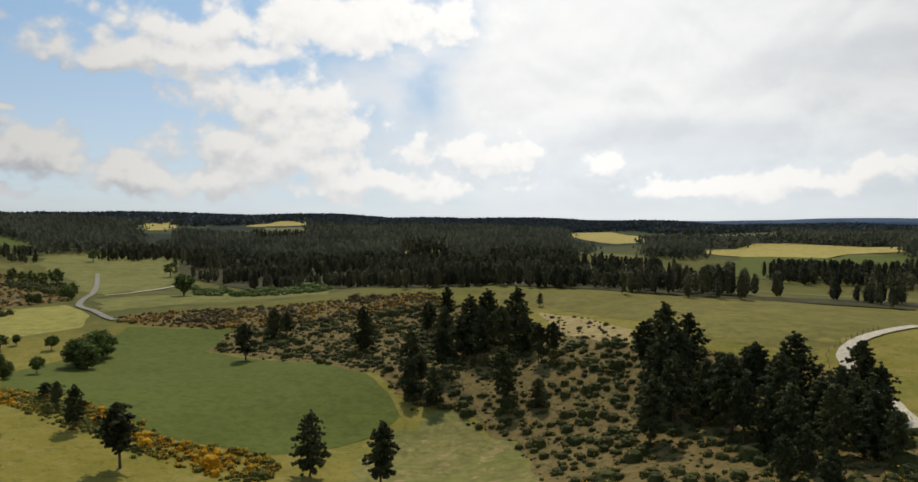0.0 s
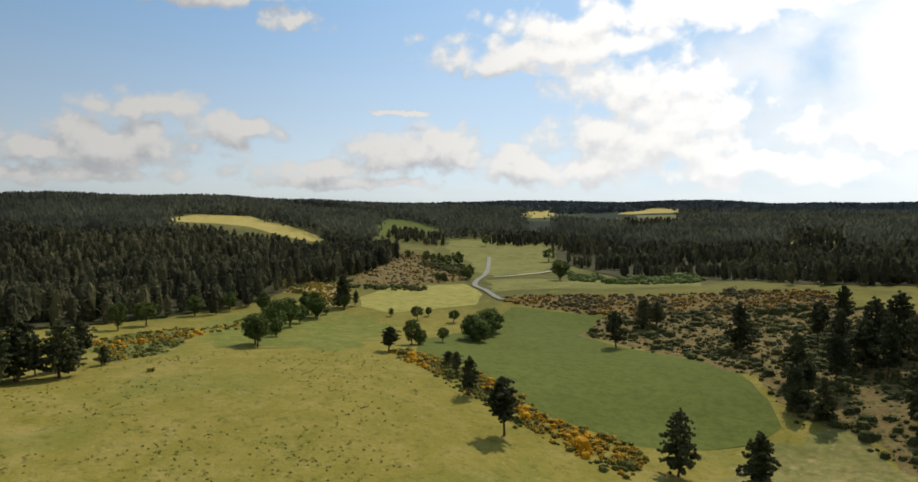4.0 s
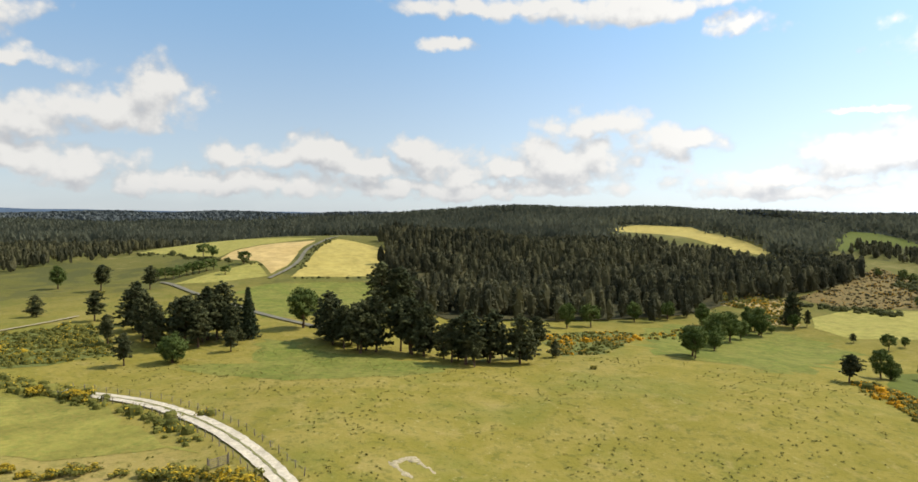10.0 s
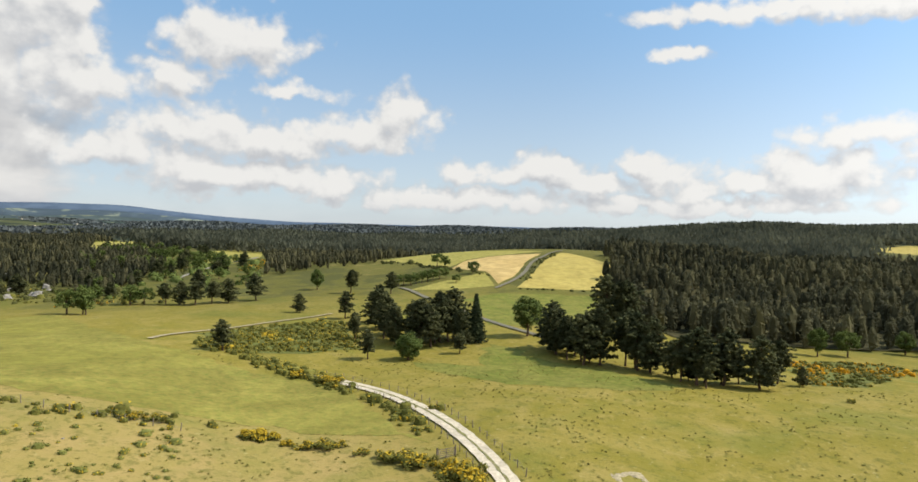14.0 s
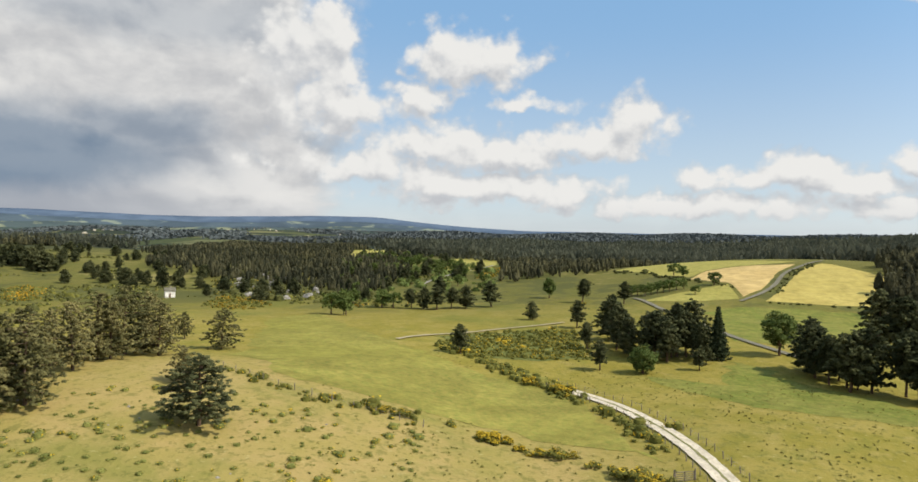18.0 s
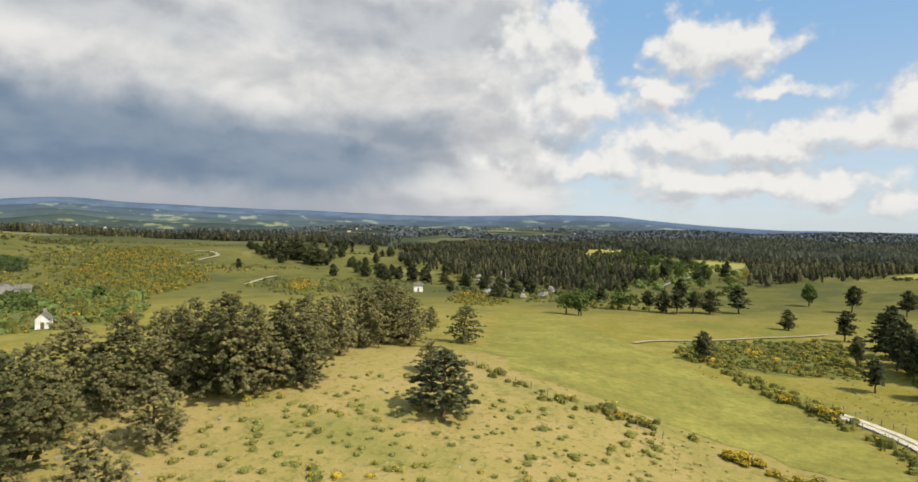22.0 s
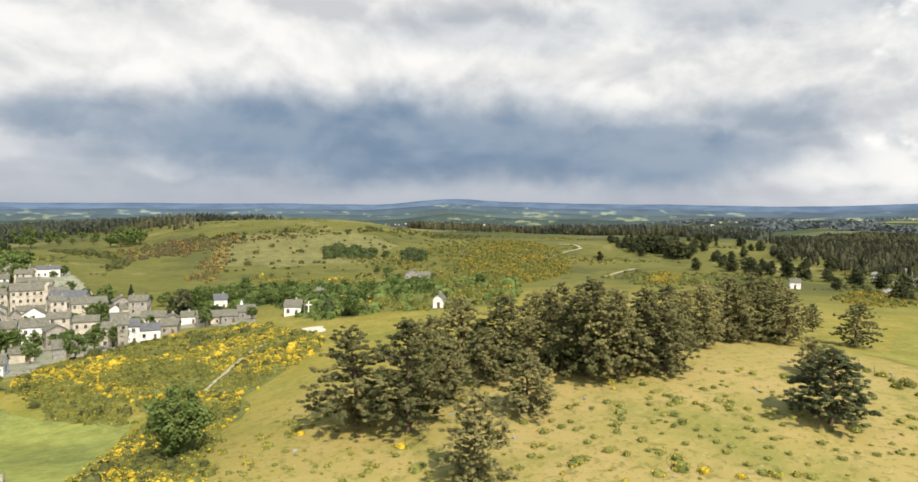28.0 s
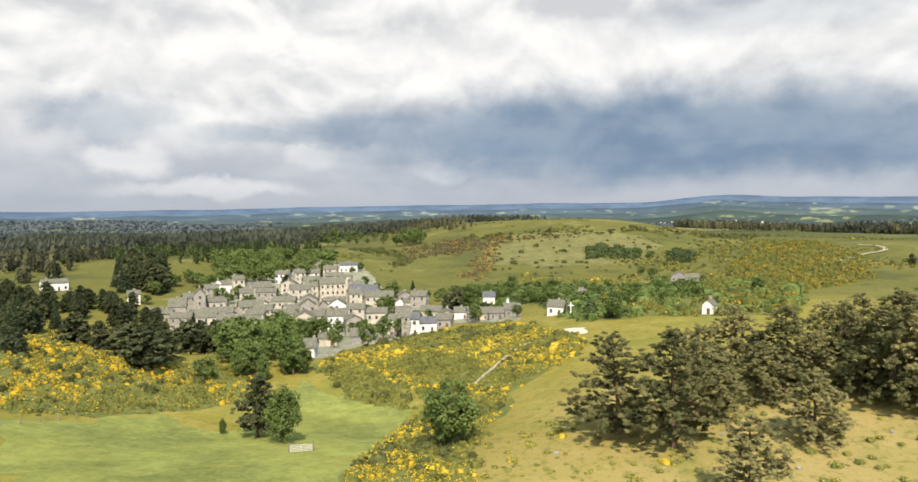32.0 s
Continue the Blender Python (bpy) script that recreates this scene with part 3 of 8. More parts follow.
def ribbon(name, line, width, mat, label, category, lift=0.16, wobble=0.07, seed=5, close=False):
    """A road or track along a line, laid on the land."""
    rng = np.random.default_rng(seed)
    p = np.array(line, float)
    for _ in range(3):
        p = np.vstack([p[:1], np.stack([0.75 * p[:-1] + 0.25 * p[1:], 0.25 * p[:-1] + 0.75 * p[1:]], 1).reshape(-1, 2), p[-1:]])
    t = np.gradient(p, axis=0)
    t /= np.linalg.norm(t, axis=1, keepdims=True) + 1e-9
    n = np.stack([-t[:, 1], t[:, 0]], -1)
    cols = []
    for s in (-0.5, -0.25, 0.0, 0.25, 0.5):
        q = p + n * (s * width + (rng.normal(0, wobble, len(p)) if abs(s) == 0.5 else 0.0))[..., None] if abs(s) == 0.5 else p + n * s * width
        z = ground_z(q[:, 0], q[:, 1]) + lift + 0.0009 * np.hypot(q[:, 0], q[:, 1]) - (0.03 if abs(s) == 0.25 else 0.0)
        cols.append(np.c_[q, z])
    v = np.stack(cols, 1).reshape(-1, 3)
    i, j = np.meshgrid(np.arange(len(p) - 1), np.arange(4), indexing="ij")
    f = np.stack([i * 5 + j, (i + 1) * 5 + j, (i + 1) * 5 + j + 1, i * 5 + j + 1], -1).reshape(-1, 4)[:, ::-1]
    return tagged(new(name, raw_mesh(name, v, f, mat, smooth=True)), label, category, kind="structure")


# ---- plan of fields, roads, woods and trees (metres) ----
GREEN_CROP = [
    (-109.5, 161.1), (-96.0, 162.3), (-75.4, 147.3), (-57.8, 139.3), (-37.7, 137.8), (-27.3, 146.5), (-18.2, 156.8), (-12.2, 167.4), (-15.3, 176.7), (-22.8, 193.2),
    (-31.7, 206.4), (-65.3, 228.3), (-89.1, 243.8), (-89.2, 266.4), (-94.2, 284.5), (-140.1, 286.6), (-133.6, 243.0), (-130.8, 192.2),
]
YELLOW_MEADOW = [
    (-218.9, 268.1), (-224.7, 303.3), (-201.5, 344.9), (-170.2, 311.7), (-158.2, 281.9), (-179.4, 242.6), (-199.9, 247.2),
]
GOLD_HILL = [
    (-766.2, 516.9), (-786.9, 612.9), (-737.5, 661.5), (-573.9, 582.1), (-494.6, 547.7), (-467.7, 513.5), (-522.3, 520.7), (-619.2, 545.9),
]
CROP_A = [
    (-483.4, 98.7), (-505.0, 112.8), (-470.3, 124.6), (-449.3, 133.7), (-421.0, 124.5), (-368.9, 105.6), (-364.7, 78.9), (-368.8, 56.5), (-393.8, 67.5), (-425.4, 78.1),
]
CROP_B = [
    (-439.9, 25.0), (-475.2, 35.0), (-499.2, 70.0), (-500.4, 95.0), (-460.9, 78.4), (-422.0, 66.9), (-399.5, 59.0), (-380.6, 47.8), (-401.4, 47.9), (-419.4, 44.5), (-425.2, 36.9),
]
CROP_C = [
    (-535.4, -25.4), (-570.7, -12.5), (-585.5, 37.2), (-545.2, 67.3), (-520.6, 100.7), (-504.5, 72.8), (-480.4, 37.2), (-449.5, 24.5), (-473.1, 6.8),
]
PLATEAU_FIELD = [
    (18.6, 345.5), (61.6, 316.9), (123.9, 270.2), (166.4, 239.4), (135.5, 194.6), (114.7, 179.8), (97.2, 165.8), (86.1, 158.7), (82.1, 167.8), (66.7, 178.2),
    (58.4, 218.7), (41.6, 274.2), (21.5, 297.8),
]
TAN_PATCH = [
    (34.1, 272.1), (47.3, 240.9), (53.7, 197.0), (48.7, 184.1), (34.8, 214.8),
]
FAR_FIELD_A = [
    (209, 1342), (338, 1563), (327, 1176), (309, 1076), (255, 1046), (218, 1144),
]
FAR_FIELD_B = [
    (318, 930), (372, 905), (440, 980), (520, 940), (575, 860), (520, 770), (450, 772), (405, 738), (362, 772), (322, 770),
]
FAR_GREEN = [
    (335, 785), (415, 740), (500, 755), (470, 640), (400, 560), (330, 520), (250, 500), (225, 560), (262, 640),
]
FAR_FIELD_C = [
    (-475, 1480), (-475, 1797), (-385, 1745), (-350, 1587), (-426, 1425),
]
FAR_FIELD_D = [
    (-667, 1381), (-665, 1578), (-538, 1297), (-534, 1158),
]
FAR_FIELD_E = [
    (-87, 931), (-18, 955), (-5, 830), (-57, 804),
]
DIRT_YARD = [
    (-35.6, -223.5), (-50.1, -220.0), (-48.1, -205.9), (-41.8, -206.9), (-36.6, -212.5),
]
RING = [
    (-100.6, 32.0), (-101.2, 34.4), (-100.1, 36.5), (-97.3, 36.9), (-94.2, 37.2), (-94.2, 36.3), (-96.9, 35.8), (-98.6, 35.0), (-99.0, 33.7), (-97.9, 32.2),
    (-95.4, 33.0), (-93.4, 33.7), (-93.4, 32.3), (-96.7, 31.2), (-99.0, 30.3),
]
TRACK = [
    (-88.5, 15.8), (-97.0, 14.5), (-106.0, 12.5), (-118.6, 9.1), (-132.7, 4.2), (-147.0, -3.0), (-157.4, -11.3), (-169.4, -23.5),
]
TRACK_BEND = [
    (-203.8, -77.6), (-213.2, -77.0), (-226.2, -72.0), (-240.1, -61.2), (-257.4, -47.2), (-270.0, -39.0), (-279.0, -33.0),
]
TRACK_EAST = [
    (80.3, 113.9), (85.5, 128.5), (88.4, 140.7), (89.7, 151.5), (93.4, 159.9), (103.7, 169.4), (117.3, 180.1), (134.6, 193.2),
]
ROAD = [
    (-372.0, -7.5), (-364.2, -3.5), (-348.8, 2.5), (-320.1, 9.0), (-296.1, 16.0), (-269.1, 25.0), (-249.6, 32.0), (-228.0, 43.0), (-206.3, 53.9),
]
VALLEY_ROAD = [
    (-303.0, 564.0), (-222.7, 413.9), (-201.1, 357.4), (-189.7, 336.1), (-174.0, 321.6), (-159.5, 304.2), (-152.0, 298.2),
]
VALLEY_LANE = [
    (-208.2, 395.4), (-200.1, 414.9), (-202.7, 464.8), (-204.8, 499.8),
]
HILL_TRACK = [
    (-291.9, -476.4), (-329.1, -507.7), (-359.3, -518.9), (-379.1, -558.8), (-368.6, -574.3),
]
HILL_TRACK_LOW = [
    (-256.9, -345.7), (-287.7, -370.9), (-309.9, -383.1),
]
BROOM_PATH = [
    (-10.7, -164.5), (-15.7, -175.4), (-24.9, -196.3), (-29.9, -203.2),
]
PINES_SOUTH = [
    (-59.6, 119.8, 12.5), (-76.8, 135.0, 9.5), (-87.2, 146.4, 6.5), (-26.8, 127.0, 13.0), (-12.8, 121.6, 13.0), (-71.7, 229.4, 13.1), (-71.4, 265.4, 12.4),
    (-67.3, 267.4, 10.6), (-31.2, 230.7, 16.2), (-9.8, 242.4, 14.5), (-3.0, 278.8, 14.2), (5.6, 214.8, 18.5), (11.7, 223.8, 18.3), (19.6, 213.3, 19.1),
    (22.2, 202.1, 12.8), (28.6, 190.5, 10.7), (-3.3, 193.8, 13.7), (-11.5, 178.2, 10.7), (-5.1, 174.0, 10.4), (-8.8, 185.0, 10.1), (13.0, 169.2, 14.9),
    (21.2, 163.7, 7.2), (51.0, 162.4, 18.2), (47.5, 165.2, 13.8), (57.2, 159.7, 15.5), (38.5, 128.3, 13.6), (46.1, 137.9, 14.9), (53.2, 125.5, 15.7), (62.2, 136.0, 14.4),
    (58.6, 145.1, 10.5), (70.3, 135.4, 15.2), (63.0, 127.5, 13.7),
]
PINES_SOUTH_B = [
    (65.7, 118.0, 10.6), (55.4, 102.2, 7.7), (78.5, 127.2, 14.3), (72.3, 122.3, 11.0), (66.2, 103.6, 11.2), (54.0, 93.2, 6.6), (50.3, 99.1, 7.5), (36.3, 286.4, 6.0),
]
ROUND_TREES_SOUTH = [
    (-158.4, 144.3, 10.1), (-184.5, 180.1, 6.6), (-197.0, 213.5, 6.7), (-202.5, 237.5, 6.9), (-161.4, 236.9, 6.5), (-162.0, 246.6, 4.3), (-146.2, 242.0, 5.6),
    (-121.2, 214.7, 9.4), (-122.9, 230.5, 10.6), (-123.9, 179.2, 8.9), (-122.3, 195.6, 5.6), (-163.6, 401.6, 9.8), (-218.7, 344.2, 4.9), (-216.5, 347.1, 4.2),
    (-209.6, 364.1, 6.4),
]
PINES_BANK = [
    (-117.5, 158.2, 7.6), (-94.5, 154.5, 4.2), (-175.4, 237.3, 3.9),
]
PINES_ROW = [
    (-205.6, 44.2, 15.5), (-197.2, 48.8, 12.8), (-184.7, 48.4, 15.3), (-236.1, 70.2, 22.7), (-232.3, 73.9, 21.1), (-182.1, 62.2, 16.9), (-178.4, 65.2, 15.8),
    (-165.5, 68.5, 12.2), (-161.5, 70.8, 15.2), (-157.1, 71.3, 9.0), (-163.6, 78.9, 14.8), (-160.3, 86.2, 13.8), (-169.6, 96.2, 12.3), (-166.8, 101.4, 5.5),
]
ROUND_TREES_ROW = [
    (-226.9, 39.4, 14.5), (-222.3, 139.8, 10.5), (-226.2, 153.2, 10.1), (-237.4, 183.2, 9.6), (-237.9, 201.5, 8.8), (-154.0, 141.3, 9.9), (-375.7, -53.5, 12.7),
    (-308.1, -126.2, 9.3), (-265.0, -126.2, 11.3), 
]
PINES_WEST = [
    (-351.2, -11.9, 12.1), (-358.6, -33.3, 12.9), (-329.9, -76.2, 13.3), (-284.7, -47.3, 8.4), (-265.2, -26.5, 11.3), (-194.3, -53.7, 9.4), (-192.0, -12.4, 9.1),
    (-237.7, -11.7, 14.7), (-226.8, -7.3, 11.8), (-217.8, -5.1, 9.8), (-209.6, 2.3, 15.9), (-217.8, 9.0, 16.5), (-222.0, 13.9, 17.5), (-209.4, 6.0, 13.1),
    (-208.0, 16.8, 5.8), (-199.2, 14.4, 6.5), (-306.5, -110.3, 10.1), (-306.2, -104.3, 11.3), (-306.0, -97.2, 11.9), (-313.1, -92.1, 10.9), (-318.5, -86.2, 11.9),
]
SPRUCES = [
    (-216.7, 20.7, 16.0),
]
PINES_GROVE = [
    (-30.3, -106.0, 16.9), (-36.5, -98.0, 18.4), (-43.4, -107.6, 15.6), (-38.0, -78.0, 12.9), (-54.7, -93.3, 11.2), (-55.3, -109.2, 10.7), (-58.8, -126.9, 14.0),
    (-60.5, -112.4, 15.6), (-70.5, -112.0, 15.2), (-71.5, -101.3, 18.5), (-75.4, -97.5, 16.3), (-82.8, -99.9, 14.9), (-83.8, -94.2, 13.4), (-104.8, -112.3, 11.3),
    (-115.3, -111.5, 14.9), (-128.7, -116.3, 17.0), (-129.6, -107.7, 13.1), (-166.9, -129.9, 8.0), (-153.5, -107.9, 11.2), (-106.9, -82.8, 7.4),
]
ROUND_TREES_EAST = [
    (26.2, -122.1, 11.6), (39.5, -130.2, 3.4), (48.6, -173.1, 8.3), (42.5, -172.4, 7.5), (37.9, -178.4, 7.8),
]
PINE_EAST = [
    (32.5, -128.5, 12.5),
]
WOOD_MAIN = [
    (-351.6, 107.2), (-237.7, 91.0), (-240.2, 144.0), (-244.5, 214.0), (-267.0, 270.2), (-266.6, 300.9), (-310.7, 419.4), (-362.7, 496.4), (-372.3, 412.8),
    (-458.7, 427.0), (-530.9, 417.5), (-644.1, 438.7), (-934.0, 502.0), (-1018.2, 376.3), (-759.5, 223.5),
]
WOOD_SOUTH = [
    (-245.0, 595.1), (-133.2, 447.9), (-90.2, 469.1), (-25.4, 368.4), (22.6, 361.2), (64.2, 330.3), (104.0, 280.8), (140.9, 257.7), (173.1, 249.3), (210.1, 303.3),
    (131.2, 286.3), (130.5, 371.2), (186.5, 576.2), (181.9, 650.9), (132.6, 691.6), (85.1, 819.2), (72.8, 1225.4), (-188.8, 1186.1), (-363.8, 1149.6), (-352.8, 837.9),
]
COPSE_A = [
    (224.5, 492.9), (256.6, 443.4), (316.5, 547.9), (271.1, 573.9),
]
COPSE_B = [
    (256.6, 443.4), (289.4, 418.7), (374.9, 543.5), (319.7, 545.2),
]
WOOD_HILL = [
    (-285.7, 311.6), (-280.2, 371.0), (-379.4, 515.1), (-443.2, 526.6), (-386.5, 428.3),
]
COPSE_C = [
    (-448.2, 602.7), (-366.5, 585.7), (-429.5, 679.5), (-494.2, 688.4),
]
COPSE_D = [
    (-347.4, 657.3), (-308.4, 726.6), (-376.4, 885.8), (-392.4, 749.0),
]
WOOD_WEST = [
    (-462.7, -100.0), (-528.5, -27.5), (-961.3, 72.9), (-959.8, 192.4), (-1176.6, 267.6), (-1540.9, -17.1), (-1111.1, -241.4),
]
WOOD_ROCKS = [
    (-456.6, -391.8), (-402.2, -249.0), (-361.6, -190.9), (-356.3, -157.5), (-460.4, -175.8), (-772.1, -288.5), (-1286.0, -600.4), (-1124.2, -780.4), (-638.8, -549.1),
]
WOOD_EAST = [
    (95.2, -152.6), (161.2, -286.0), (132.3, -285.9), (89.0, -236.0), (59.4, -193.3), (107.1, -303.2), (134.0, -318.1), (165.7, -327.7), (207.9, -329.4),
]
WOOD_VILLAGE = [
    (171.9, -364.0), (147.0, -374.9), (166.2, -423.6), (187.8, -428.0),
]
WOOD_VILLAGE_B = [
    (142.8, -376.6), (110.6, -398.9), (68.6, -436.1), (80.7, -540.5), (149.8, -507.8), (148.1, -408.7),
]
WOOD_VALLEY = [
    (51.3, -174.8), (31.3, -167.8), (49.1, -237.7), (39.7, -255.8), (66.1, -294.1), (77.7, -265.2),
]
HEATH_BANK = [
    (-156.4, 300.9), (-144.1, 317.3), (-110.0, 331.9), (-64.4, 336.4), (-11.5, 341.2), (-3.5, 307.5), (-36.1, 299.0), (-68.6, 282.3), (-88.9, 283.8), (-142.8, 292.0),
]
HEATH_SLOPE = [
    (-94.2, 284.5), (-56.6, 296.7), (-21.2, 311.2), (18.8, 296.2), (34.4, 212.1), (49.3, 183.5), (63.8, 170.3), (84.7, 153.3), (83.4, 133.4), (75.3, 106.5), (60.7, 85.3),
    (36.3, 94.2), (18.1, 119.7), (14.0, 146.1), (1.1, 169.6), (-11.0, 171.2), (-21.6, 197.3), (-66.3, 231.7), (-89.5, 246.0),
]
BROOM_BANK = [
    (-107.3, 157.9), (-97.3, 153.2), (-81.1, 139.3), (-65.1, 129.7), (-47.8, 123.3), (-34.0, 117.2), (-33.4, 130.6), (-38.0, 136.8), (-57.2, 137.9), (-74.6, 145.7),
    (-92.9, 157.0),
]
BROOM_BANK_END = [
    (-121.7, 162.3), (-112.6, 164.6), (-99.5, 159.6), (-83.1, 152.3), (-67.7, 145.8), (-65.8, 139.0), (-76.2, 134.8), (-89.8, 141.6), (-104.8, 149.2),
]
BROOM_PATCH = [
    (-200.8, 118.0), (-213.3, 141.6), (-210.4, 161.2), (-186.2, 141.8), (-166.2, 118.2), (-168.3, 102.9),
]
BROOM_PATCH_B = [
    (-203.5, 156.0), (-216.6, 194.2), (-200.1, 179.6), (-189.3, 147.4),
]
HEATH_TRACK = [
    (-224.7, -68.5), (-240.7, -55.3), (-257.2, -27.8), (-204.6, -15.9), (-197.5, -30.9), (-192.6, -44.1), (-197.1, -59.2),
]
HEDGE_TRACK = [
    (-188.5, -47.6), (-186.3, -38.1), (-174.6, -24.3), (-159.2, -14.1), (-155.9, -15.1), (-164.9, -24.2), (-181.0, -42.8),
]
HEDGE_TRACK_B = [
    (-142.9, -5.9), (-134.2, -0.4), (-121.1, 4.5), (-116.2, 3.8), (-122.7, -0.2), (-136.0, -5.0),
]
HEDGE_TRACK_C = [
    (-142.4, 4.4), (-131.5, 8.8), (-118.7, 12.2), (-117.1, 11.6), (-129.0, 7.5),
]
BROOM_HILL = [
    (31.2, -187.9), (23.8, -232.0), (9.0, -265.5), (-9.8, -274.7), (-32.6, -264.1), (-38.7, -230.5), (-45.4, -204.9), (-40.0, -178.4), (-30.4, -179.2), (-19.1, -162.3),
    (-15.3, -159.6), (-11.1, -201.9), (6.7, -168.8), (3.9, -150.8), (13.0, -157.5), (19.0, -162.1),
]
BROOM_HILL_B = [
    (-14.7, -160.0), (-17.3, -145.9), (-10.6, -124.8), (-6.2, -100.3), (-7.8, -86.8), (11.8, -87.2), (11.5, -96.4), (8.4, -107.8), (4.2, -141.4), (-0.7, -153.4),
]
BROOM_EAST = [
    (96.6, -154.8), (147.3, -265.4), (84.9, -184.8), (66.6, -177.9), (52.8, -167.9), (46.2, -153.5), (55.0, -144.3), (65.9, -132.2), (75.1, -120.8),
]
FAR_HEATH = [
    (-314, -646), (-373, -652), (-343, -533), (-257, -383), (-178, -322), (-189, -406), (-221, -496),
]
HEDGE_HILL = [
    (-17.2, -367.4), (-45.1, -331.5), (-68.7, -309.1), (-95.0, -290.2), (-115.3, -281.8), (-154.0, -386.5), (-100.7, -399.4), (-70.5, -398.3), (-19.5, -421.3),
]
DRY_PASTURE = [
    (-9.1, -96.5), (-22.4, -132.0), (-44.4, -106.5), (-68.7, -104.9), (-89.3, -95.4), (-107.1, -78.9), (-108.2, -53.7), (-110.2, -36.5), (-90.8, -29.9), (-47.1, -58.9),
]
ROCKY_SLOPE = [
    (-408.6, -297.4), (-498.4, -309.2), (-478.7, -274.8), (-380.3, -196.7), (-334.1, -176.3), (-310.0, -191.5), (-322.3, -230.2),
]
HEDGE_VALLEY = [
    (-191.6, 486.4), (-133.2, 423.3), (-90.2, 469.1), (-74.1, 386.5), (-121.9, 387.8), (-157.8, 405.6),
]
HILL_THICKET = [
    (-122.3, -546.7), (-168.5, -547.1), (-178.3, -582.8), (-136.4, -590.2),
]
HILL_THICKET_B = [
    (-187.2, -532.6), (-209.5, -527.6), (-225.3, -581.6), (-208.4, -586.3),
]
FENCE_PASTURE = [
    (-124.4, -86.6), (-119.0, -72.9), (-114.8, -59.1), (-114.4, -50.2), (-114.2, -37.9),
]
FENCE_EAST = [
    (70.8, -114.0), (68.6, -120.0), (65.6, -127.6),
]
FENCE_SLOPE = [
    (84.4, 147.9), (89.5, 159.7), (98.0, 167.3), (116.6, 182.8),
]
BROOM_CLUMPS = [
    (-115.8, -27.5, 2.0), (-115.7, -25.2, 2.4), (-116.8, -23.1, 1.6), (-113.4, -20.0, 1.4), (-112.1, -17.0, 1.6), (-112.1, -14.3, 2.2), (-113.5, -12.1, 1.5),
    (-106.7, -3.7, 2.0), (-104.8, -0.9, 2.7), (-104.2, 1.8, 2.3), (-102.2, 4.9, 1.8), (-98.2, 7.7, 3.5), (-95.7, 9.7, 3.0), (-168.1, -27.5, 2.9), (-160.0, -18.2, 3.0),
    (-344.2, -31.9, 2.1), (-162.7, -19.9, 2.5), (-109.5, -7.5, 1.1), (-116.0, -48.3, 1.4), (-117.0, -46.5, 1.7), (-117.1, -43.0, 1.8), (-146.4, 100.5, 1.4),
]
LINE_TREES = [
    (-382.0, -8.9, 5.2), (-385.3, -5.8, 5.2), (-381.9, -1.8, 5.2), (-387.4, 1.3, 5.2), (-390.4, 4.6, 5.4), (-393.3, 7.9, 5.4), (-395.9, 11.2, 5.5), (-400.9, 15.1, 5.5), (-403.1, 19.2, 5.2), (-461.9, 15.6, 7.0), (-446.5, 20.8, 6.4), (-414.6, 36.4, 6.2), (-385.1, 24.3, 4.0),
]
HILL_CONIFERS = [
    (-342.8, -359.1, 9.4), (-371.3, -363.1, 8.3), (-368.2, -351.1, 8.2), (-355.1, -322.5, 11.7), (-363.1, -313.5, 9.8), (-350.8, -291.1, 13.2), (-356.6, -285.6, 10.6),
    (-307.2, -195.2, 7.8), (-344.9, -242.1, 10.7), (-354.1, -235.7, 9.1), (-322.8, -443.2, 8.0), (-399.6, -440.5, 11.6), (-402.1, -462.0, 10.4), (-384.7, -479.3, 12.5),
    (-380.0, -461.0, 11.3),
]
FIELD_OAKS = [
    (-264.6, -132.0, 11.0), (-264.4, -124.8, 10.2), (-303.9, -124.7, 9.5), (-306.3, -119.5, 8.6),
]
VILLAGE_CONIFERS = [
    (71.0, -200.4, 10.4), (82.4, -242.9, 8.4), (79.7, -244.2, 8.5), (77.9, -244.9, 11.7), (70.2, -227.3, 7.3), (149.7, -373.7, 14.5), (152.3, -372.6, 16.0),
    (161.8, -376.2, 16.2), (167.1, -373.9, 14.5), (159.1, -377.3, 11.4), (94.4, -381.7, 8.3), (88.5, -407.0, 7.8), (12.9, -410.0, 6.1), (-11.2, -322.8, 13.3),
    (-7.2, -334.4, 9.4), (97.1, -373.4, 5.8), (150.9, -251.3, 12.9), (142.5, -258.9, 11.1), (96.8, -186.8, 9.6), (86.5, -178.8, 8.4), (78.8, -176.6, 9.1),
    (70.2, -168.6, 11.6), (70.3, -181.3, 8.6), (95.4, -157.0, 11.4), (163.7, -282.0, 9.7), (84.9, -184.8, 7.2),
]
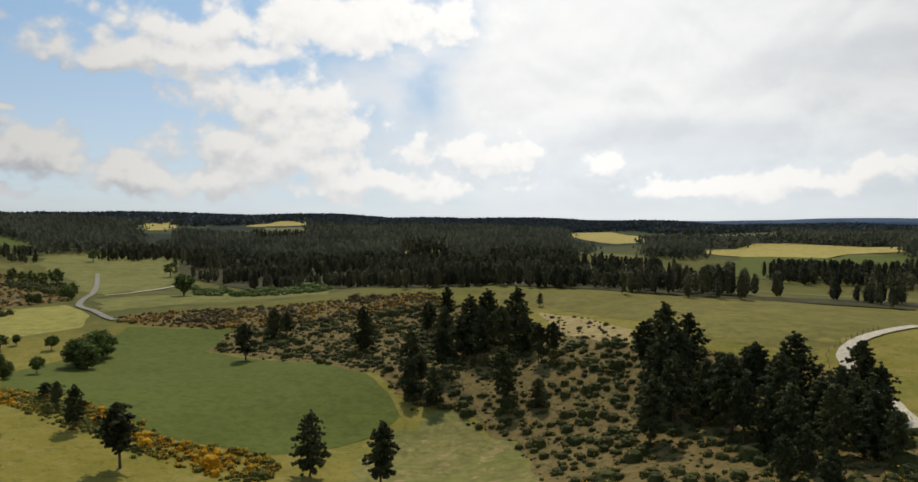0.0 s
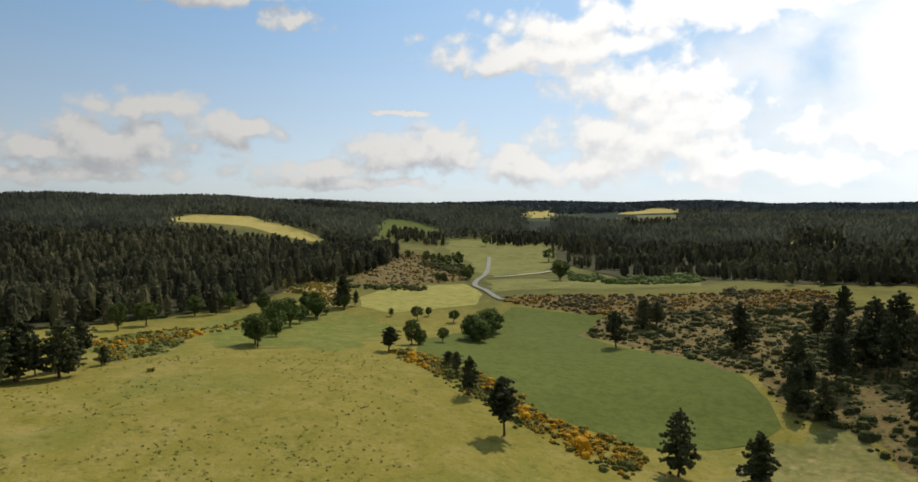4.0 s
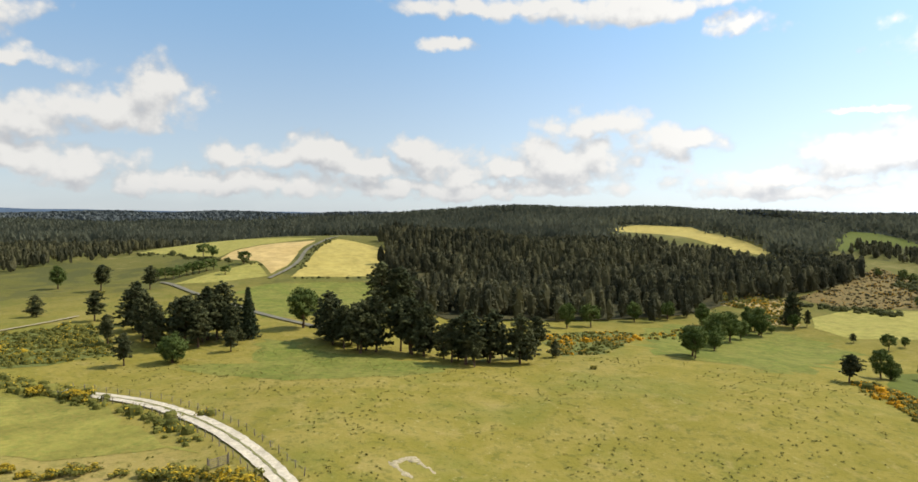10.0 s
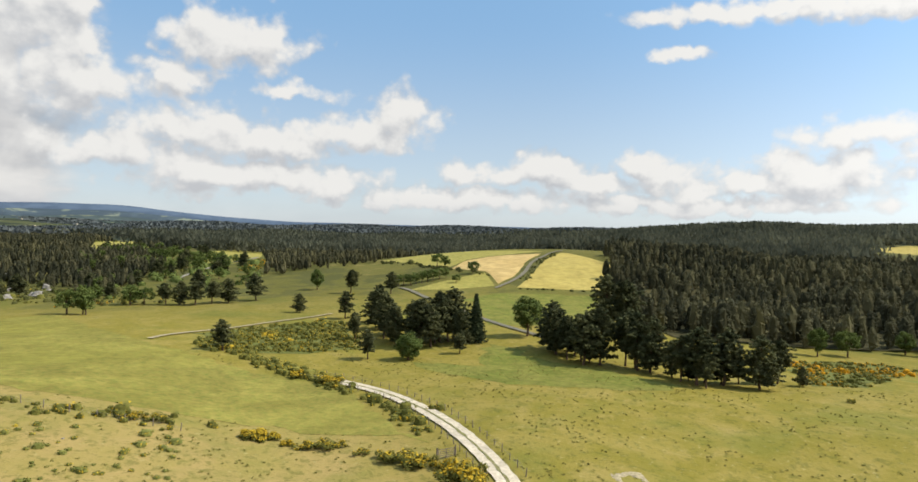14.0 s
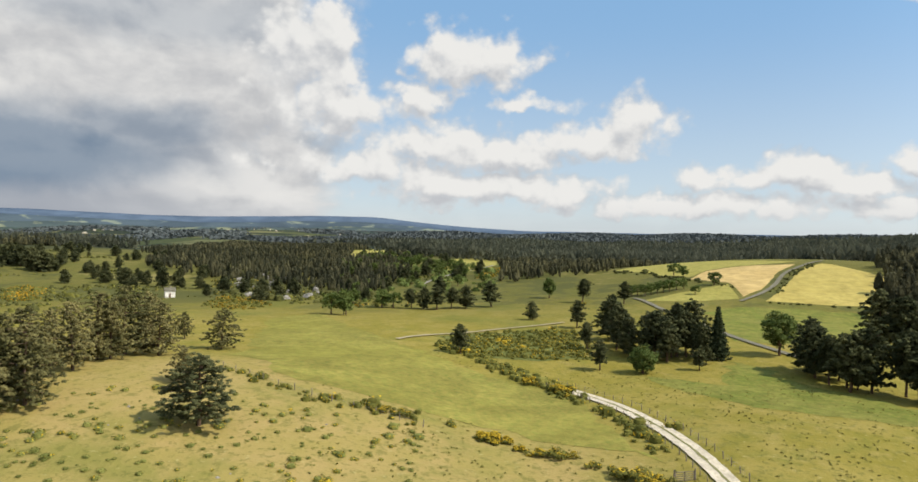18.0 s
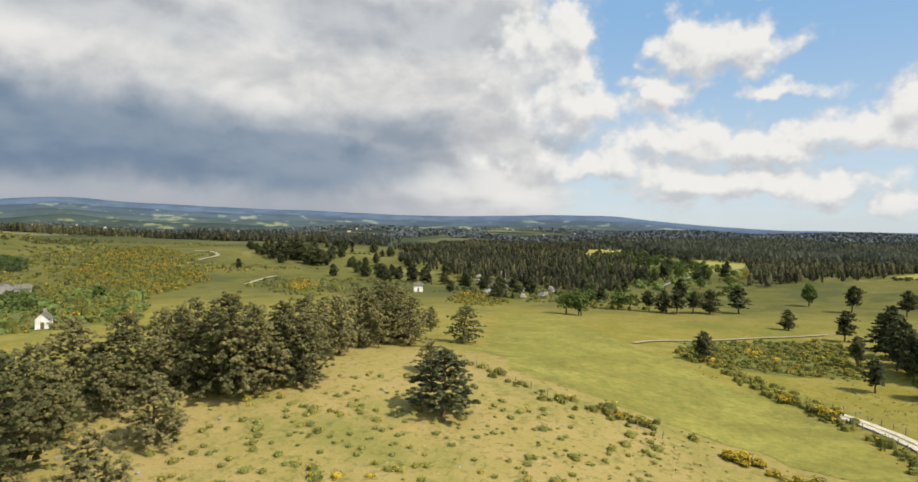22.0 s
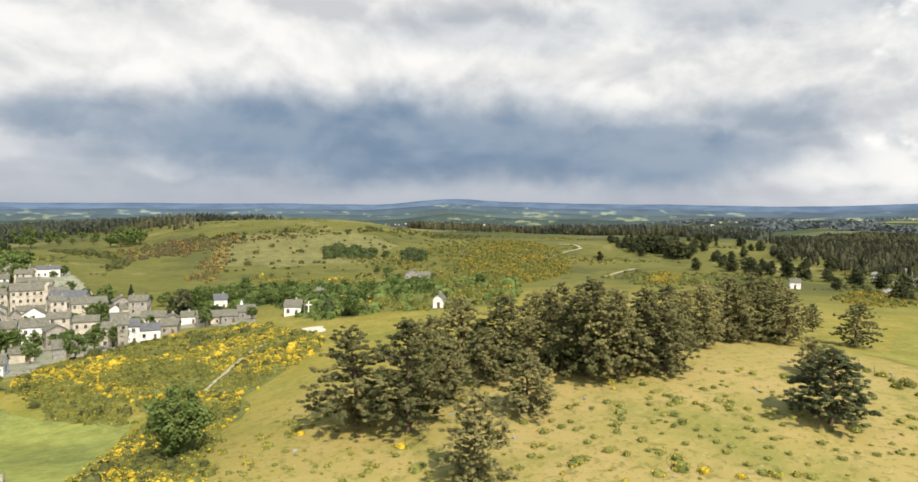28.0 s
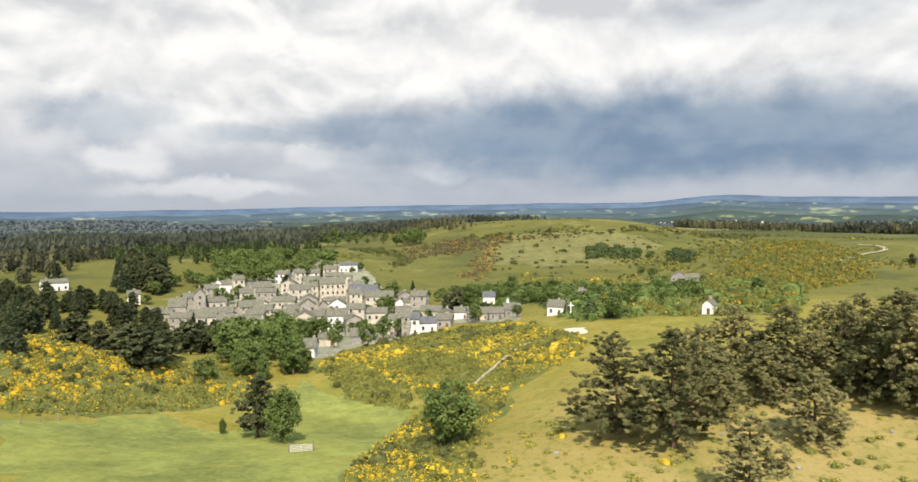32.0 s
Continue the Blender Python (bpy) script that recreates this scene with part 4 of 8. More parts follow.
VILLAGE_TREES = [
    (107.8, -356.4, 6.8), (112.5, -393.8, 7.8), (127.8, -389.3, 10.1), (114.7, -341.0, 8.8), (57.1, -185.9, 4.8), (51.4, -188.2, 5.7), (46.0, -185.9, 5.6),
    (49.5, -260.9, 2.7), (48.0, -284.8, 3.2), (66.7, -327.2, 4.3), (37.4, -330.5, 5.8), (36.4, -263.5, 3.4), (29.8, -287.2, 2.5), (22.7, -291.3, 3.8), (4.8, -356.0, 6.2),
    (-2.9, -363.5, 6.4), (25.9, -368.2, 8.0), (23.3, -377.9, 11.5), (149.8, -366.3, 8.5), (160.8, -334.8, 7.2), (150.1, -323.9, 5.6), (111.4, -301.0, 6.5),
    (66.2, -362.8, 4.7), (55.6, -167.5, 6.5), (148.1, -390.4, 8.4), (142.1, -401.3, 8.7), (122.2, -415.0, 9.0), (145.2, -344.5, 5.9), (-43.6, -386.2, 6.8),
    (-51.1, -334.1, 6.8), (-63.7, -228.6, 5.0), (-145.0, -465.8, 7.4),
]
HOUSES_A = [
    (118.7, -315.2, 201, 7.4, 5.3, 4.4, 0, 0), (119.1, -332.9, 200, 5.6, 6.2, 2.2, 0, 0), (110.9, -322.8, 199, 5.1, 9.9, 3.6, 1, 0),
    (104.8, -304.1, 199, 5.7, 4.3, 3.4, 0, 0), (98.7, -295.6, 198, 8.5, 5.2, 4.4, 0, 1), (117.0, -385.2, 197, 7.8, 3.5, 2.8, 0, 2),
    (121.9, -383.8, 198, 4.6, 3.9, 2.8, 1, 2), (108.4, -345.4, 197, 5.4, 2.2, 1.9, 0, 1), (95.4, -373.6, 194, 12.5, 5.1, 3.4, 0, 1),
    (93.4, -414.8, 193, 8.2, 4.8, 2.6, 0, 2), (89.8, -449.9, 191, 7.2, 3.2, 4.0, 1, 2),
]
HOUSES_B = [
    (78.0, -428.9, 190, 10.3, 3.8, 3.1, 0, 2), (70.8, -359.8, 191, 10.6, 7.1, 3.2, 0, 1), (99.0, -326.3, 197, 8.1, 2.2, 2.4, 0, 0),
    (91.0, -318.2, 196, 6.4, 5.0, 2.9, 1, 0), (85.8, -279.3, 197, 5.9, 5.7, 3.4, 0, 0), (85.1, -318.5, 195, 11.0, 6.4, 3.5, 0, 1),
    (77.7, -296.8, 195, 4.9, 4.3, 1.9, 0, 2), (75.3, -338.6, 193, 11.3, 5.2, 2.1, 0, 1), (67.0, -305.5, 192, 9.1, 5.5, 2.5, 0, 1),
    (57.7, -311.6, 190, 7.5, 8.1, 3.6, 1, 0), (72.5, -299.9, 194, 4.1, 2.7, 1.9, 0, 2),
]
HOUSES_C = [
    (64.1, -276.2, 193, 5.5, 3.0, 2.0, 0, 0), (57.0, -256.5, 193, 5.6, 2.2, 1.9, 0, 0), (50.0, -261.1, 191, 10.3, 2.4, 2.1, 0, 0),
    (37.1, -198.4, 191, 5.4, 2.2, 1.8, 0, 2), (44.6, -210.6, 192, 4.8, 2.2, 1.5, 0, 0), (70.2, -388.7, 190, 8.7, 5.9, 3.5, 0, 0),
    (53.9, -370.4, 188, 16.4, 8.2, 3.9, 0, 1), (54.9, -407.9, 188, 10.1, 4.3, 3.2, 0, 0), (27.8, -347.8, 185, 14.4, 4.9, 3.4, 0, 1),
    (67.1, -443.6, 189, 5.5, 2.7, 2.7, 1, 2), (60.0, -471.5, 187, 12.5, 3.7, 2.5, 0, 3),
]
HOUSES_D = [
    (47.3, -332.0, 188, 8.3, 4.4, 3.8, 1, 2), (52.5, -323.6, 189, 4.0, 5.8, 2.9, 1, 0), (41.9, -297.2, 188, 9.3, 5.6, 3.7, 0, 2),
    (17.2, -341.9, 183, 4.5, 3.0, 2.4, 1, 2), (11.1, -340.8, 182, 7.8, 3.0, 2.1, 0, 1), (24.8, -296.5, 185, 8.7, 5.8, 2.6, 0, 1),
    (17.7, -313.6, 183, 8.3, 2.2, 2.5, 0, 0), (15.1, -268.3, 183, 5.5, 5.5, 2.4, 0, 1), (10.5, -262.3, 182, 3.2, 6.7, 2.3, 0, 0), (7.3, -270.0, 182, 3.8, 5.2, 2.9, 0, 3),
    (2.0, -274.2, 180, 7.2, 2.7, 2.7, 0, 3),
]
HOUSES_E = [
    (-4.4, -280.0, 179, 6.2, 2.5, 2.2, 0, 0), (1.6, -311.6, 180, 9.9, 2.7, 2.2, 0, 1), (-6.6, -302.5, 179, 5.9, 2.2, 2.1, 1, 0),
    (-12.7, -302.0, 178, 6.4, 2.2, 1.9, 0, 2), (-19.7, -288.0, 176, 9.1, 2.2, 2.0, 0, 1), (-26.7, -281.4, 175, 6.0, 2.2, 1.5, 0, 4),
    (-34.2, -286.2, 173, 7.1, 2.2, 2.3, 0, 4), (-27.9, -336.7, 175, 5.9, 3.3, 1.8, 0, 3), (-48.8, -266.1, 170, 6.4, 2.4, 1.9, 0, 2),
    (-72.1, -323.3, 167, 3.5, 2.2, 1.4, 0, 2), (-91.0, -218.9, 157, 3.7, 2.2, 2.3, 1, 2),
]
HOUSES_F = [
    (-155.4, -420.5, 160, 9.4, 2.7, 2.7, 1, 4), (-159.1, -408.6, 159, 7.7, 2.3, 1.9, 0, 4), (198.7, -359.9, 209, 12.2, 3.2, 2.2, 0, 2),
    (170.1, -328.7, 207, 7.8, 2.6, 1.9, 0, 2), (150.1, -341.7, 204, 5.9, 3.9, 2.0, 0, 2), (127.6, -309.6, 202, 8.5, 2.4, 2.4, 0, 0),
    (121.3, -309.2, 201, 4.7, 2.9, 2.0, 0, 0), (150.3, -373.4, 202, 5.3, 2.2, 2.5, 0, 0), (104.1, -318.4, 198, 6.5, 3.2, 2.7, 0, 1),
    (89.8, -304.6, 196, 7.6, 3.1, 2.2, 0, 0), (79.0, -323.8, 194, 5.9, 2.3, 1.8, 0, 0),
]
HOUSES_G = [
    (67.2, -264.8, 194, 9.9, 2.2, 2.2, 0, 0), (38.9, -251.0, 189, 6.7, 2.2, 1.6, 0, 1), (25.6, -248.4, 186, 8.8, 2.2, 1.2, 0, 4),
    (85.0, -290.6, 196, 5.9, 2.4, 1.6, 0, 2), (78.5, -361.7, 192, 6.5, 2.3, 1.9, 0, 1), (86.7, -345.0, 194, 6.3, 2.5, 1.9, 1, 2),
]
CHURCH_AT = [
    (37.2, -360.4), (42.2, -361.1),
]
CROSS_AT = [
    (-52.3, -252.5),
]
STATUE_AT = [
    (-35.3, -317.4),
]
HUT_AT = [
    (-297.4, -241.7),
]
FENCE_STRIP = [
    (-126.1, -88.5), (-121.2, -74.2), (-117.5, -60.6), (-117.6, -51.6), (-117.1, -38.8), (-111.5, -36.9), (-111.5, -48.9), (-111.7, -57.5), (-115.1, -70.5),
    (-118.3, -83.0),
]
FENCE_STRIP_B = [
    (-118.3, -52.4), (-121.4, -47.4), (-121.3, -40.8), (-121.9, -33.4), (-118.4, -32.4), (-117.2, -39.4), (-116.8, -45.6), (-115.3, -51.1),
]
LANE = [
    (-366.0, 45.0), (-376.6, 50.6), (-389.4, 58.6), (-411.8, 68.5), (-438.5, 75.4), (-461.1, 84.2), (-499.4, 102.1), (-530.0, 118.0),
]
LANE_HEDGE = [
    (-390.5, 62.0), (-412.8, 72.0), (-439.5, 78.8), (-462.3, 87.5), (-500.0, 105.0), (-501.0, 108.0), (-461.0, 90.5), (-438.5, 81.5), (-411.3, 75.0), (-389.0, 65.0),
]
FIELD_HEDGE = [
    (-366.5, 54.0), (-362.5, 78.0), (-366.5, 106.0), (-362.5, 107.0), (-358.5, 78.0), (-362.5, 53.0),
]
FIELD_HEDGE_B = [
    (-524.3, -24.8), (-490.1, -1.1), (-452.3, 18.0), (-424.3, 38.7), (-404.0, 45.5), (-402.5, 43.0), (-418.0, 35.2), (-444.0, 13.9), (-483.1, -5.0), (-512.0, -26.0),
]
CROP_D = [
    (-363.6, -2.0), (-389.5, 15.7), (-406.2, 31.8), (-415.5, 44.1), (-388.2, 45.3), (-374.0, 44.7), (-363.1, 20.9),
]
VALE = [
    (-318.1, -154.0), (-323.3, -142.1), (-361.0, -134.2), (-398.5, -92.3), (-562.8, -124.1), (-713.4, -205.5), (-746.9, -295.8), (-677.1, -328.8),
]
VALE_ROAD = [
    (-651.7, -149.0), (-595.3, -152.6), (-526.7, -155.6), (-485.4, -156.5), (-445.4, -152.2),
]
HILLSIDE = [
    (-23.0, -504.5), (-66.9, -473.1), (-145.3, -412.3), (-211.9, -435.3), (-278.1, -526.4), (-328.0, -676.1), (-225.6, -678.1), (-117.7, -672.8), (-53.6, -657.7),
    (-27.4, -607.7),
]
PINES_SLOPE_MORE = [
    (45.1, 146.8, 16.8), (50.3, 147.0, 16.9), (52.2, 134.7, 13.1), (52.6, 119.0, 12.6), (54.6, 114.2, 11.1), (56.4, 109.7, 12.6), (62.2, 106.4, 12.2),
    (67.4, 110.4, 11.7), (73.8, 114.4, 12.1), (66.2, 98.0, 8.7), (8.0, 200.3, 15.9), (15.1, 202.2, 16.0), (2.7, 209.0, 14.7), (24.3, 189.8, 11.7), (-12.8, 195.9, 13.8),
    (-3.0, 218.7, 15.4),
]
PINES_ROW_MORE = [
    (-216.5, -18.1, 9.7), (-250.4, -13.0, 15.2), (-220.7, -9.2, 15.2), (-212.3, -5.3, 13.1), (-217.9, -0.3, 13.6), (-224.0, 4.4, 13.2), (-215.3, 7.3, 12.8),
    (-217.5, 11.6, 14.8), (-212.0, 14.9, 12.0), (-199.0, 43.4, 14.7), (-191.7, 45.1, 13.1), (-188.9, 48.6, 14.2), (-188.2, 50.9, 11.7), (-185.7, 53.3, 17.0),
    (-185.6, 60.5, 17.0), (-179.7, 62.0, 14.2), (-177.1, 64.6, 13.7), (-172.1, 68.7, 10.1), (-169.2, 71.9, 8.7), (-166.3, 75.0, 11.4), (-165.2, 78.9, 10.6),
    (-167.8, 84.7, 8.6), (-168.1, 89.5, 8.4), (-170.3, 94.5, 7.9),
]
PINES_GROVE_MORE = [
    (-46.9, -107.4, 11.9), (-68.7, -104.9, 12.5), (-87.6, -102.1, 14.6), (-116.9, -109.2, 13.0), (-73.9, -124.5, 13.2), (-77.8, -119.1, 14.8), (-77.5, -106.0, 16.6),
    (-102.8, -104.5, 13.9), (-136.2, -117.1, 15.3), (-57.8, -116.6, 10.6), (-64.0, -109.7, 11.0),
]
HOLLOW_MEADOW = [
    (38.5, -128.8), (35.9, -156.8), (32.5, -174.2), (18.8, -160.1), (6.0, -155.1), (4.3, -145.4), (9.1, -105.6), (12.8, -91.5), (11.7, -81.8), (47.6, -77.6),
    (73.3, -118.0), (53.8, -141.3),
]
LONG_PASTURE = [
    (-144.0, -95.7), (-231.4, -142.5), (-264.8, -136.4), (-194.2, -75.2), (-174.2, -42.2), (-156.0, -16.0), (-134.0, -6.0), (-114.4, 1.7), (-121.2, -10.1),
    (-124.3, -32.0), (-123.8, -51.1), (-124.0, -69.9),
]
ROW_MEADOW = [
    (-217.3, 25.2), (-194.1, 34.2), (-176.7, 52.7), (-155.1, 67.6), (-148.7, 55.8), (-151.7, 34.5), (-160.5, 16.9), (-172.4, 5.3), (-187.9, 1.8), (-181.0, 19.0),
]
LANE_MEADOW = [
    (-323.6, 26.1), (-347.9, 39.9), (-348.1, 101.3), (-278.7, 80.0), (-249.0, 54.1), (-249.1, 29.7),
]
VILLAGE = [
    (115.6, -298.6), (129.7, -366.8), (115.6, -416.9), (98.7, -471.9), (54.0, -509.9), (28.0, -397.3), (12.7, -357.5), (-11.2, -322.8), (-36.6, -297.8), (-35.0, -264.9),
    (-10.2, -289.2), (4.5, -271.3), (17.8, -210.5), (33.3, -195.6), (48.3, -208.9), (84.4, -272.4),
]
DRY_HOLLOW = [
    (-12.0, 165.4), (-0.4, 169.9), (11.7, 150.6), (17.8, 125.2), (20.9, 101.1), (-19.1, 104.6), (-21.0, 139.8), (-16.9, 156.9),
]
HEATH_PINES = [
    (-349.8, -465.2), (-384.6, -417.9), (-320.4, -291.7), (-313.5, -235.5), (-310.0, -191.5), (-361.6, -190.9), (-456.6, -304.7), (-554.1, -468.6), (-589.9, -651.4),
    (-521.5, -695.1),
]
GARDENS = [
    (-5.6, -326.3), (-45.4, -324.1), (-66.6, -291.4), (-63.1, -238.0), (-53.2, -381.5), (-20.3, -394.5),
]
EAST_FOREST = [
    (226.5, -358.8), (218.9, -376.5), (228.6, -430.0), (264.6, -568.8), (375.2, -750.9), (498.3, -786.0),
]
MIXED_FOREST = [
    (216.1, -465.3), (167.0, -471.2), (104.2, -541.8), (95.4, -603.3), (211.2, -713.8), (297.1, -638.3),
]
VALLEY_SCRUB = [
    (-288.3, 425.0), (-217.2, 375.0), (-246.6, 425.4), (-327.1, 490.6),
]
CREST_SCRUB = [
    (-29.7, -663.1), (-94.3, -672.5), (-162.7, -651.0), (-262.5, -695.5), (-337.8, -696.5), (-398.9, -823.1), (-166.8, -667.4), (-96.5, -689.0), (-30.7, -686.5),
]
CLUMP_SOUTH = [
    (-118.9, 210.8, 9.9), (-121.3, 223.2, 11.2), (-123.3, 234.2, 10.3), (-114.9, 208.8, 8.9), (-123.3, 182.6, 5.7),
]
GATE_MEADOW = [
    (20.8, -111.5),
]
GATE_TRACK = [
    (-106.3, 6.2),
]
DEAD_AT = [
    (-84.7, -96.8),
]
MASTS = [
    (-361.9, -531.3), (-50.9, -253.3), (36.6, -395.5),
]
CLEARING_A = [
    (-729.6, -344.7), (-890.1, -411.6), (-1137.0, -485.0), (-911.0, -347.7), (-747.8, -288.8),
]
CLEARING_B = [
    (-561.7, -174.2), (-751.5, -223.5), (-863.7, -230.4), (-874.8, -192.7), (-644.2, -147.0), (-548.8, -150.7),
]
CLEARING_BROOM = [
    (-487.6, -126.1), (-586.8, -146.1), (-634.1, -139.4), (-546.1, -118.5), (-483.2, -111.9),
]
CLEARING_TREES = [
    (-601.2, -220.1, 12.1), (-617.5, -217.4, 11.2), (-606.4, -204.9, 10.9), (-588.3, -190.6, 10.5), (-573.5, -177.9, 10.2), (-563.8, -167.3, 9.9), (-579.6, -164.3, 9.1),
    (-628.7, -164.7, 5.4), (-631.6, -160.0, 5.4),
]
COPSE_E = [
    (77.9, -1008.5), (27.5, -839.3), (-39.0, -714.2), (-32.6, -777.5), (122.2, -3608.5), (243.8, -3289.2),
]
KNOLL_TREES = [
    (126.1, -793.7, 13.0), (115.1, -781.0, 14.1), (105.6, -824.2, 10.2), (93.9, -806.5, 8.7), (80.9, -802.7, 8.0), (59.5, -773.8, 9.0), (40.1, -706.9, 12.4),
    (30.8, -688.8, 13.9), (22.0, -679.0, 12.0), (139.1, -781.8, 9.5), (-72.9, -649.5, 5.7), (201.3, -636.0, 7.5), (151.7, -548.0, 7.4),
]
HEATH_KNOLL = [
    (4.5, -583.7), (-5.8, -677.5), (-28.8, -686.0), (-45.8, -662.2), (-39.2, -619.4), (-19.5, -576.7),
]
STREAM_HEDGE = [
    (91.1, -712.4), (57.1, -706.9), (27.7, -590.6), (18.2, -538.3), (28.7, -511.0), (37.7, -521.7), (27.6, -552.3), (41.6, -607.4), (66.1, -633.7),
]
KNOLL_PINES = [
    (-402.6, -514.6, 10.6), (-394.3, -492.1, 13.9), (-400.1, -487.7, 15.5), (-405.6, -482.8, 14.0), (-395.4, -455.8, 16.0), (-384.4, -432.6, 16.9),
    (-382.7, -420.3, 15.7), (-393.3, -425.1, 12.1), (-403.5, -524.7, 8.6), (-405.4, -475.8, 13.4),
]
VALLEY_TREES = [
    (-161.0, 146.5, 7.9), (-171.4, 165.2, 7.1), (-192.8, 179.8, 6.0), (-206.2, 219.8, 7.1), (-200.6, 223.1, 4.0), (-203.0, 238.2, 6.5), (-243.0, 206.0, 5.1),
    (-200.3, 209.2, 5.7),
]
ROAD_HEDGE = [
    (-252.7, 301.2), (-212.8, 310.1), (-202.2, 305.0), (-203.8, 297.0), (-243.2, 289.8),
]
VALLEY_GREEN = [
    (-492.9, 620.1), (-601.6, 780.4), (-651.2, 864.9), (-606.9, 860.1), (-538.0, 808.8), (-478.1, 764.5), (-452.9, 724.4), (-502.8, 730.8), (-479.4, 674.0),
    (-470.9, 625.7),
]
VALLEY_SLOPE_HEDGE = [
    (-296.1, 445.8), (-263.8, 450.7), (-248.8, 429.1), (-279.3, 420.6),
]
TRACK_LONG_HEDGE = [
    (-216.0, -68.9), (-202.2, -53.0), (-188.1, -38.9), (-171.9, -23.5), (-149.6, -9.2), (-127.3, 2.2), (-122.9, 1.3), (-143.6, -9.9), (-164.1, -23.8), (-178.8, -38.5),
    (-190.7, -51.6), (-201.4, -65.1),
]
LIGHT_BUSH = [
    (-191.4, -0.8, 8.4),
]
ORANGE_PATCH = [
    (-259.6, -312.7), (-302.3, -356.7), (-317.5, -360.9), (-295.9, -323.7), (-255.9, -282.6), (-243.1, -284.1),
]
ORANGE_ROCKS = [
    (-265.6, -198.2), (-343.3, -238.9), (-320.3, -206.8), (-290.5, -177.6), (-266.7, -171.9), (-258.0, -182.4),
]
HILL_PASTURE = [
    (-34.6, -544.4), (-41.8, -618.8), (-74.3, -672.1), (-122.8, -677.6), (-160.7, -671.3), (-201.3, -647.9), (-213.9, -612.6), (-172.0, -553.0), (-132.8, -521.1),
    (-84.2, -514.3),
]
WILLOW = [
    (-3.8, -112.2, 11.8),
]
VALLEY_MEADOW = [
    (-205.1, 160.8), (-228.7, 199.1), (-209.2, 222.9), (-184.0, 230.7), (-162.1, 220.4), (-132.6, 172.2), (-132.0, 146.0), (-151.1, 141.3), (-164.8, 136.5),
]
LONE_PINE = [
    (-90.4, -66.9, 11.9),
]
HEATH_HILL = [
    (-261.2, 308.4), (-286.5, 362.8), (-336.3, 454.4), (-378.0, 536.7), (-318.3, 486.2), (-269.8, 435.9), (-229.6, 398.5), (-210.4, 363.4), (-218.6, 317.1), (-238.2, 304.7),
]
BROOM_EDGE = [
    (-293.3, 283.0), (-286.9, 302.1), (-261.6, 300.9), (-228.7, 271.8), (-206.9, 243.5), (-212.6, 236.4), (-239.4, 259.1), (-262.6, 255.7),
]
BROOM_FILL = [
    (18.5, -229.0), (-6.5, -262.2), (-31.6, -250.6), (-44.3, -197.9), (-39.5, -175.8), (-26.2, -163.1), (-16.9, -150.5), (-11.6, -135.7), (3.9, -164.9), (24.1, -174.3), (31.1, -186.0),
]
HEDGE_BAND = [
    (-9.6, -408.0), (-50.7, -436.0), (-81.9, -410.4), (-91.9, -298.0), (-70.7, -228.5), (-51.0, -233.3), (-50.0, -316.5), (-33.4, -331.1), (-15.8, -339.6),
]
HILL_BELT = [
    (-17.7, -463.3), (-32.5, -572.4), (-51.3, -676.8), (-72.6, -676.7), (-52.2, -568.6), (-30.8, -448.0),
]
HILL_BELT_B = [
    (-56.4, -486.5), (-89.8, -450.3), (-156.6, -453.1), (-138.2, -388.4), (-81.9, -410.4), (-51.5, -443.8),
]
HILL_TOPS = [
    (31.8, -649.1), (-15.3, -673.4), (-88.1, -670.3), (-153.1, -655.7), (-149.3, -639.4), (-84.5, -642.2), (-27.3, -602.9), (19.5, -559.0),
]
ORANGE_HEATH = [
    (-190.1, -550.8), (-264.7, -655.1), (-334.8, -671.6), (-340.2, -589.5), (-249.8, -432.1), (-207.6, -415.2), (-167.4, -393.0), (-154.4, -434.3),
]
HILL_FOOT = [
    (-84.3, -358.7), (-148.9, -407.5), (-207.6, -415.2), (-202.7, -357.4), (-119.5, -214.4), (-87.7, -215.4), (-64.8, -237.8),
]
VALLEY_FLOOR = [
    (-426.2, 686.7), (-337.8, 787.5), (-265.7, 636.2), (-202.8, 465.1), (-211.4, 405.3), (-227.4, 403.8), (-294.6, 507.6), (-357.1, 575.9),
]
VALLEY_STRIP = [
    (-202.9, 374.5), (-173.9, 407.6), (-132.0, 433.0), (-77.6, 406.5), (-70.3, 369.1), (-137.2, 358.4), (-169.6, 319.7),
]
EDGE_TREES = [
    (-183.9, 178.0, 13.0), (-189.3, 189.7, 12.7), (-199.4, 214.9, 12.5), (-208.9, 219.7, 10.7), (-222.4, 206.8, 10.7), (-178.0, 172.0, 8.5), (-194.0, 200.0, 8.0),
]
EDGE_PINES = [
    (-205.4, 240.8, 15.8), (-204.0, 247.0, 7.4), (-207.5, 238.3, 7.3),
]
HEDGE_ROW = [
    (-310.1, 466.9, 8.8), (-297.1, 458.2, 7.7), (-286.5, 450.9, 9.4), (-277.7, 448.6, 9.2), (-263.3, 439.9, 12.6), (-214.7, 372.9, 9.8), (-215.0, 366.5, 6.7), (-219.4, 343.5, 6.4),
    (-217.0, 346.7, 5.7), (-163.7, 401.9, 14.8), (-249.2, 582.2, 14.4), (-353.0, 649.0, 12.9), (-325.1, 461.9, 7.9),
]
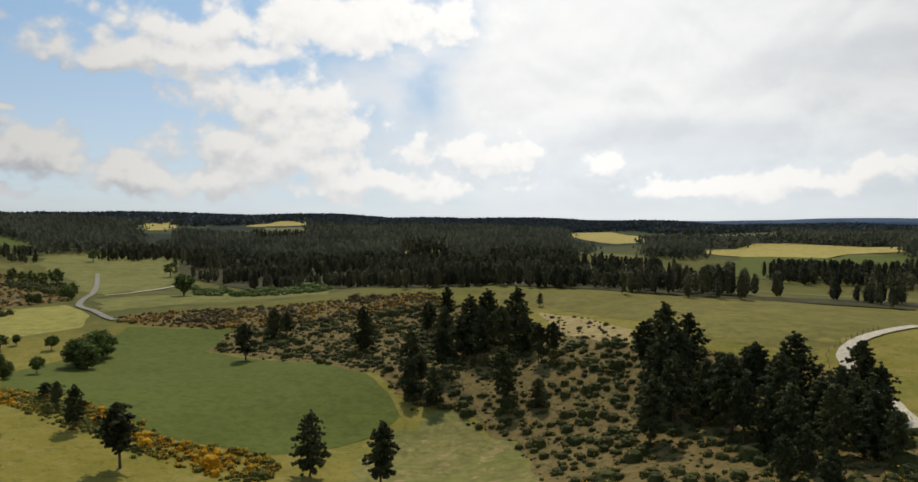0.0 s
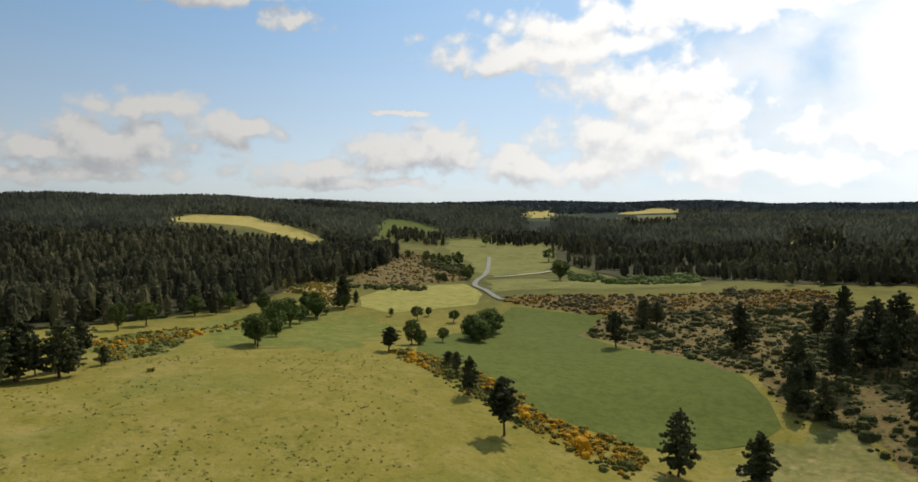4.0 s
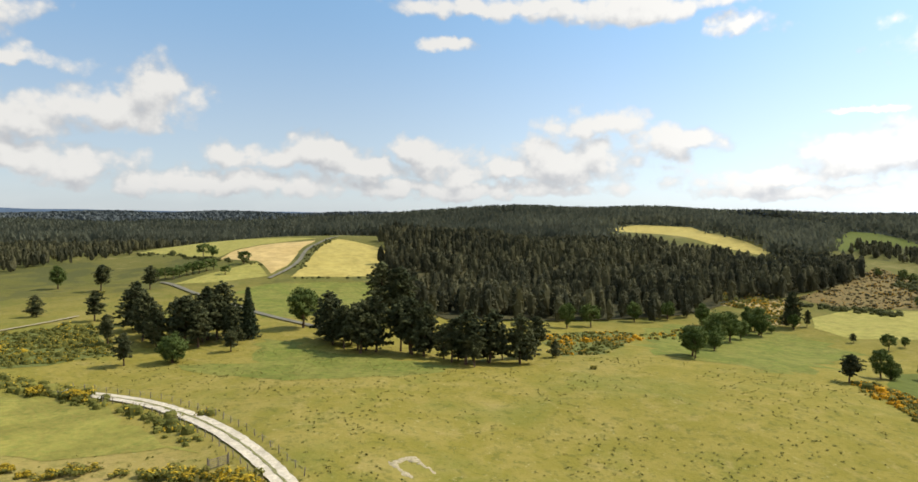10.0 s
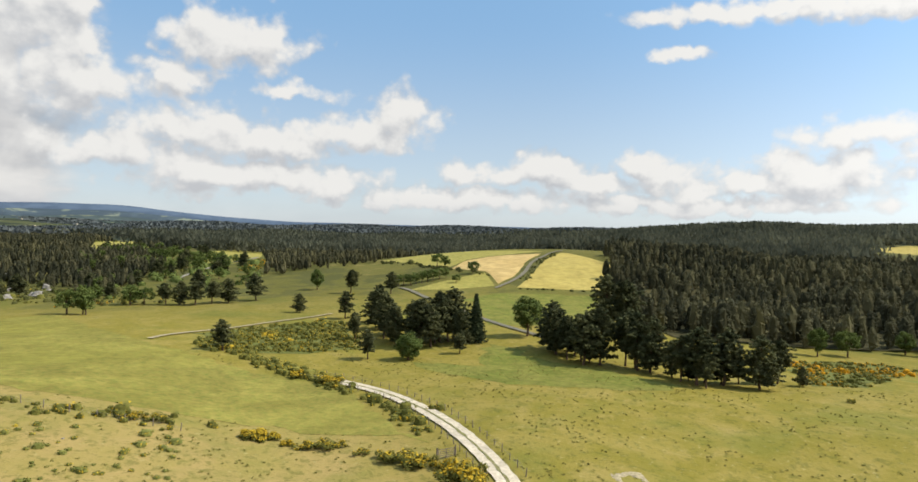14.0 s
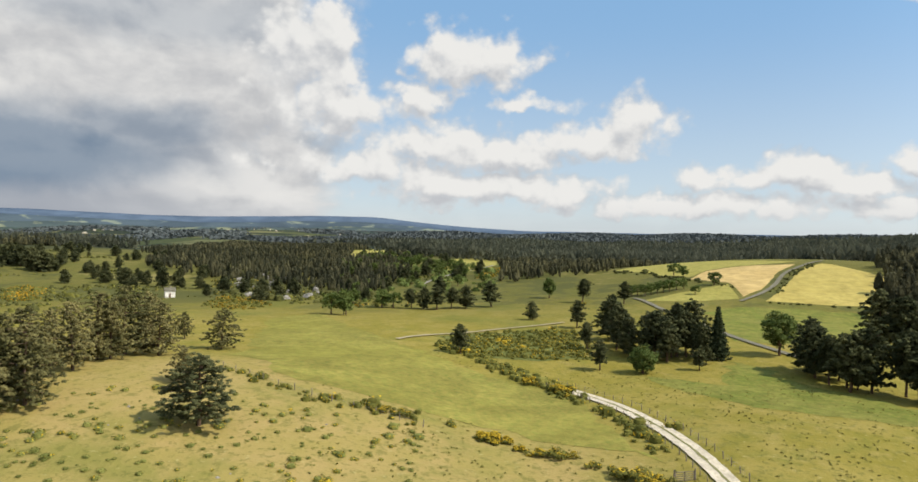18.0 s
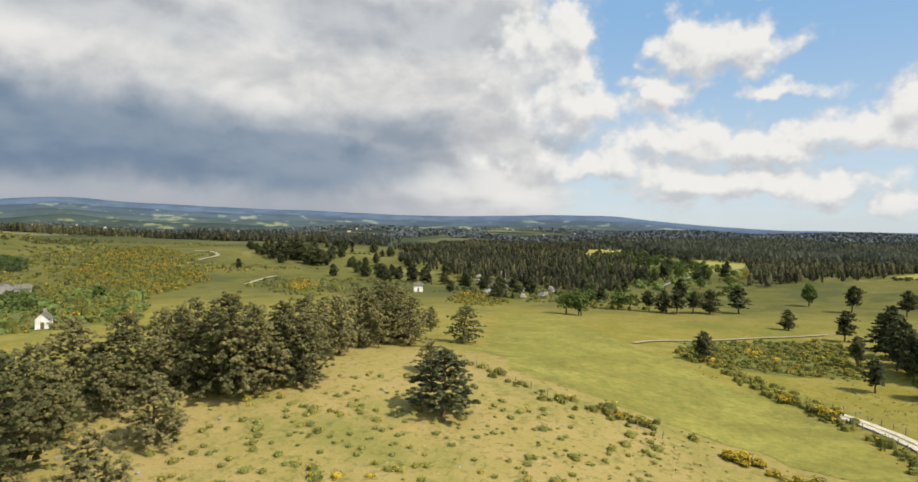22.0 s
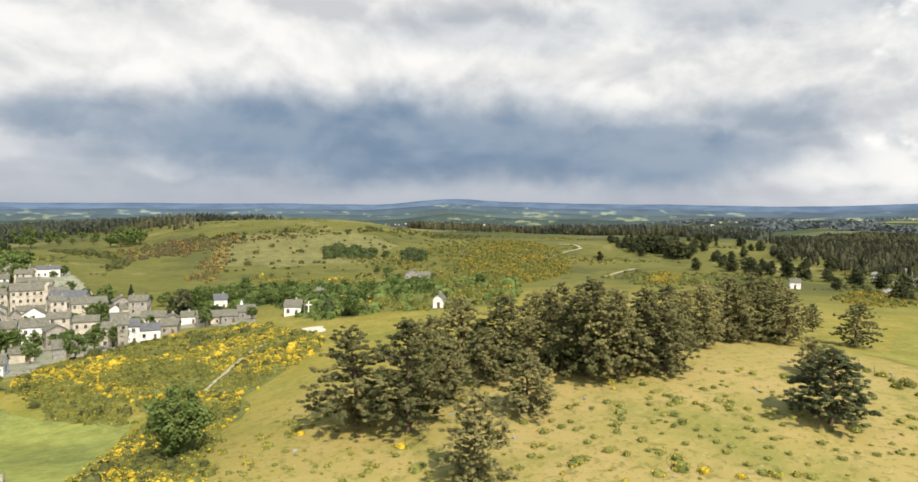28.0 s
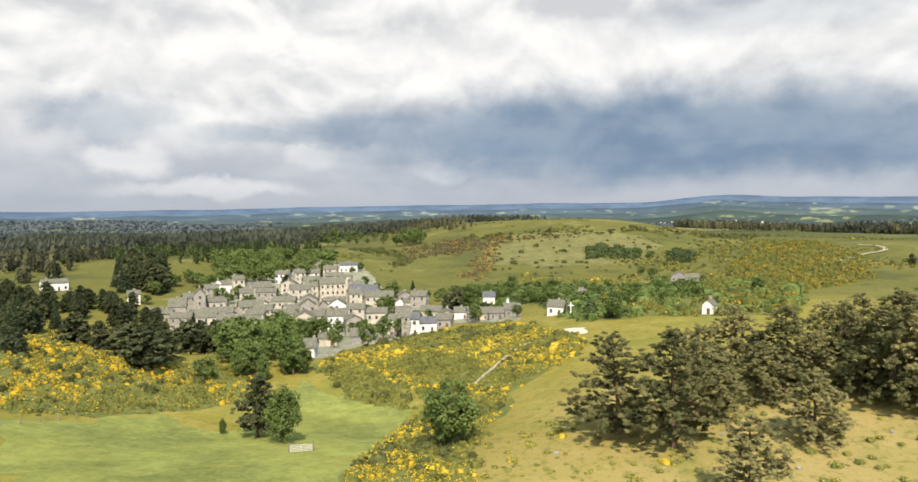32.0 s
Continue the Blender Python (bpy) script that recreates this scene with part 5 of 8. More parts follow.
HEDGE_TREES = [
    (-11.6, -328.9, 10.4), (-15.2, -325.4, 11.5), (-49.8, -428.7, 6.8), (-33.7, -348.2, 6.1), (-50.9, -322.2, 5.7), (-56.5, -331.5, 4.7), (-62.8, -230.4, 8.4), (-75.1, -262.9, 7.2),
    (-147.1, -450.8, 7.5), (-93.5, -269.4, 5.0), (-73.7, -313.1, 4.5), (4.5, -356.3, 8.8), (-4.9, -381.7, 6.0), (-112.3, -283.4, 5.9), (-154.2, -315.0, 8.0),
]
KNOLL_DARK = [
    (148.8, -887.0, 17.3), (130.0, -873.4, 20.1), (112.2, -887.2, 14.1), (97.9, -888.2, 10.9), (75.3, -834.6, 11.7), (59.4, -809.6, 9.9), (30.1, -713.2, 18.7), (22.0, -697.6, 18.3),
    (14.3, -683.4, 16.7), (-171.7, -559.5, 7.2), (-179.6, -551.3, 7.1), (-151.0, -455.9, 6.7),
]

lay("crop_field", GREEN_CROP, M_CROP, "smooth green field of young cereal in the hollow")
lay("hollow_meadow", HOLLOW_MEADOW, M_BRIGHT, "lush green meadow in the hollow below the village", step=4, wobble=1.3)
lay("long_pasture", LONG_PASTURE, M_LONG, "smooth green pasture between fences", step=4, wobble=1.3)
lay("row_meadow", ROW_MEADOW, M_LUSH, "green meadow below the pine row", step=4, wobble=1.3)
lay("lane_meadow", LANE_MEADOW, M_LUSH, "green meadow below the golden fields", step=5, wobble=1.5)
lay("yellow_meadow", YELLOW_MEADOW, M_MEADOW, "yellowish mown meadow on the valley floor")
lay("hill_field", GOLD_HILL, M_GOLD, "golden field on the brow above the wood", step=15)
lay("ripe_field", CROP_A, M_GOLD, "pale golden field beside the lane", step=8)
lay("hay_field", CROP_B, M_TAN, "tan field of cut hay on the slope", step=8)
lay("grass_field", CROP_C, M_MEADOW, "yellow-green grass strip along the hill brow", step=8)
lay("lane_field", CROP_D, M_MEADOW, "narrow yellowish field beside the lane", step=8)
ribbon("lane", LANE, 2.4, M_TAR, "narrow grey lane between golden fields", "road")
ribbon("vale_road", VALE_ROAD, 3.0, M_ASPHALT, "grey road through the wooded vale", "road")
lay("valley_floor", VALLEY_FLOOR, M_HAYMEADOW, "pale yellow-green pasture along the valley floor", step=10, wobble=2.5)
lay("valley_strip", VALLEY_STRIP, M_HAYMEADOW, "pale green strip of pasture below the wood", step=8, wobble=1.5)
lay("valley_meadow", VALLEY_MEADOW, M_LUSH, "dark lush grass in the damp valley bottom", step=5, wobble=3.5)
lay("hill_pasture", HILL_PASTURE, M_HILLGRASS, "pale grazed pasture on the brow above the village", step=12, wobble=4.0)
lay("valley_brow_field", VALLEY_GREEN, M_CROP, "green pasture on the brow between dark woods", step=12)
lay("wood_clearing", CLEARING_A, M_MEADOW, "pale grassy clearing in the pine wood", step=12)
lay("wood_clearing", CLEARING_B, M_MEADOW, "pale grassy clearing with broom in the wood", step=12)
lay("dry_hollow", DRY_HOLLOW, M_MOTTLED, "dry tan and green grass on the hollow floor", step=4, wobble=1.8)
lay("plateau_field", PLATEAU_FIELD, M_PLATEAU, "dull golden-green field on the plateau", step=8)
lay("bare_slope", TAN_PATCH, M_DRYSLOPE, "dry tan slope dotted with heather", step=5)
for far_ring in (FAR_FIELD_A, FAR_FIELD_B, FAR_FIELD_C, FAR_FIELD_D, FAR_FIELD_E):
    lay("far_field", far_ring, M_GOLD, "far golden field between dark woods", step=40, wobble=3.0, lift=0.6)
lay("far_green_field", FAR_GREEN, M_CROP, "far green field before the golden one", step=25, wobble=3.0, lift=0.4)
lay("dirt_yard", DIRT_YARD, M_GRAVEL, "pale bare earth yard beside the wayside cross", step=3, wobble=0.5)
lay("worn_ring", RING, M_WORN, "bare pale horseshoe worn into the pasture", step=0.8, wobble=0.22, lift=0.05)
ribbon("farm_track", TRACK, 3.5, M_GRAVEL, "pale gravel farm track between fences", "track")
ribbon("farm_track_bend", TRACK_BEND, 1.6, M_WORN, "pale gravel track bending round the heath", "track")
ribbon("track_strip", TRACK[:9], 0.45, M_GRASS_STRIP, "grass strip between the wheel ruts", "grass", lift=0.20, wobble=0.12)
ribbon("farm_track_east", TRACK_EAST, 3.0, M_GRAVEL, "pale gravel track bending over the plateau", "track")
ribbon("road", ROAD, 2.8, M_TAR, "narrow grey asphalt lane", "road")
ribbon("valley_road", VALLEY_ROAD, 3.2, M_ASPHALT, "grey road running up the valley", "road")
ribbon("valley_lane", VALLEY_LANE, 2.4, M_GRAVEL, "pale lane crossing the valley floor", "road")
ribbon("hill_track", HILL_TRACK, 3.6, M_WORN, "pale earth track winding up the far hill", "track")
ribbon("hill_track_low", HILL_TRACK_LOW, 3.4, M_WORN, "pale earth track on the heath", "track")
ribbon("footpath", BROOM_PATH, 0.95, M_WORN, "pale footpath through flowering broom", "path", lift=0.04, wobble=0.15)


# ---- foliage ----
def tufts(centres, radii, n, size, rng, squash=0.75, up=0.35):
    """Loose leaves round each centre: n leaves each, on a shell of uneven thickness. Returns corners and faces."""
    centres, radii = np.asarray(centres, float), np.asarray(radii, float)
    c = np.repeat(centres, n, 0)
    r = np.repeat(radii, n)
    d = rng.normal(size=(len(c), 3))
    d /= np.linalg.norm(d, axis=1, keepdims=True)
    p = c + d * (r * rng.uniform(0.55, 1.05, len(c)))[:, None] * (1, 1, squash)
    nrm = d + rng.normal(size=d.shape) * 0.55 + (0, 0, up)
    nrm /= np.linalg.norm(nrm, axis=1, keepdims=True)
    a = np.cross(nrm, rng.normal(size=d.shape))
    a /= np.linalg.norm(a, axis=1, keepdims=True)
    b = np.cross(nrm, a)
    s = (size * rng.uniform(0.6, 1.5, len(c)))[:, None]
    k = rng.uniform(0.35, 0.9, len(c))[:, None]
    v = np.stack([p - a * s - b * s * k * 0.6, p + a * s - b * s * k * 0.6, p + b * s * k * 1.5], 1).reshape(-1, 3)
    return v, np.arange(len(v)).reshape(-1, 3)


def domes(c, r, flat, rng):
    """An uneven leafy mound under each bush: rows of triangles for every bush."""
    n, k = len(c), 7
    a = np.arange(k) * 2 * math.pi / k + rng.uniform(0, 6.28, (n, 1))
    low = np.stack([np.cos(a), np.sin(a), np.full((n, k), -0.50)], -1) * rng.uniform(0.62, 0.82, (n, k, 1))
    high = np.stack([np.cos(a + 0.4) * 0.55, np.sin(a + 0.4) * 0.55, np.full((n, k), 0.52 * flat)], -1) * rng.uniform(0.75, 1.05, (n, k, 1))
    top = np.stack([rng.normal(0, 0.12, n), rng.normal(0, 0.12, n), np.full(n, 0.74 * flat)], -1)[:, None].repeat(k, 1)
    l2, h2 = np.roll(low, -1, 1), np.roll(high, -1, 1)
    tri = np.concatenate([np.stack([low, l2, high], 2), np.stack([l2, h2, high], 2), np.stack([high, h2, top], 2)], 1)
    return tri * r[:, None, None, None] + c[:, None, None, :]


def tube(path, radii, sides=7):
    """A tapering round limb along a path."""
    path = np.asarray(path, float)
    t = np.gradient(path, axis=0)
    t /= np.linalg.norm(t, axis=1, keepdims=True) + 1e-9
    side = np.cross(t, (0.31, 0.87, 0.38))
    side /= np.linalg.norm(side, axis=1, keepdims=True) + 1e-9
    other = np.cross(t, side)
    a = np.linspace(0, 2 * math.pi, sides, endpoint=False)
    v = path[:, None] + np.asarray(radii)[:, None, None] * (np.cos(a)[None, :, None] * side[:, None] + np.sin(a)[None, :, None] * other[:, None])
    i, j = np.meshgrid(np.arange(len(path) - 1), np.arange(sides), indexing="ij")
    f = np.stack([i * sides + j, i * sides + (j + 1) % sides, (i + 1) * sides + (j + 1) % sides, (i + 1) * sides + j], -1).reshape(-1, 4)
    return v.reshape(-1, 3), f


def part(name, data, mat, parent, label=""):
    """One mesh part under a thing; data is (corners, faces) or a bmesh."""
    if isinstance(data, bmesh.types.BMesh):
        me = bpy.data.meshes.new(name)
        data.to_mesh(me)
        data.free()
        me.materials.append(mat)
    elif isinstance(data, bpy.types.Mesh):
        me = data
    else:
        me = raw_mesh(name, data[0], data[1], mat)
    ob = new(name, me)
    ob.parent = parent
    return tagged(ob, label)


def pine_model(seed, spread=0.38, bare=0.10, peak=0.30, leaves=28, size=0.088, limbs=True, needles=None, boughs=58, dome=0.85):
    """A Scots pine ten metres tall: leaning trunk, crooked limbs, needles in flat layered pads, a rounded top."""
    rng = np.random.default_rng(seed)
    root = tagged(new("pine_tree"), "dark green Scots pine", "tree")
    hs = np.linspace(-0.3, 9.3, 9)
    lean = rng.normal(0, 0.035, 2)
    wob = np.cumsum(rng.normal(0, 0.09, (9, 2)), 0)
    axis = np.c_[lean[0] * hs + wob[:, 0] - wob[1, 0], lean[1] * hs + wob[:, 1] - wob[1, 1], hs]
    part("trunk", tube(axis, np.linspace(0.26, 0.04, 9)), M_BARK, root)
    at = lambda h: np.array([np.interp(h, hs, axis[:, q]) for q in range(3)])
    centres, radii = [], []
    lobes = rng.uniform(0.78, 1.22, 7)
    for q in range(boughs):
        f = (q + rng.uniform(0, 1.0)) / boughs
        h = 10 * (bare + (0.93 - bare) * f)
        a = q * 2.4 + rng.uniform(-0.5, 0.5)
        shape = 0.62 + 0.38 * (f / peak) ** 0.7 if f < peak else max(0.0, 1.0 - ((f - peak) / (1.0 - peak)) ** 1.6) ** dome
        reach = 10 * spread * (0.10 + 0.90 * shape) * rng.uniform(0.72, 1.12) * lobes[int(a / 6.2832 * 7) % 7]
        base = at(h)
        out = np.array([math.cos(a), math.sin(a), 0])
        rise = rng.uniform(-0.10, 0.18) + 0.25 * f
        bend = np.array([-out[1], out[0], 0]) * rng.uniform(-0.25, 0.25) * reach
        along = lambda s: base + out * reach * s + bend * s * s + np.array([0, 0, reach * rise * s - 0.14 * reach * s * s + 0.10])
        if limbs and q % 4 == 0:
            part("limb", tube([base + rng.normal(0, 0.03, 3), along(0.4), along(0.75), along(0.95)], (0.085, 0.06, 0.04, 0.015), 5), M_BARK, root)
        for s in np.linspace(0.20, 1.0, max(4, int(2 + reach * 3.3))):
            centres.append(along(s) + rng.normal(0, 0.26, 3) * (1, 1, 0.8))
            radii.append(rng.uniform(0.21, 0.46) * (1.08 - 0.22 * f) * (0.78 + 0.32 * s))
    v, f = tufts(centres, radii, leaves, size, rng, 0.46, 1.2)
    if leaves > 12:
        core = domes(np.array(centres), np.array(radii) * 0.82, 0.6, rng).reshape(-1, 3)
        v, f = np.vstack([v, core]), np.arange(len(v) + len(core)).reshape(-1, 3)
    part("crown", (v, f), needles or M_PINE, root)
    return root


def spruce_model(seed):
    """A spruce ten metres tall: straight trunk and drooping whorls."""
    rng = np.random.default_rng(seed)
    root = tagged(new("spruce_tree"), "pointed dark spruce", "tree")
    part("trunk", tube([(0, 0, -0.3), (0, 0, 4), (0, 0, 9.8)], (0.2, 0.12, 0.02)), M_BARK, root)
    centres, radii = [], []
    for h in np.linspace(0.9, 9.7, 20):
        r = 2.1 * (1 - h / 10.2)
        for a in np.arange(rng.uniform(0, 1), 6.28, 6.28 / max(3, int(3 + r * 4))):
            for s in (0.5, 1.0):
                rr = r * s * rng.uniform(0.85, 1.12)
                centres.append((math.cos(a) * rr, math.sin(a) * rr, h - 0.25 * rr))
                radii.append(0.28 + 0.18 * r * s)
    part("crown", tufts(centres, radii, 30, 0.19, rng, 0.5, 0.3), M_SPRUCE, root)
    return root


def round_model(seed, clumps=70, leaves=85, mat=None, flat=1.0, trunk=0.14, size=0.19, limbs=6):
    """A broad-leaved tree ten metres tall with a billowing crown."""
    rng = np.random.default_rng(seed)
    root = tagged(new("leafy_tree"), "round green broad-leaved tree", "tree")
    part("trunk", tube([(0, 0, -0.3), (0.08, 0.05, 2), (0.0, 0.1, 4.5), (0.1, 0, 7)], (0.3, 0.22, 0.14, 0.04)), M_BARK, root)
    centres, radii = [], []
    for q in range(limbs):
        a = q * 1.05 + rng.uniform(-0.3, 0.3)
        h0 = 10 * trunk + rng.uniform(0, 2.0)
        tip = np.array([math.cos(a) * 2.4, math.sin(a) * 2.4, h0 + 2.8 + rng.uniform(0, 1.4)])
        part("limb", tube([(0, 0, h0), tip * (0.45, 0.45, 0.75), tip], (0.12, 0.08, 0.03), 5), M_BARK, root)
    for q in range(clumps):
        d = rng.normal(size=3)
        d /= np.linalg.norm(d)
        k = rng.uniform(0.55, 1.0)
        centres.append((d[0] * 3.3 * k * flat, d[1] * 3.3 * k * flat, 10 * (trunk + (1 - trunk) * 0.5) + d[2] * (10 * (1 - trunk) * 0.5 - 0.7) * k))
        radii.append(rng.uniform(0.7, 1.25))
    part("crown", tufts(centres, radii, leaves, size, rng, 0.85, 0.4), mat or M_LEAF, root)
    return root


PINES = [pine_model(11, 0.38, 0.09, 0.26), pine_model(12, 0.43, 0.06, 0.24), pine_model(13, 0.36, 0.13, 0.36), pine_model(14, 0.45, 0.08, 0.30), pine_model(15, 0.39, 0.11, 0.40), pine_model(16, 0.41, 0.06, 0.22)]
PINES_LONE = [pine_model(61, 0.41, 0.12, 0.26, 40, 0.095, needles=M_PINE_SHADED, boughs=66)]
PINES_MID = [pine_model(41, 0.30, 0.20, 0.40, 22, 0.19, needles=M_PINE_SHADED), pine_model(42, 0.36, 0.12, 0.30, 22, 0.19, needles=M_PINE_SHADED), pine_model(43, 0.27, 0.30, 0.50, 22, 0.19, needles=M_PINE_SHADED), pine_model(44, 0.33, 0.10, 0.28, 22, 0.19, needles=M_PINE_SHADED), pine_model(45, 0.29, 0.24, 0.45, 22, 0.19, needles=M_PINE_SHADED)]
PINES_FAR = [pine_model(17, 0.34, 0.08, 0.3, 9, 0.36, False, M_PINE_SHADED), pine_model(18, 0.30, 0.1, 0.4, 9, 0.36, False, M_PINE_SHADED), pine_model(19, 0.39, 0.06, 0.3, 9, 0.36, False, M_PINE_SHADED)]
ROUNDS_FAR = [round_model(34, 45, 26, size=0.34, limbs=0), round_model(35, 45, 26, flat=1.15, size=0.34, limbs=0), round_model(36, 45, 26, flat=0.9, size=0.34, limbs=0)]
SPRUCE = spruce_model(21)
ROUNDS = [round_model(31), round_model(32, flat=1.15), round_model(33, flat=0.85, trunk=0.08)]
LOW_ROUNDS = [round_model(37, 90, 80, flat=0.9, trunk=0.0), round_model(38, 90, 80, flat=1.0, trunk=0.01)]
for first in (*PINES, *PINES_LONE, *PINES_MID, *PINES_FAR, SPRUCE, *ROUNDS, *LOW_ROUNDS, *ROUNDS_FAR):
    first.matrix_world = Matrix.Translation((0, 0, -500))
RNG = random.Random(7)
used_models = set()


def plant(models, rows, label, group, wide=1.0):
    """One tree for each place and height."""
    for x, y, h in rows:
        model = RNG.choice(models)
        s = h / 10.0
        w = s * RNG.uniform(0.9, 1.12) * wide
        m = Matrix.LocRotScale((x, y, gz(x, y) - 0.05), Euler((0, 0, RNG.uniform(0, 6.28))), (w, w, s))
        tree = copy_thing(model, Matrix.Identity(4))
        tree.matrix_basis = m
        tagged(tree, label, "tree", group)


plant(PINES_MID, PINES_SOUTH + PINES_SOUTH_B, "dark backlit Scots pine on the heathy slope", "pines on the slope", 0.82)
plant(LOW_ROUNDS, CLUMP_SOUTH, "dense dark green tree in the meadow clump", "trees in the meadow clump", 1.35)
plant(ROUNDS, ROUND_TREES_SOUTH, "round leafy tree beside the meadow", "leafy trees in the valley")
plant(PINES_MID, PINES_BANK, "low dark pine on the flowering bank", "pines on the bank", 1.3)
plant(PINES_MID, PINES_ROW, "tall dark pine in the row below the pasture", "pines in the row")
plant(ROUNDS, ROUND_TREES_ROW, "bright green broad-leaved tree along the lane", "leafy trees along the lane")
plant(PINES_MID, PINES_WEST, "dark pine in the clump beside the track", "pines beside the track", 1.1)
plant([SPRUCE], SPRUCES, "pointed dark spruce beside the pines", "spruces")
plant(PINES_MID, PINES_SLOPE_MORE, "dark Scots pine on the heathy slope", "pines on the slope", 0.74)
plant(PINES_MID, PINES_ROW_MORE, "dark pine crowded into the row", "pines in the row", 0.85)
plant(PINES_LONE, LONE_PINE, "lone full-crowned Scots pine on the dry pasture", "pines in the grove", 1.18)
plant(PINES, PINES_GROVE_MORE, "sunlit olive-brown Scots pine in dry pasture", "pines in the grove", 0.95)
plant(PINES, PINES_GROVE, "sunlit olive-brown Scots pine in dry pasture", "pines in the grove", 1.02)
plant(LOW_ROUNDS[:1], LIGHT_BUSH, "big pale green round bush beside the pines", "bushes beside the pines", 1.35)
plant(LOW_ROUNDS[1:], WILLOW, "broad grey-green willow bush below the broom", "bushes below the broom", 1.2)
plant(LOW_ROUNDS, ROUND_TREES_EAST, "bushy green tree in the hollow meadow", "leafy trees in the hollow", 0.72)
plant(PINES_MID[1:2], PINE_EAST, "dark ragged pine beside the leafy tree", "pines in the hollow", 0.75)


def sprays(c, a, k, rng):
    """One drooping triangular spray of needles at each place, facing outwards at bearing a."""
    n = len(c)
    out = np.stack([np.cos(a), np.sin(a), rng.uniform(0.4, 1.8, n)], -1) + rng.normal(0, 0.28, (n, 3))
    out /= np.linalg.norm(out, axis=1, keepdims=True)
    side = np.cross(out, (0, 0, 1.0))
    side /= np.linalg.norm(side, axis=1, keepdims=True) + 1e-9
    rise = np.cross(side, out)
    k = np.asarray(k)[:, None]
    turn = rng.uniform(-0.5, 0.5, (n, 1))
    v = np.stack([c - side * k - rise * k * (0.7 + turn), c + side * k - rise * k * (0.7 - turn), c + rise * k * 1.1], 1).reshape(-1, 3)
    return v, np.arange(3 * n).reshape(-1, 3)


def wood(name, ring, label, spacing, height, leaves, mat, seed, conical=0.10, floor=True, size=0.8, gaps=-1.0):
    """A stand of trees, too many to count, in one mesh."""
    rng = np.random.default_rng(seed)
    e = np.array(ring)
    lo, hi = e.min(0), e.max(0)
    n = int((hi[0] - lo[0]) * (hi[1] - lo[1]) / spacing ** 2)
    p = rng.uniform(lo - 4, hi + 4, (n, 2))
    p = p[inside(p + rng.normal(0, 4, p.shape), ring)]
    for gap in (CLEARING_A, CLEARING_B, CLEARING_BROOM):
        for k in (1.0, 1.03, 1.06, 1.1):
            p = p[~inside(p * k, gap)]
    thin_out = np.sin(p[:, 0] / 39 + 1.7 * np.sin(p[:, 1] / 53)) * np.sin(p[:, 1] / 47 + 1.3 * np.sin(p[:, 0] / 41)) + rng.normal(0, 0.12, len(p))
    p = p[thin_out > gaps]
    if not len(p):
        return
    stand = 0.5 + 0.5 * np.sin(p[:, 0] / 31 + 1.7 * np.sin(p[:, 1] / 43)) * np.sin(p[:, 1] / 27 + 1.3 * np.sin(p[:, 0] / 37))
    h = height * (0.62 + 0.38 * stand) * rng.uniform(0.74, 1.14, len(p))
    z = ground_z(p[:, 0], p[:, 1])
    wide = rng.uniform(0.22, 0.36, len(p))
    # a solid ragged crown, with loose sprays round it
    sides, rings = 6, []
    turn = rng.uniform(0, 6.283, (len(p), 1))
    for level, girth in ((0.10, 0.62), (0.34, 1.0), (0.66, 0.80 - 0.22 * conical), (0.88, 0.52 - 0.26 * conical)):
        a = turn + np.arange(sides) * 6.283 / sides + rng.uniform(-0.4, 0.4, (len(p), sides))
        rr = (h * wide * girth)[:, None] * rng.uniform(0.30, 0.80, a.shape)
        rings.append(np.stack([p[:, :1] + np.cos(a) * rr, p[:, 1:] + np.sin(a) * rr, (z + h * level)[:, None] + rng.uniform(-0.09, 0.09, a.shape) * h[:, None]], -1))
    tip = np.stack([p[:, 0] + rng.normal(0, 0.4, len(p)), p[:, 1] + rng.normal(0, 0.4, len(p)), z + h], -1)[:, None].repeat(sides, 1)
    tri = [np.stack([rings[3], np.roll(rings[3], -1, 1), tip], 2)]
    for low, top in zip(rings, rings[1:]):
        tri += [np.stack([low, np.roll(low, -1, 1), top], 2), np.stack([np.roll(low, -1, 1), np.roll(top, -1, 1), top], 2)]
    solid = np.concatenate([q.reshape(-1, 3, 3) for q in tri]).reshape(-1, 3)
    owner = [np.repeat(np.arange(len(p)), sides)] * 7
    t = np.repeat(np.arange(len(p)), leaves)
    f = rng.uniform(0.12, 0.97, len(t)) ** 0.8
    rad = h[t] * wide[t] * ((1.05 - f) * conical + (1 - conical) * np.sqrt(np.clip(1.05 - f, 0, 1))) * rng.uniform(0.72, 1.12, len(t))
    a = rng.uniform(0, 6.283, len(t))
    c = np.stack([p[t, 0] + np.cos(a) * rad, p[t, 1] + np.sin(a) * rad, z[t] + h[t] * f], -1)
    v, fc = sprays(c, a, size * height / 15 * rng.uniform(0.40, 1.05, len(t)), rng)
    t = np.concatenate([t, *owner])
    v = np.vstack([v, solid])
    me = raw_mesh(name, v, np.arange(len(v)).reshape(-1, 3), mat)
    tone = me.attributes.new("tone", "FLOAT", "FACE")
    tone.data.foreach_set("value", np.ascontiguousarray(rng.normal(-0.05, 0.22, len(p))[t], dtype=np.float32))
    tagged(new(name, me), label, "woodland", kind="stuff")
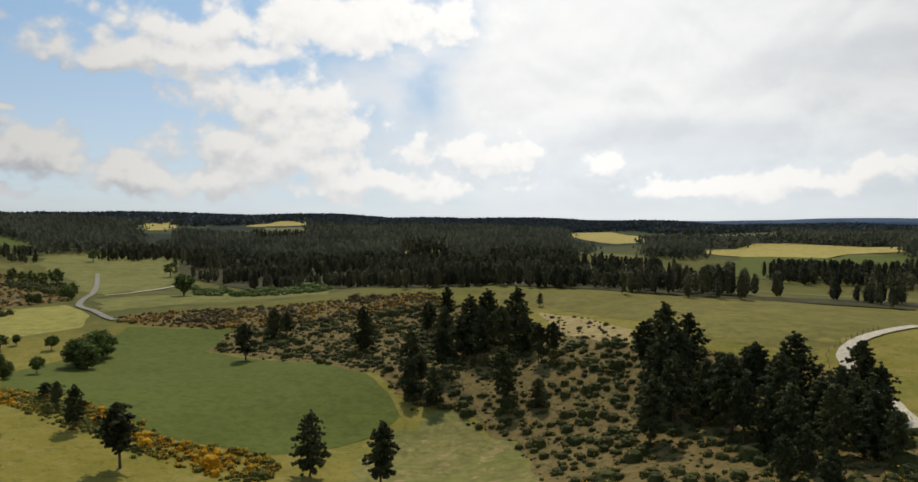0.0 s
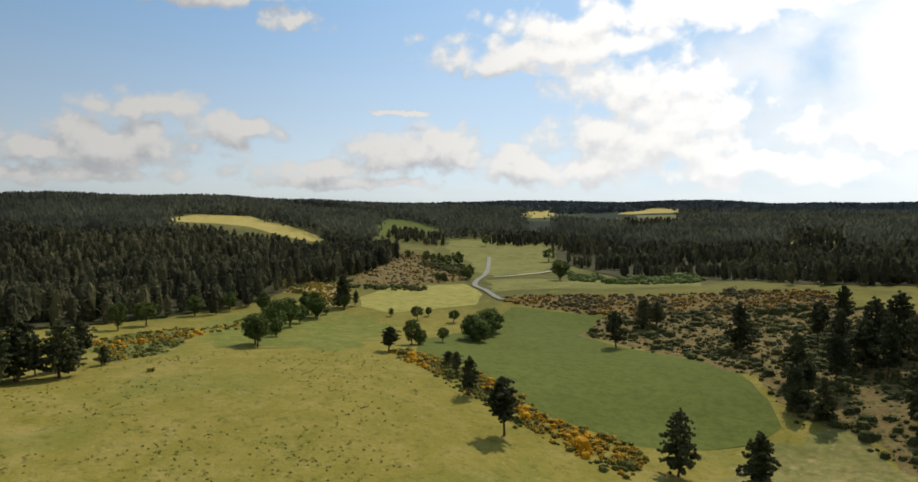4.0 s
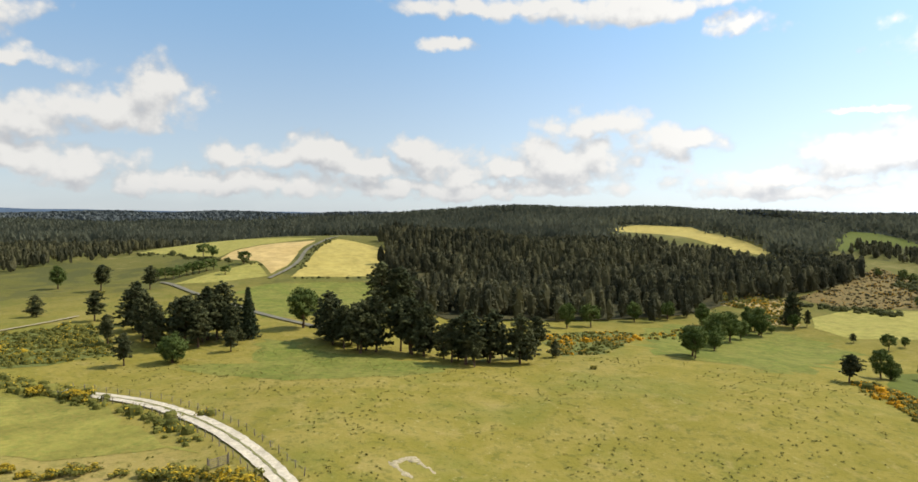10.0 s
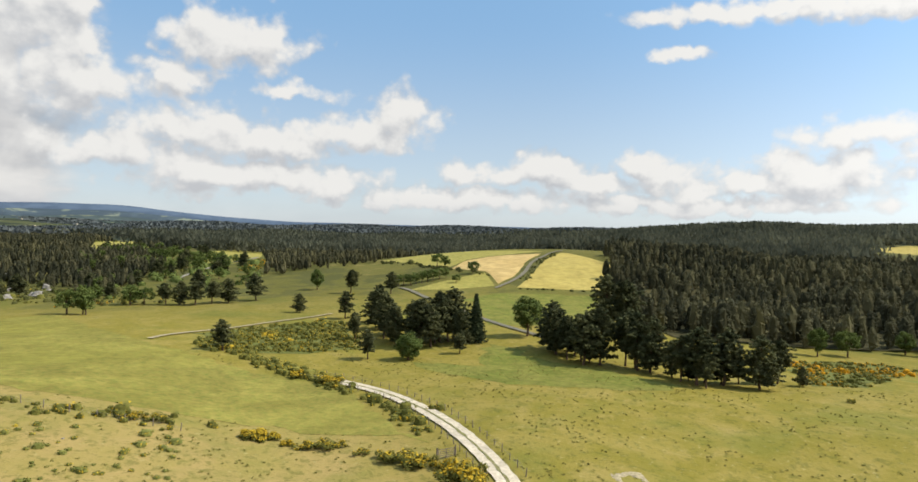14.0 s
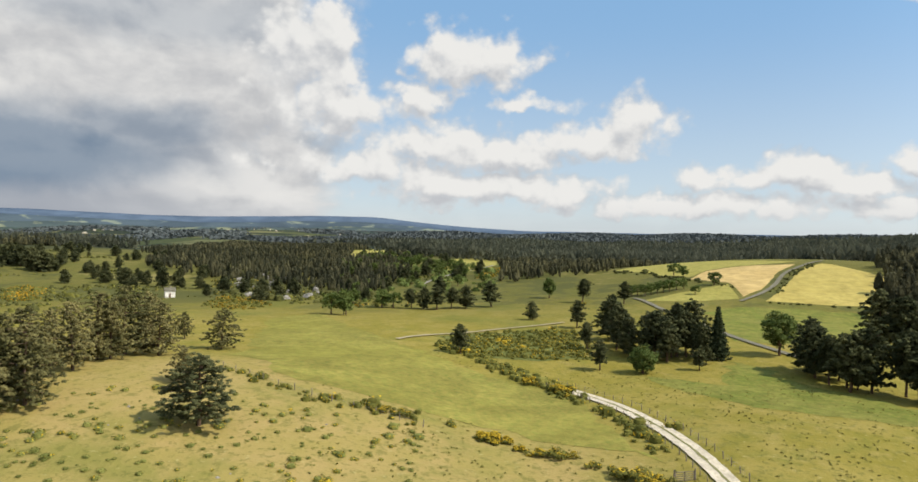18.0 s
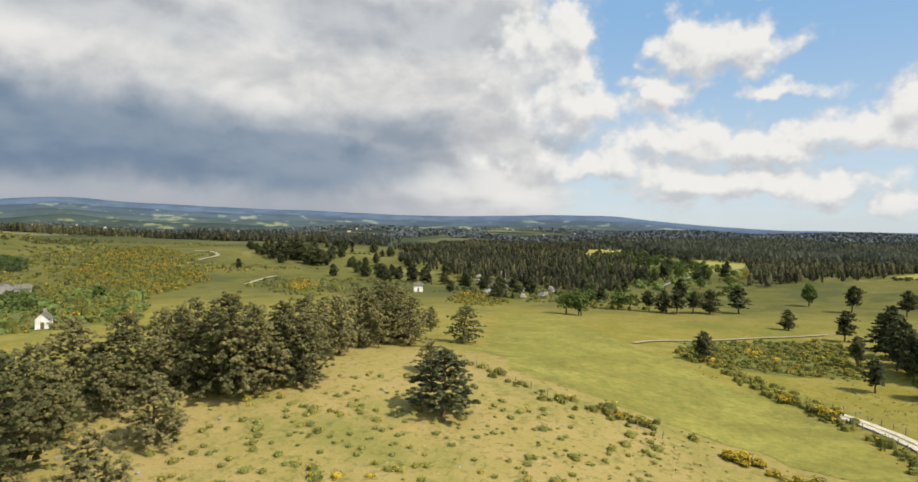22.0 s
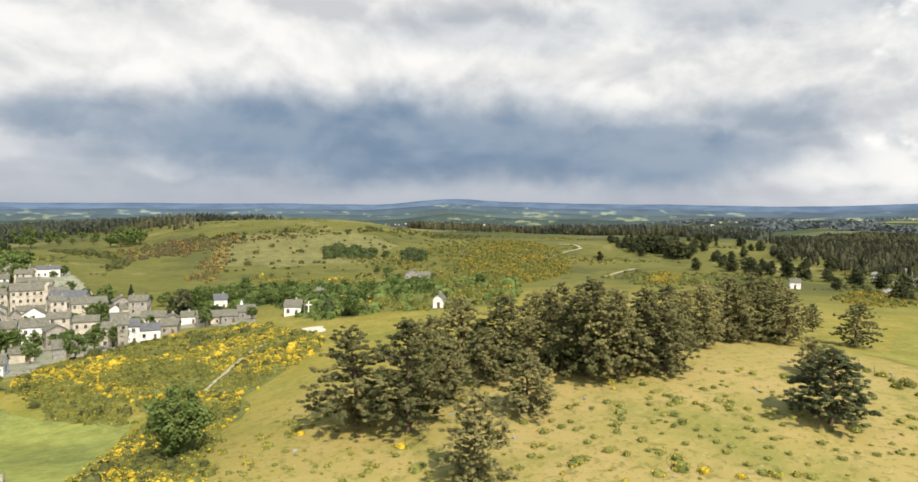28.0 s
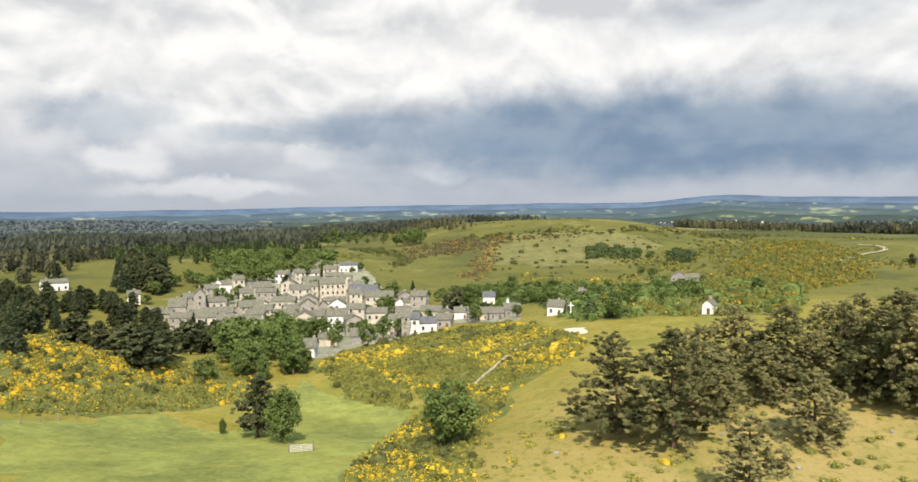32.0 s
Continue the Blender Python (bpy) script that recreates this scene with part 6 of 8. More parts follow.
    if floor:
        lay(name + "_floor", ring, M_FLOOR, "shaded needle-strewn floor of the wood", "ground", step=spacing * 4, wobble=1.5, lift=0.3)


wood("pine_wood", WOOD_MAIN, "dense dark pine wood covering the hill", 6.4, 14.5, 66, M_WOODS, 41, size=0.66)
wood("south_wood", WOOD_SOUTH, "dense dark conifer wood across the valley", 7.8, 13.5, 48, M_WOODS, 42, size=0.8, gaps=-0.42)
wood("copse", COPSE_A, "dark copse among far fields", 7, 15, 50, M_WOODS, 43, floor=False, size=0.9)
wood("copse", COPSE_B, "dark copse among far fields", 7, 15, 50, M_WOODS, 44, floor=False, size=0.9)
wood("hill_wood", WOOD_HILL, "dark wood above the heathy bank", 6.5, 14, 60, M_WOODS, 45, floor=False)
wood("copse", COPSE_C, "dark trees on the valley side", 6.5, 12, 60, M_WOODS, 46, floor=False)
wood("copse", COPSE_D, "dark trees across the valley head", 6.5, 12, 60, M_WOODS, 47, floor=False)
wood("west_wood", WOOD_WEST, "long dark wood behind the golden fields", 6.6, 10, 34, M_WOODS, 48, size=0.75, floor=False, gaps=-0.55)
wood("east_forest", EAST_FOREST, "dark forest on the far valley side", 10, 14, 44, M_WOODS, 59, floor=False, size=1.1)
wood("mixed_forest", MIXED_FOREST, "mixed woodland beyond the village", 10, 13, 50, M_LEAFWOOD, 60, 0.3, floor=False, size=1.1)
wood("rocky_wood", WOOD_ROCKS, "conifer wood above grey rocks", 6.2, 10.5, 40, M_WOODS, 49, size=0.75, floor=False, gaps=-0.5)
wood("copse", COPSE_E, "dark wood beyond the village hill", 12, 12, 20, M_WOODS, 64, floor=False, size=1.0)
BAND = [(-math.sin(radians(a)) * d, math.cos(radians(a)) * d) for a, d in ((137, 950), (144, 980), (152, 1000), (160, 1080), (160, 1250), (150, 1350), (137, 1300))]
wood("dark_forest", BAND, "dark forest beyond the hill crest", 9, 13, 36, M_WOODS, 65, floor=False, size=1.2)


def grove(name, models, ring, count, low, high, label, seed, wide=1.1, leaf=None):
    """Trees inside an outline, too many to tell apart, joined into one mesh of leaves and one of trunks."""
    rng = np.random.default_rng(seed)
    e = np.array(ring)
    p = rng.uniform(e.min(0), e.max(0), (count * 12, 2))
    p = p[inside(p, ring)][:count]
    vs, slots, n = [], [], 0
    for x, y in p:
        s = rng.uniform(low, high) / 10
        w, a = s * wide * rng.uniform(0.85, 1.15), rng.uniform(0, 6.28)
        ca, sa, z = math.cos(a) * w, math.sin(a) * w, gz(x, y)
        for o in models[rng.integers(len(models))].children:
            me = o.data
            me.calc_loop_triangles()
            co = np.zeros(len(me.vertices) * 3, np.float32)
            me.vertices.foreach_get("co", co)
            tri = np.zeros(len(me.loop_triangles) * 3, np.int32)
            me.loop_triangles.foreach_get("vertices", tri)
            q = co.reshape(-1, 3)[tri]
            vs.append(np.stack([x + q[:, 0] * ca - q[:, 1] * sa, y + q[:, 0] * sa + q[:, 1] * ca, z + q[:, 2] * s], -1))
            slots.append(np.full(len(tri) // 3, 1 if me.materials[0] == M_BARK else 0))
    v = np.vstack(vs)
    ob = new(name, raw_mesh(name, v, np.arange(len(v)).reshape(-1, 3), [leaf or M_PINE_SHADED, M_BARK], np.concatenate(slots)))
    return tagged(ob, label, "trees", kind="stuff")


def stand(models, ring, count, low, high, label, group, seed, wide=1.1):
    """Single trees set at random inside an outline."""
    rng = np.random.default_rng(seed)
    e = np.array(ring)
    p = rng.uniform(e.min(0), e.max(0), (count * 12, 2))
    p = p[inside(p, ring)][:count]
    plant(models, [(x, y, rng.uniform(low, high)) for x, y in p], label, group, wide)


grove("village_trees", ROUNDS_FAR, WOOD_VILLAGE_B, 95, 8, 14, "leafy green trees behind the village roofs", 52, 1.2, M_LEAF)
stand(ROUNDS_FAR + LOW_ROUNDS[:1], WOOD_VALLEY, 60, 7, 13, "leafy green tree in the stream hollow", "trees in the stream hollow", 53, 1.15)
grove("heath_pines", PINES_FAR, HEATH_PINES, 95, 5, 11, "dark pines on the rocky heath", 56, 1.15)
stand(ROUNDS_FAR, HEDGE_HILL, 34, 3.5, 7.5, "leafy green tree at the foot of the hill", "trees at the hill foot", 57, 1.3)
stand(ROUNDS_FAR, GARDENS, 30, 4, 8, "leafy garden tree beside the houses", "garden trees", 58, 1.2)
grove("slope_pines", PINES_FAR, WOOD_EAST, 85, 6, 11, "dark pines behind the broom slope", 54, 0.95)
stand([SPRUCE, *PINES_FAR], WOOD_VILLAGE, 34, 12, 18, "tall dark conifer beside the village", "conifers beside the village", 55, 0.95)


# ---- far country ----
# haze put into the leaf colour: paler, and bluer in the farther woods
M_FARWOODS = leafy("hazy_far_woodland", (0.066, 0.072, 0.050), (0.140, 0.145, 0.095), thin=0.4, patch=0.012, speck=0.25, broad=0.8)
M_DISTANTWOODS = leafy("hazy_distant_woodland", (0.082, 0.096, 0.098), (0.150, 0.165, 0.155), thin=0.0, patch=0.004, speck=0.2)


def far_woods(name, near, far, label, seed, size, leaf):
    """Woods of the distance in loose stands, with clearings where the fields lie."""
    rng = np.random.default_rng(seed)
    d = np.exp(rng.uniform(math.log(near), math.log(far), 60000))
    az = rng.uniform(-48, 222, len(d))
    x, y = -np.sin(np.radians(az)) * d, np.cos(np.radians(az)) * d
    begin = np.interp(az, (-40, 12, 25, 38, 50, 75, 100, 125, 140, 160, 186, 196, 212), (760, 760, 880, 700, 660, 640, 800, 850, 1000, 1000, 1000, 700, 620))
    s = np.sin(x / 310 + 1.7 * np.sin(y / 430)) * np.sin(y / 370 + 1.3 * np.sin(x / 290)) + 0.5 * np.sin(x / 120 + 1.1 * np.sin(y / 150)) * np.sin(y / 140)
    bar = np.interp(az, (-40, 95, 125, 175, 190, 212), (-0.75, -0.45, 0.0, 0.10, -0.15, -0.2))
    bar = bar + np.where(az > 110, np.interp(d, (600, 1500, 4000), (0.0, 0.05, 0.15)), 0.0)
    keep = (d > begin) & ((s > bar) | (np.hypot(x + 1180, y - 550) < 420))
    p = np.stack([x, y], -1)[keep]
    for ring in (GOLD_HILL, VALLEY_GREEN, CROP_A, CROP_B, CROP_C, FAR_FIELD_A, FAR_FIELD_B, FAR_GREEN, FAR_FIELD_C, FAR_FIELD_D, FAR_FIELD_E):
        for k in (1.0, 1.07, 1.15, 1.25, 1.36, 1.5):
            p = p[~inside(p * k, ring)]
    dd = np.hypot(p[:, 0], p[:, 1])
    n = 7
    t = np.repeat(np.arange(len(p)), n)
    w = np.clip(dd * 0.007, 5.0, 26.0)
    c = np.c_[p[t] + rng.normal(0, 1, (len(t), 2)) * w[t][:, None], np.zeros(len(t))]
    c[:, 2] = ground_z(c[:, 0], c[:, 1]) + rng.uniform(0.15, 1.0, len(t)) * 15
    k = size * np.clip(dd[t] / 1000.0, 0.8, 3.5)
    v = []
    a = rng.uniform(0, 6.283, len(t))
    out = np.stack([np.cos(a), np.sin(a), np.zeros(len(t))], -1)
    lean = np.stack([-np.sin(a) * 0.4, np.cos(a) * 0.4, np.ones(len(t))], -1)
    tall = rng.uniform(2.0, 4.5, len(t))[:, None]
    v = np.stack([c - out * k[:, None] - lean * tall * 0.6, c + out * k[:, None] - lean * tall * 0.6, c + lean * tall], 1).reshape(-1, 3)
    tagged(new(name, raw_mesh(name, v, np.arange(len(v)).reshape(-1, 3), leaf)), label, "woodland", kind="stuff")


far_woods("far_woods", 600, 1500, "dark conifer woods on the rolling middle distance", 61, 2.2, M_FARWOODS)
far_woods("distant_woods", 1400, 4500, "woods scattered to the skyline, tinted pale blue for haze", 62, 3.4, M_DISTANTWOODS)


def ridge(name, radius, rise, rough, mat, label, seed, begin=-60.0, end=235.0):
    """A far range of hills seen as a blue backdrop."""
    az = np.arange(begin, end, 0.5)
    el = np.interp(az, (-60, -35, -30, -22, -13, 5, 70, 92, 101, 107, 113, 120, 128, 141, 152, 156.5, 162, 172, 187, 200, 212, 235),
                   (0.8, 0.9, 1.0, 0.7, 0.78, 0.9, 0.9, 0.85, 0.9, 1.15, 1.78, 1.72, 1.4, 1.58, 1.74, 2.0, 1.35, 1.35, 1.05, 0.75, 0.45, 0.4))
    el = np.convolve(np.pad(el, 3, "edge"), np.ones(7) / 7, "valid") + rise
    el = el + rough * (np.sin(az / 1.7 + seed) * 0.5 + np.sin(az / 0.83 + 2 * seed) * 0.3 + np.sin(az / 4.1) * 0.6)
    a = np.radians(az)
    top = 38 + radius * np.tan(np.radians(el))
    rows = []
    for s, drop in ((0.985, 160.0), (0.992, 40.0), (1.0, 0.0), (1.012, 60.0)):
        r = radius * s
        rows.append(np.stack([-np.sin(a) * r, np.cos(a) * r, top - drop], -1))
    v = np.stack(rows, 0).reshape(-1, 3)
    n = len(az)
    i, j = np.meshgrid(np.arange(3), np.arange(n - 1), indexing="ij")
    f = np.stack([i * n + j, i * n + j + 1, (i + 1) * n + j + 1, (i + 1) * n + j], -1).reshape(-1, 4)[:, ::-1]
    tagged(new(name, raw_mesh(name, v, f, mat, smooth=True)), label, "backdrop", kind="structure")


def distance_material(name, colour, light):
    """Backdrop of the far distance: air haze put into blue base colour and faint emission."""
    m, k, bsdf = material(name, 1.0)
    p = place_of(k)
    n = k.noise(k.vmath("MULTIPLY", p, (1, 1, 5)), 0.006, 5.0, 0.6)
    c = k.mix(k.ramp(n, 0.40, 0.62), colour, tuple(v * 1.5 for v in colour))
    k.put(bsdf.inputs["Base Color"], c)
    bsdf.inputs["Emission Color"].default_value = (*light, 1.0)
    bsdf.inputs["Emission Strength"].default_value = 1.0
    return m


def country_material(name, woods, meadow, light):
    """Backdrop of woods and small fields, with air haze put into pale colours and emission."""
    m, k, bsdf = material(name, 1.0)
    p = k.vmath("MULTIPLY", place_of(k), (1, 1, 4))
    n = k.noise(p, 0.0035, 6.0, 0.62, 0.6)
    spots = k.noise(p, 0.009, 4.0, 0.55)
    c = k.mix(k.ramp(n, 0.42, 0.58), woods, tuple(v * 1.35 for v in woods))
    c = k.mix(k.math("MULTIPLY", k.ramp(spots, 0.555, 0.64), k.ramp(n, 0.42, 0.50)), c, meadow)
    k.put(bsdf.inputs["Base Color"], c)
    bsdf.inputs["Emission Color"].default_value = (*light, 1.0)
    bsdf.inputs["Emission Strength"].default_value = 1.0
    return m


# blue tint and emission grow from range to range in place of haze
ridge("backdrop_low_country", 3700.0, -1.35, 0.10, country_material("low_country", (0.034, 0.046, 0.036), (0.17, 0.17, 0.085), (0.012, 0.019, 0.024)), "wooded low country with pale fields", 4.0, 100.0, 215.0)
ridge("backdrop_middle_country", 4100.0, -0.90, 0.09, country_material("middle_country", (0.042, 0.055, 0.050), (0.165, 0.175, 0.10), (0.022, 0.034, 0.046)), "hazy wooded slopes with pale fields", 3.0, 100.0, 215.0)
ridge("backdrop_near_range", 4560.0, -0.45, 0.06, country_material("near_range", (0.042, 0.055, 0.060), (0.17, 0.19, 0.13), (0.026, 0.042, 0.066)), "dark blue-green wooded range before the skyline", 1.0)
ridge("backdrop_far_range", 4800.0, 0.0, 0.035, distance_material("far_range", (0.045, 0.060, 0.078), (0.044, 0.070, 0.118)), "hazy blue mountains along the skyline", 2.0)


# ---- scrub ----
def scrub(name, ring, label, gap, size, bloom, seed, green=None, floor=None, n=52, category="shrubs", flat=0.62, leaf=0.17, bloom_mat=None, swathe=False):
    """Low bushes, too many to count; bloom is the share of yellow blossom."""
    rng = np.random.default_rng(seed)
    e = np.array(ring)
    lo, hi = e.min(0), e.max(0)
    p = rng.uniform(lo, hi, (max(3, int((hi[0] - lo[0]) * (hi[1] - lo[1]) / gap ** 2)), 2))
    p = p[inside(p + rng.normal(0, 1.0, p.shape), ring)]
    path = np.array(BROOM_PATH, float)
    path = np.vstack([path[i] + (path[i + 1] - path[i]) * s for i in range(len(path) - 1) for s in np.linspace(0, 1, 12)])
    p = p[np.hypot(p[:, None, 0] - path[:, 0], p[:, None, 1] - path[:, 1]).min(1) > 1.1]
    drift = np.sin(p[:, 0] / 7 + 1.9 * np.sin(p[:, 1] / 11)) * np.sin(p[:, 1] / 8 + 1.4 * np.sin(p[:, 0] / 13))
    r = size * rng.lognormal(0, 0.35, len(p)) * (1 + 0.25 * drift)
    c = np.c_[p, ground_z(p[:, 0], p[:, 1]) + 0.35 * r]
    n = max(12, int(n * 0.75))
    v, f = tufts(c, r, n, 1.0, rng, flat, 0.8)
    quad = v.reshape(-1, 3, 3)
    cen = quad.mean(1, keepdims=True)
    quad = cen + (quad - cen) * (np.repeat(r, n) ** 0.6 * leaf)[:, None, None]
    share = np.clip(bloom * (1 + 1.5 * drift + rng.normal(0, 0.35, len(p))), 0, 0.85)
    if swathe:
        wide = np.sin(p[:, 0] / 9 + 1.7 * np.sin(p[:, 1] / 13)) * np.sin(p[:, 1] / 11 + 1.5 * np.sin(p[:, 0] / 15)) + rng.normal(0, 0.16, len(p))
        share = np.where(wide > 0.0, bloom * 1.7, bloom * 0.22)
    high = 0.6 * (cen[:, 0, 2] - np.repeat(c[:, 2], n)) / np.repeat(r, n)
    slot = (rng.uniform(0, 1, len(quad)) < np.repeat(share, n) * np.clip(0.7 + high, 0.2, 1.3)).astype(int)
    dome, tone = domes(c, r, flat, rng), ((share > 0.5) & (size < 0.9) & (rng.uniform(0, 1, len(p)) < 0.26)).astype(int)
    verts = np.vstack([quad.reshape(-1, 3), dome.reshape(-1, 3)])
    slots = np.concatenate([slot, np.repeat(tone, dome.shape[1])])
    tagged(new(name, raw_mesh(name, verts, np.arange(len(verts)).reshape(-1, 3), [green or M_BROOM, bloom_mat or M_BLOOM], slots)), label, category, kind="stuff")
    if floor:
        lay(name + "_ground", ring, floor, "rough heathy ground under low scrub", "ground", step=5.0, wobble=1.2, lift=0.05)


M_SCRUBLAND = mixed("scrubland", (0.125, 0.135, 0.036), (0.155, 0.155, 0.046), (0.100, 0.110, 0.032), 7.0, 0.7)
M_DARKSCRUB = leafy("juniper_scrub", (0.046, 0.052, 0.017), (0.142, 0.138, 0.043), speck=0.4)
M_TUSSOCK = leafy("green_tussock", (0.092, 0.104, 0.026), (0.225, 0.225, 0.060))
M_HEATHER = leafy("old_heather", (0.062, 0.054, 0.026), (0.150, 0.122, 0.052))
scrub("heath_bank_scrub", HEATH_BANK, "dark heather and flowering broom on the bank", 2.2, 1.0, 0.46, 71, M_HEATHER, M_HEATH, 60, leaf=0.17, bloom_mat=M_ORANGE, swathe=True)
scrub("slope_scrub", HEATH_SLOPE, "dark low scrub on the tan slope under pines", 3.1, 1.35, 0.07, 72, M_DARKSCRUB, M_HEATH, 84, leaf=0.12, flat=0.5, bloom_mat=M_ORANGE, swathe=True)
scrub("slope_heather", HEATH_SLOPE, "brown heather tufts on the slope", 2.4, 0.5, 0.0, 73, M_DARKSCRUB, n=34, flat=0.5, leaf=0.14)
scrub("broom_bank", BROOM_BANK, "orange-yellow flowering broom along the field edge", 1.15, 0.75, 0.80, 74, M_BROOM, bloom_mat=M_ORANGE)
scrub("broom_bank_end", BROOM_BANK_END, "orange-yellow flowering broom along the pasture edge", 1.2, 0.7, 0.80, 75, M_BROOM, bloom_mat=M_ORANGE)
scrub("broom_patch", BROOM_PATCH, "golden broom below the pine row", 1.7, 0.75, 0.46, 76, M_BROOM, M_SCRUBLAND, bloom_mat=M_ORANGE)
scrub("broom_patch_far", BROOM_PATCH_B, "golden broom in the meadow", 2.3, 0.8, 0.45, 77, bloom_mat=M_ORANGE)
scrub("track_heath", HEATH_TRACK, "green and yellow broom beside the track", 1.6, 0.8, 0.22, 78, M_BROOM, M_SCRUBLAND)
scrub("track_hedge", HEDGE_TRACK, "flowering broom hedge along the track", 1.6, 1.15, 0.20, 79)
scrub("track_hedge_low", HEDGE_TRACK_B, "broom hedge beside the track fence", 1.7, 1.05, 0.22, 80)
scrub("track_hedge_far", HEDGE_TRACK_C, "broom on the far side of the track", 2.2, 0.9, 0.22, 81)
scrub("broom_hill_scrub", BROOM_HILL, "bright yellow broom covering the hill above the village", 0.98, 0.62, 0.58, 82, M_BROOM, M_SCRUBLAND, 34, swathe=True, leaf=0.18)
scrub("broom_hill_low", BROOM_HILL_B, "yellow and green broom in the hollow", 0.95, 0.62, 0.58, 83, M_BROOM, M_SCRUBLAND, 36, swathe=True, leaf=0.18)
scrub("broom_east", BROOM_EAST, "golden broom covering the slope before the pines", 1.0, 0.64, 0.60, 84, M_BROOM, M_SCRUBLAND, 34, swathe=True, leaf=0.18, bloom_mat=M_GOLDBLOOM)
scrub("broom_hill_bushes", BROOM_HILL, "dark green bushes among the broom", 6.0, 1.25, 0.0, 143, M_DARKSCRUB, n=90)
scrub("broom_low_bushes", BROOM_HILL_B, "dark green bushes among the broom", 5.5, 1.25, 0.0, 144, M_DARKSCRUB, n=90)
scrub("broom_hollow_scrub", BROOM_FILL, "green and golden broom spread over the slope", 1.15, 0.66, 0.42, 171, M_BROOM, M_SCRUBLAND, 34, swathe=True, leaf=0.18)
scrub("broom_valley_edge", [(46.2, -153.5), (52.8, -167.9), (66.6, -177.9), (62.0, -186.0), (47.0, -176.0), (36.0, -160.0)], "golden broom above the stream trees", 1.3, 0.66, 0.5, 182, M_BROOM, M_SCRUBLAND, 34, swathe=True, leaf=0.18)
scrub("broom_edge", BROOM_EDGE, "orange broom on the tan bank at the wood's edge", 2.2, 1.0, 0.6, 172, M_BROOM, M_DRYSLOPE, bloom_mat=M_ORANGE)
scrub("hedge_band", HEDGE_BAND, "dense green hedges and gardens below the hill", 4.2, 1.9, 0.02, 173, M_LEAF, M_SCRUBLAND, n=60, leaf=0.28)
scrub("hedge_band_dark", HEDGE_BAND, "dark green bushes in the hedges", 6.5, 2.1, 0.0, 174, M_LEAFWOOD, n=60, leaf=0.28)
scrub("hill_foot_scrub", HILL_FOOT, "mixed green and orange scrub behind the grove", 4.6, 1.5, 0.16, 175, M_BROOM, M_SCRUBLAND, n=44, leaf=0.24, bloom_mat=M_ORANGE, swathe=True)
scrub("hill_foot_bushes", HILL_FOOT, "dark leafy bushes behind the grove", 9.0, 2.2, 0.0, 176, M_LEAF, n=60, leaf=0.28)
scrub("hill_belt", HILL_BELT, "orange and brown scrub belt running up the hill", 4.6, 1.5, 0.30, 177, M_HEATHER, n=40, leaf=0.26, bloom_mat=M_ORANGE)
scrub("hill_belt_low", HILL_BELT_B, "patchy scrub along the foot of the pasture", 6.0, 1.5, 0.18, 178, M_BROOM, n=40, leaf=0.26, bloom_mat=M_ORANGE, swathe=True)
scrub("hill_top_heath", HILL_TOPS, "dark heath along the hill crest", 5.0, 1.6, 0.10, 179, M_HEATHER, n=36, leaf=0.3, bloom_mat=M_ORANGE)
scrub("orange_heath", ORANGE_HEATH, "orange broom and green bushes on the rough hill", 8.5, 1.6, 0.22, 180, M_BROOM, n=40, leaf=0.3, bloom_mat=M_ORANGE, swathe=True)
scrub("broom_east_bushes", BROOM_EAST, "dark green bushes on the broom slope", 5.5, 1.2, 0.0, 145, M_DARKSCRUB, n=90)
scrub("far_heath", FAR_HEATH, "orange broom and bushes on the far heath", 4.2, 1.6, 0.40, 85, bloom_mat=M_ORANGE, swathe=True)
scrub("hill_hedge", HEDGE_HILL, "leafy green bushes at the foot of the hill", 4.5, 2.2, 0.0, 86, M_LEAF, n=70, leaf=0.30)
scrub("west_heath", HEATH_HILL, "brown heath with orange broom on the mound", 4.0, 0.9, 0.42, 87, M_HEATHER, M_HEATH, n=40, bloom_mat=M_ORANGE)
scrub("pasture_tussocks", DRY_PASTURE, "low green tussocks and broom on dry pasture", 3.3, 0.62, 0.26, 88, M_TUSSOCK, n=90, flat=0.26, leaf=0.12)
scrub("pasture_broom", DRY_PASTURE, "low yellow flowering broom on dry pasture", 8.5, 0.55, 0.75, 181, M_TUSSOCK, n=80, flat=0.35, leaf=0.13)
scrub("valley_scrub", VALLEY_SCRUB, "dark bushes on the heathy valley side", 4.0, 1.9, 0.05, 141, M_DARKSCRUB, n=50, leaf=0.26)
scrub("crest_scrub", CREST_SCRUB, "dark fringe of bushes on the hill crest", 8.0, 2.2, 0.05, 142, M_DARKSCRUB, n=40, leaf=0.4)
scrub("rock_scrub", ROCKY_SLOPE, "bushes among grey rocks", 5.0, 1.8, 0.10, 89, M_DARKSCRUB)
scrub("valley_hedge", HEDGE_VALLEY, "leafy hedge along the wood's edge", 4.0, 2.0, 0.0, 90, M_LEAF, n=70, leaf=0.30)
scrub("thicket", HILL_THICKET, "round green thicket on the grassy hill", 4.2, 3.4, 0.0, 91, M_LEAFWOOD, n=70, leaf=0.30)
scrub("thicket", HILL_THICKET_B, "green thicket on the grassy hill", 4.2, 3.0, 0.0, 92, M_LEAFWOOD, n=70, leaf=0.30)


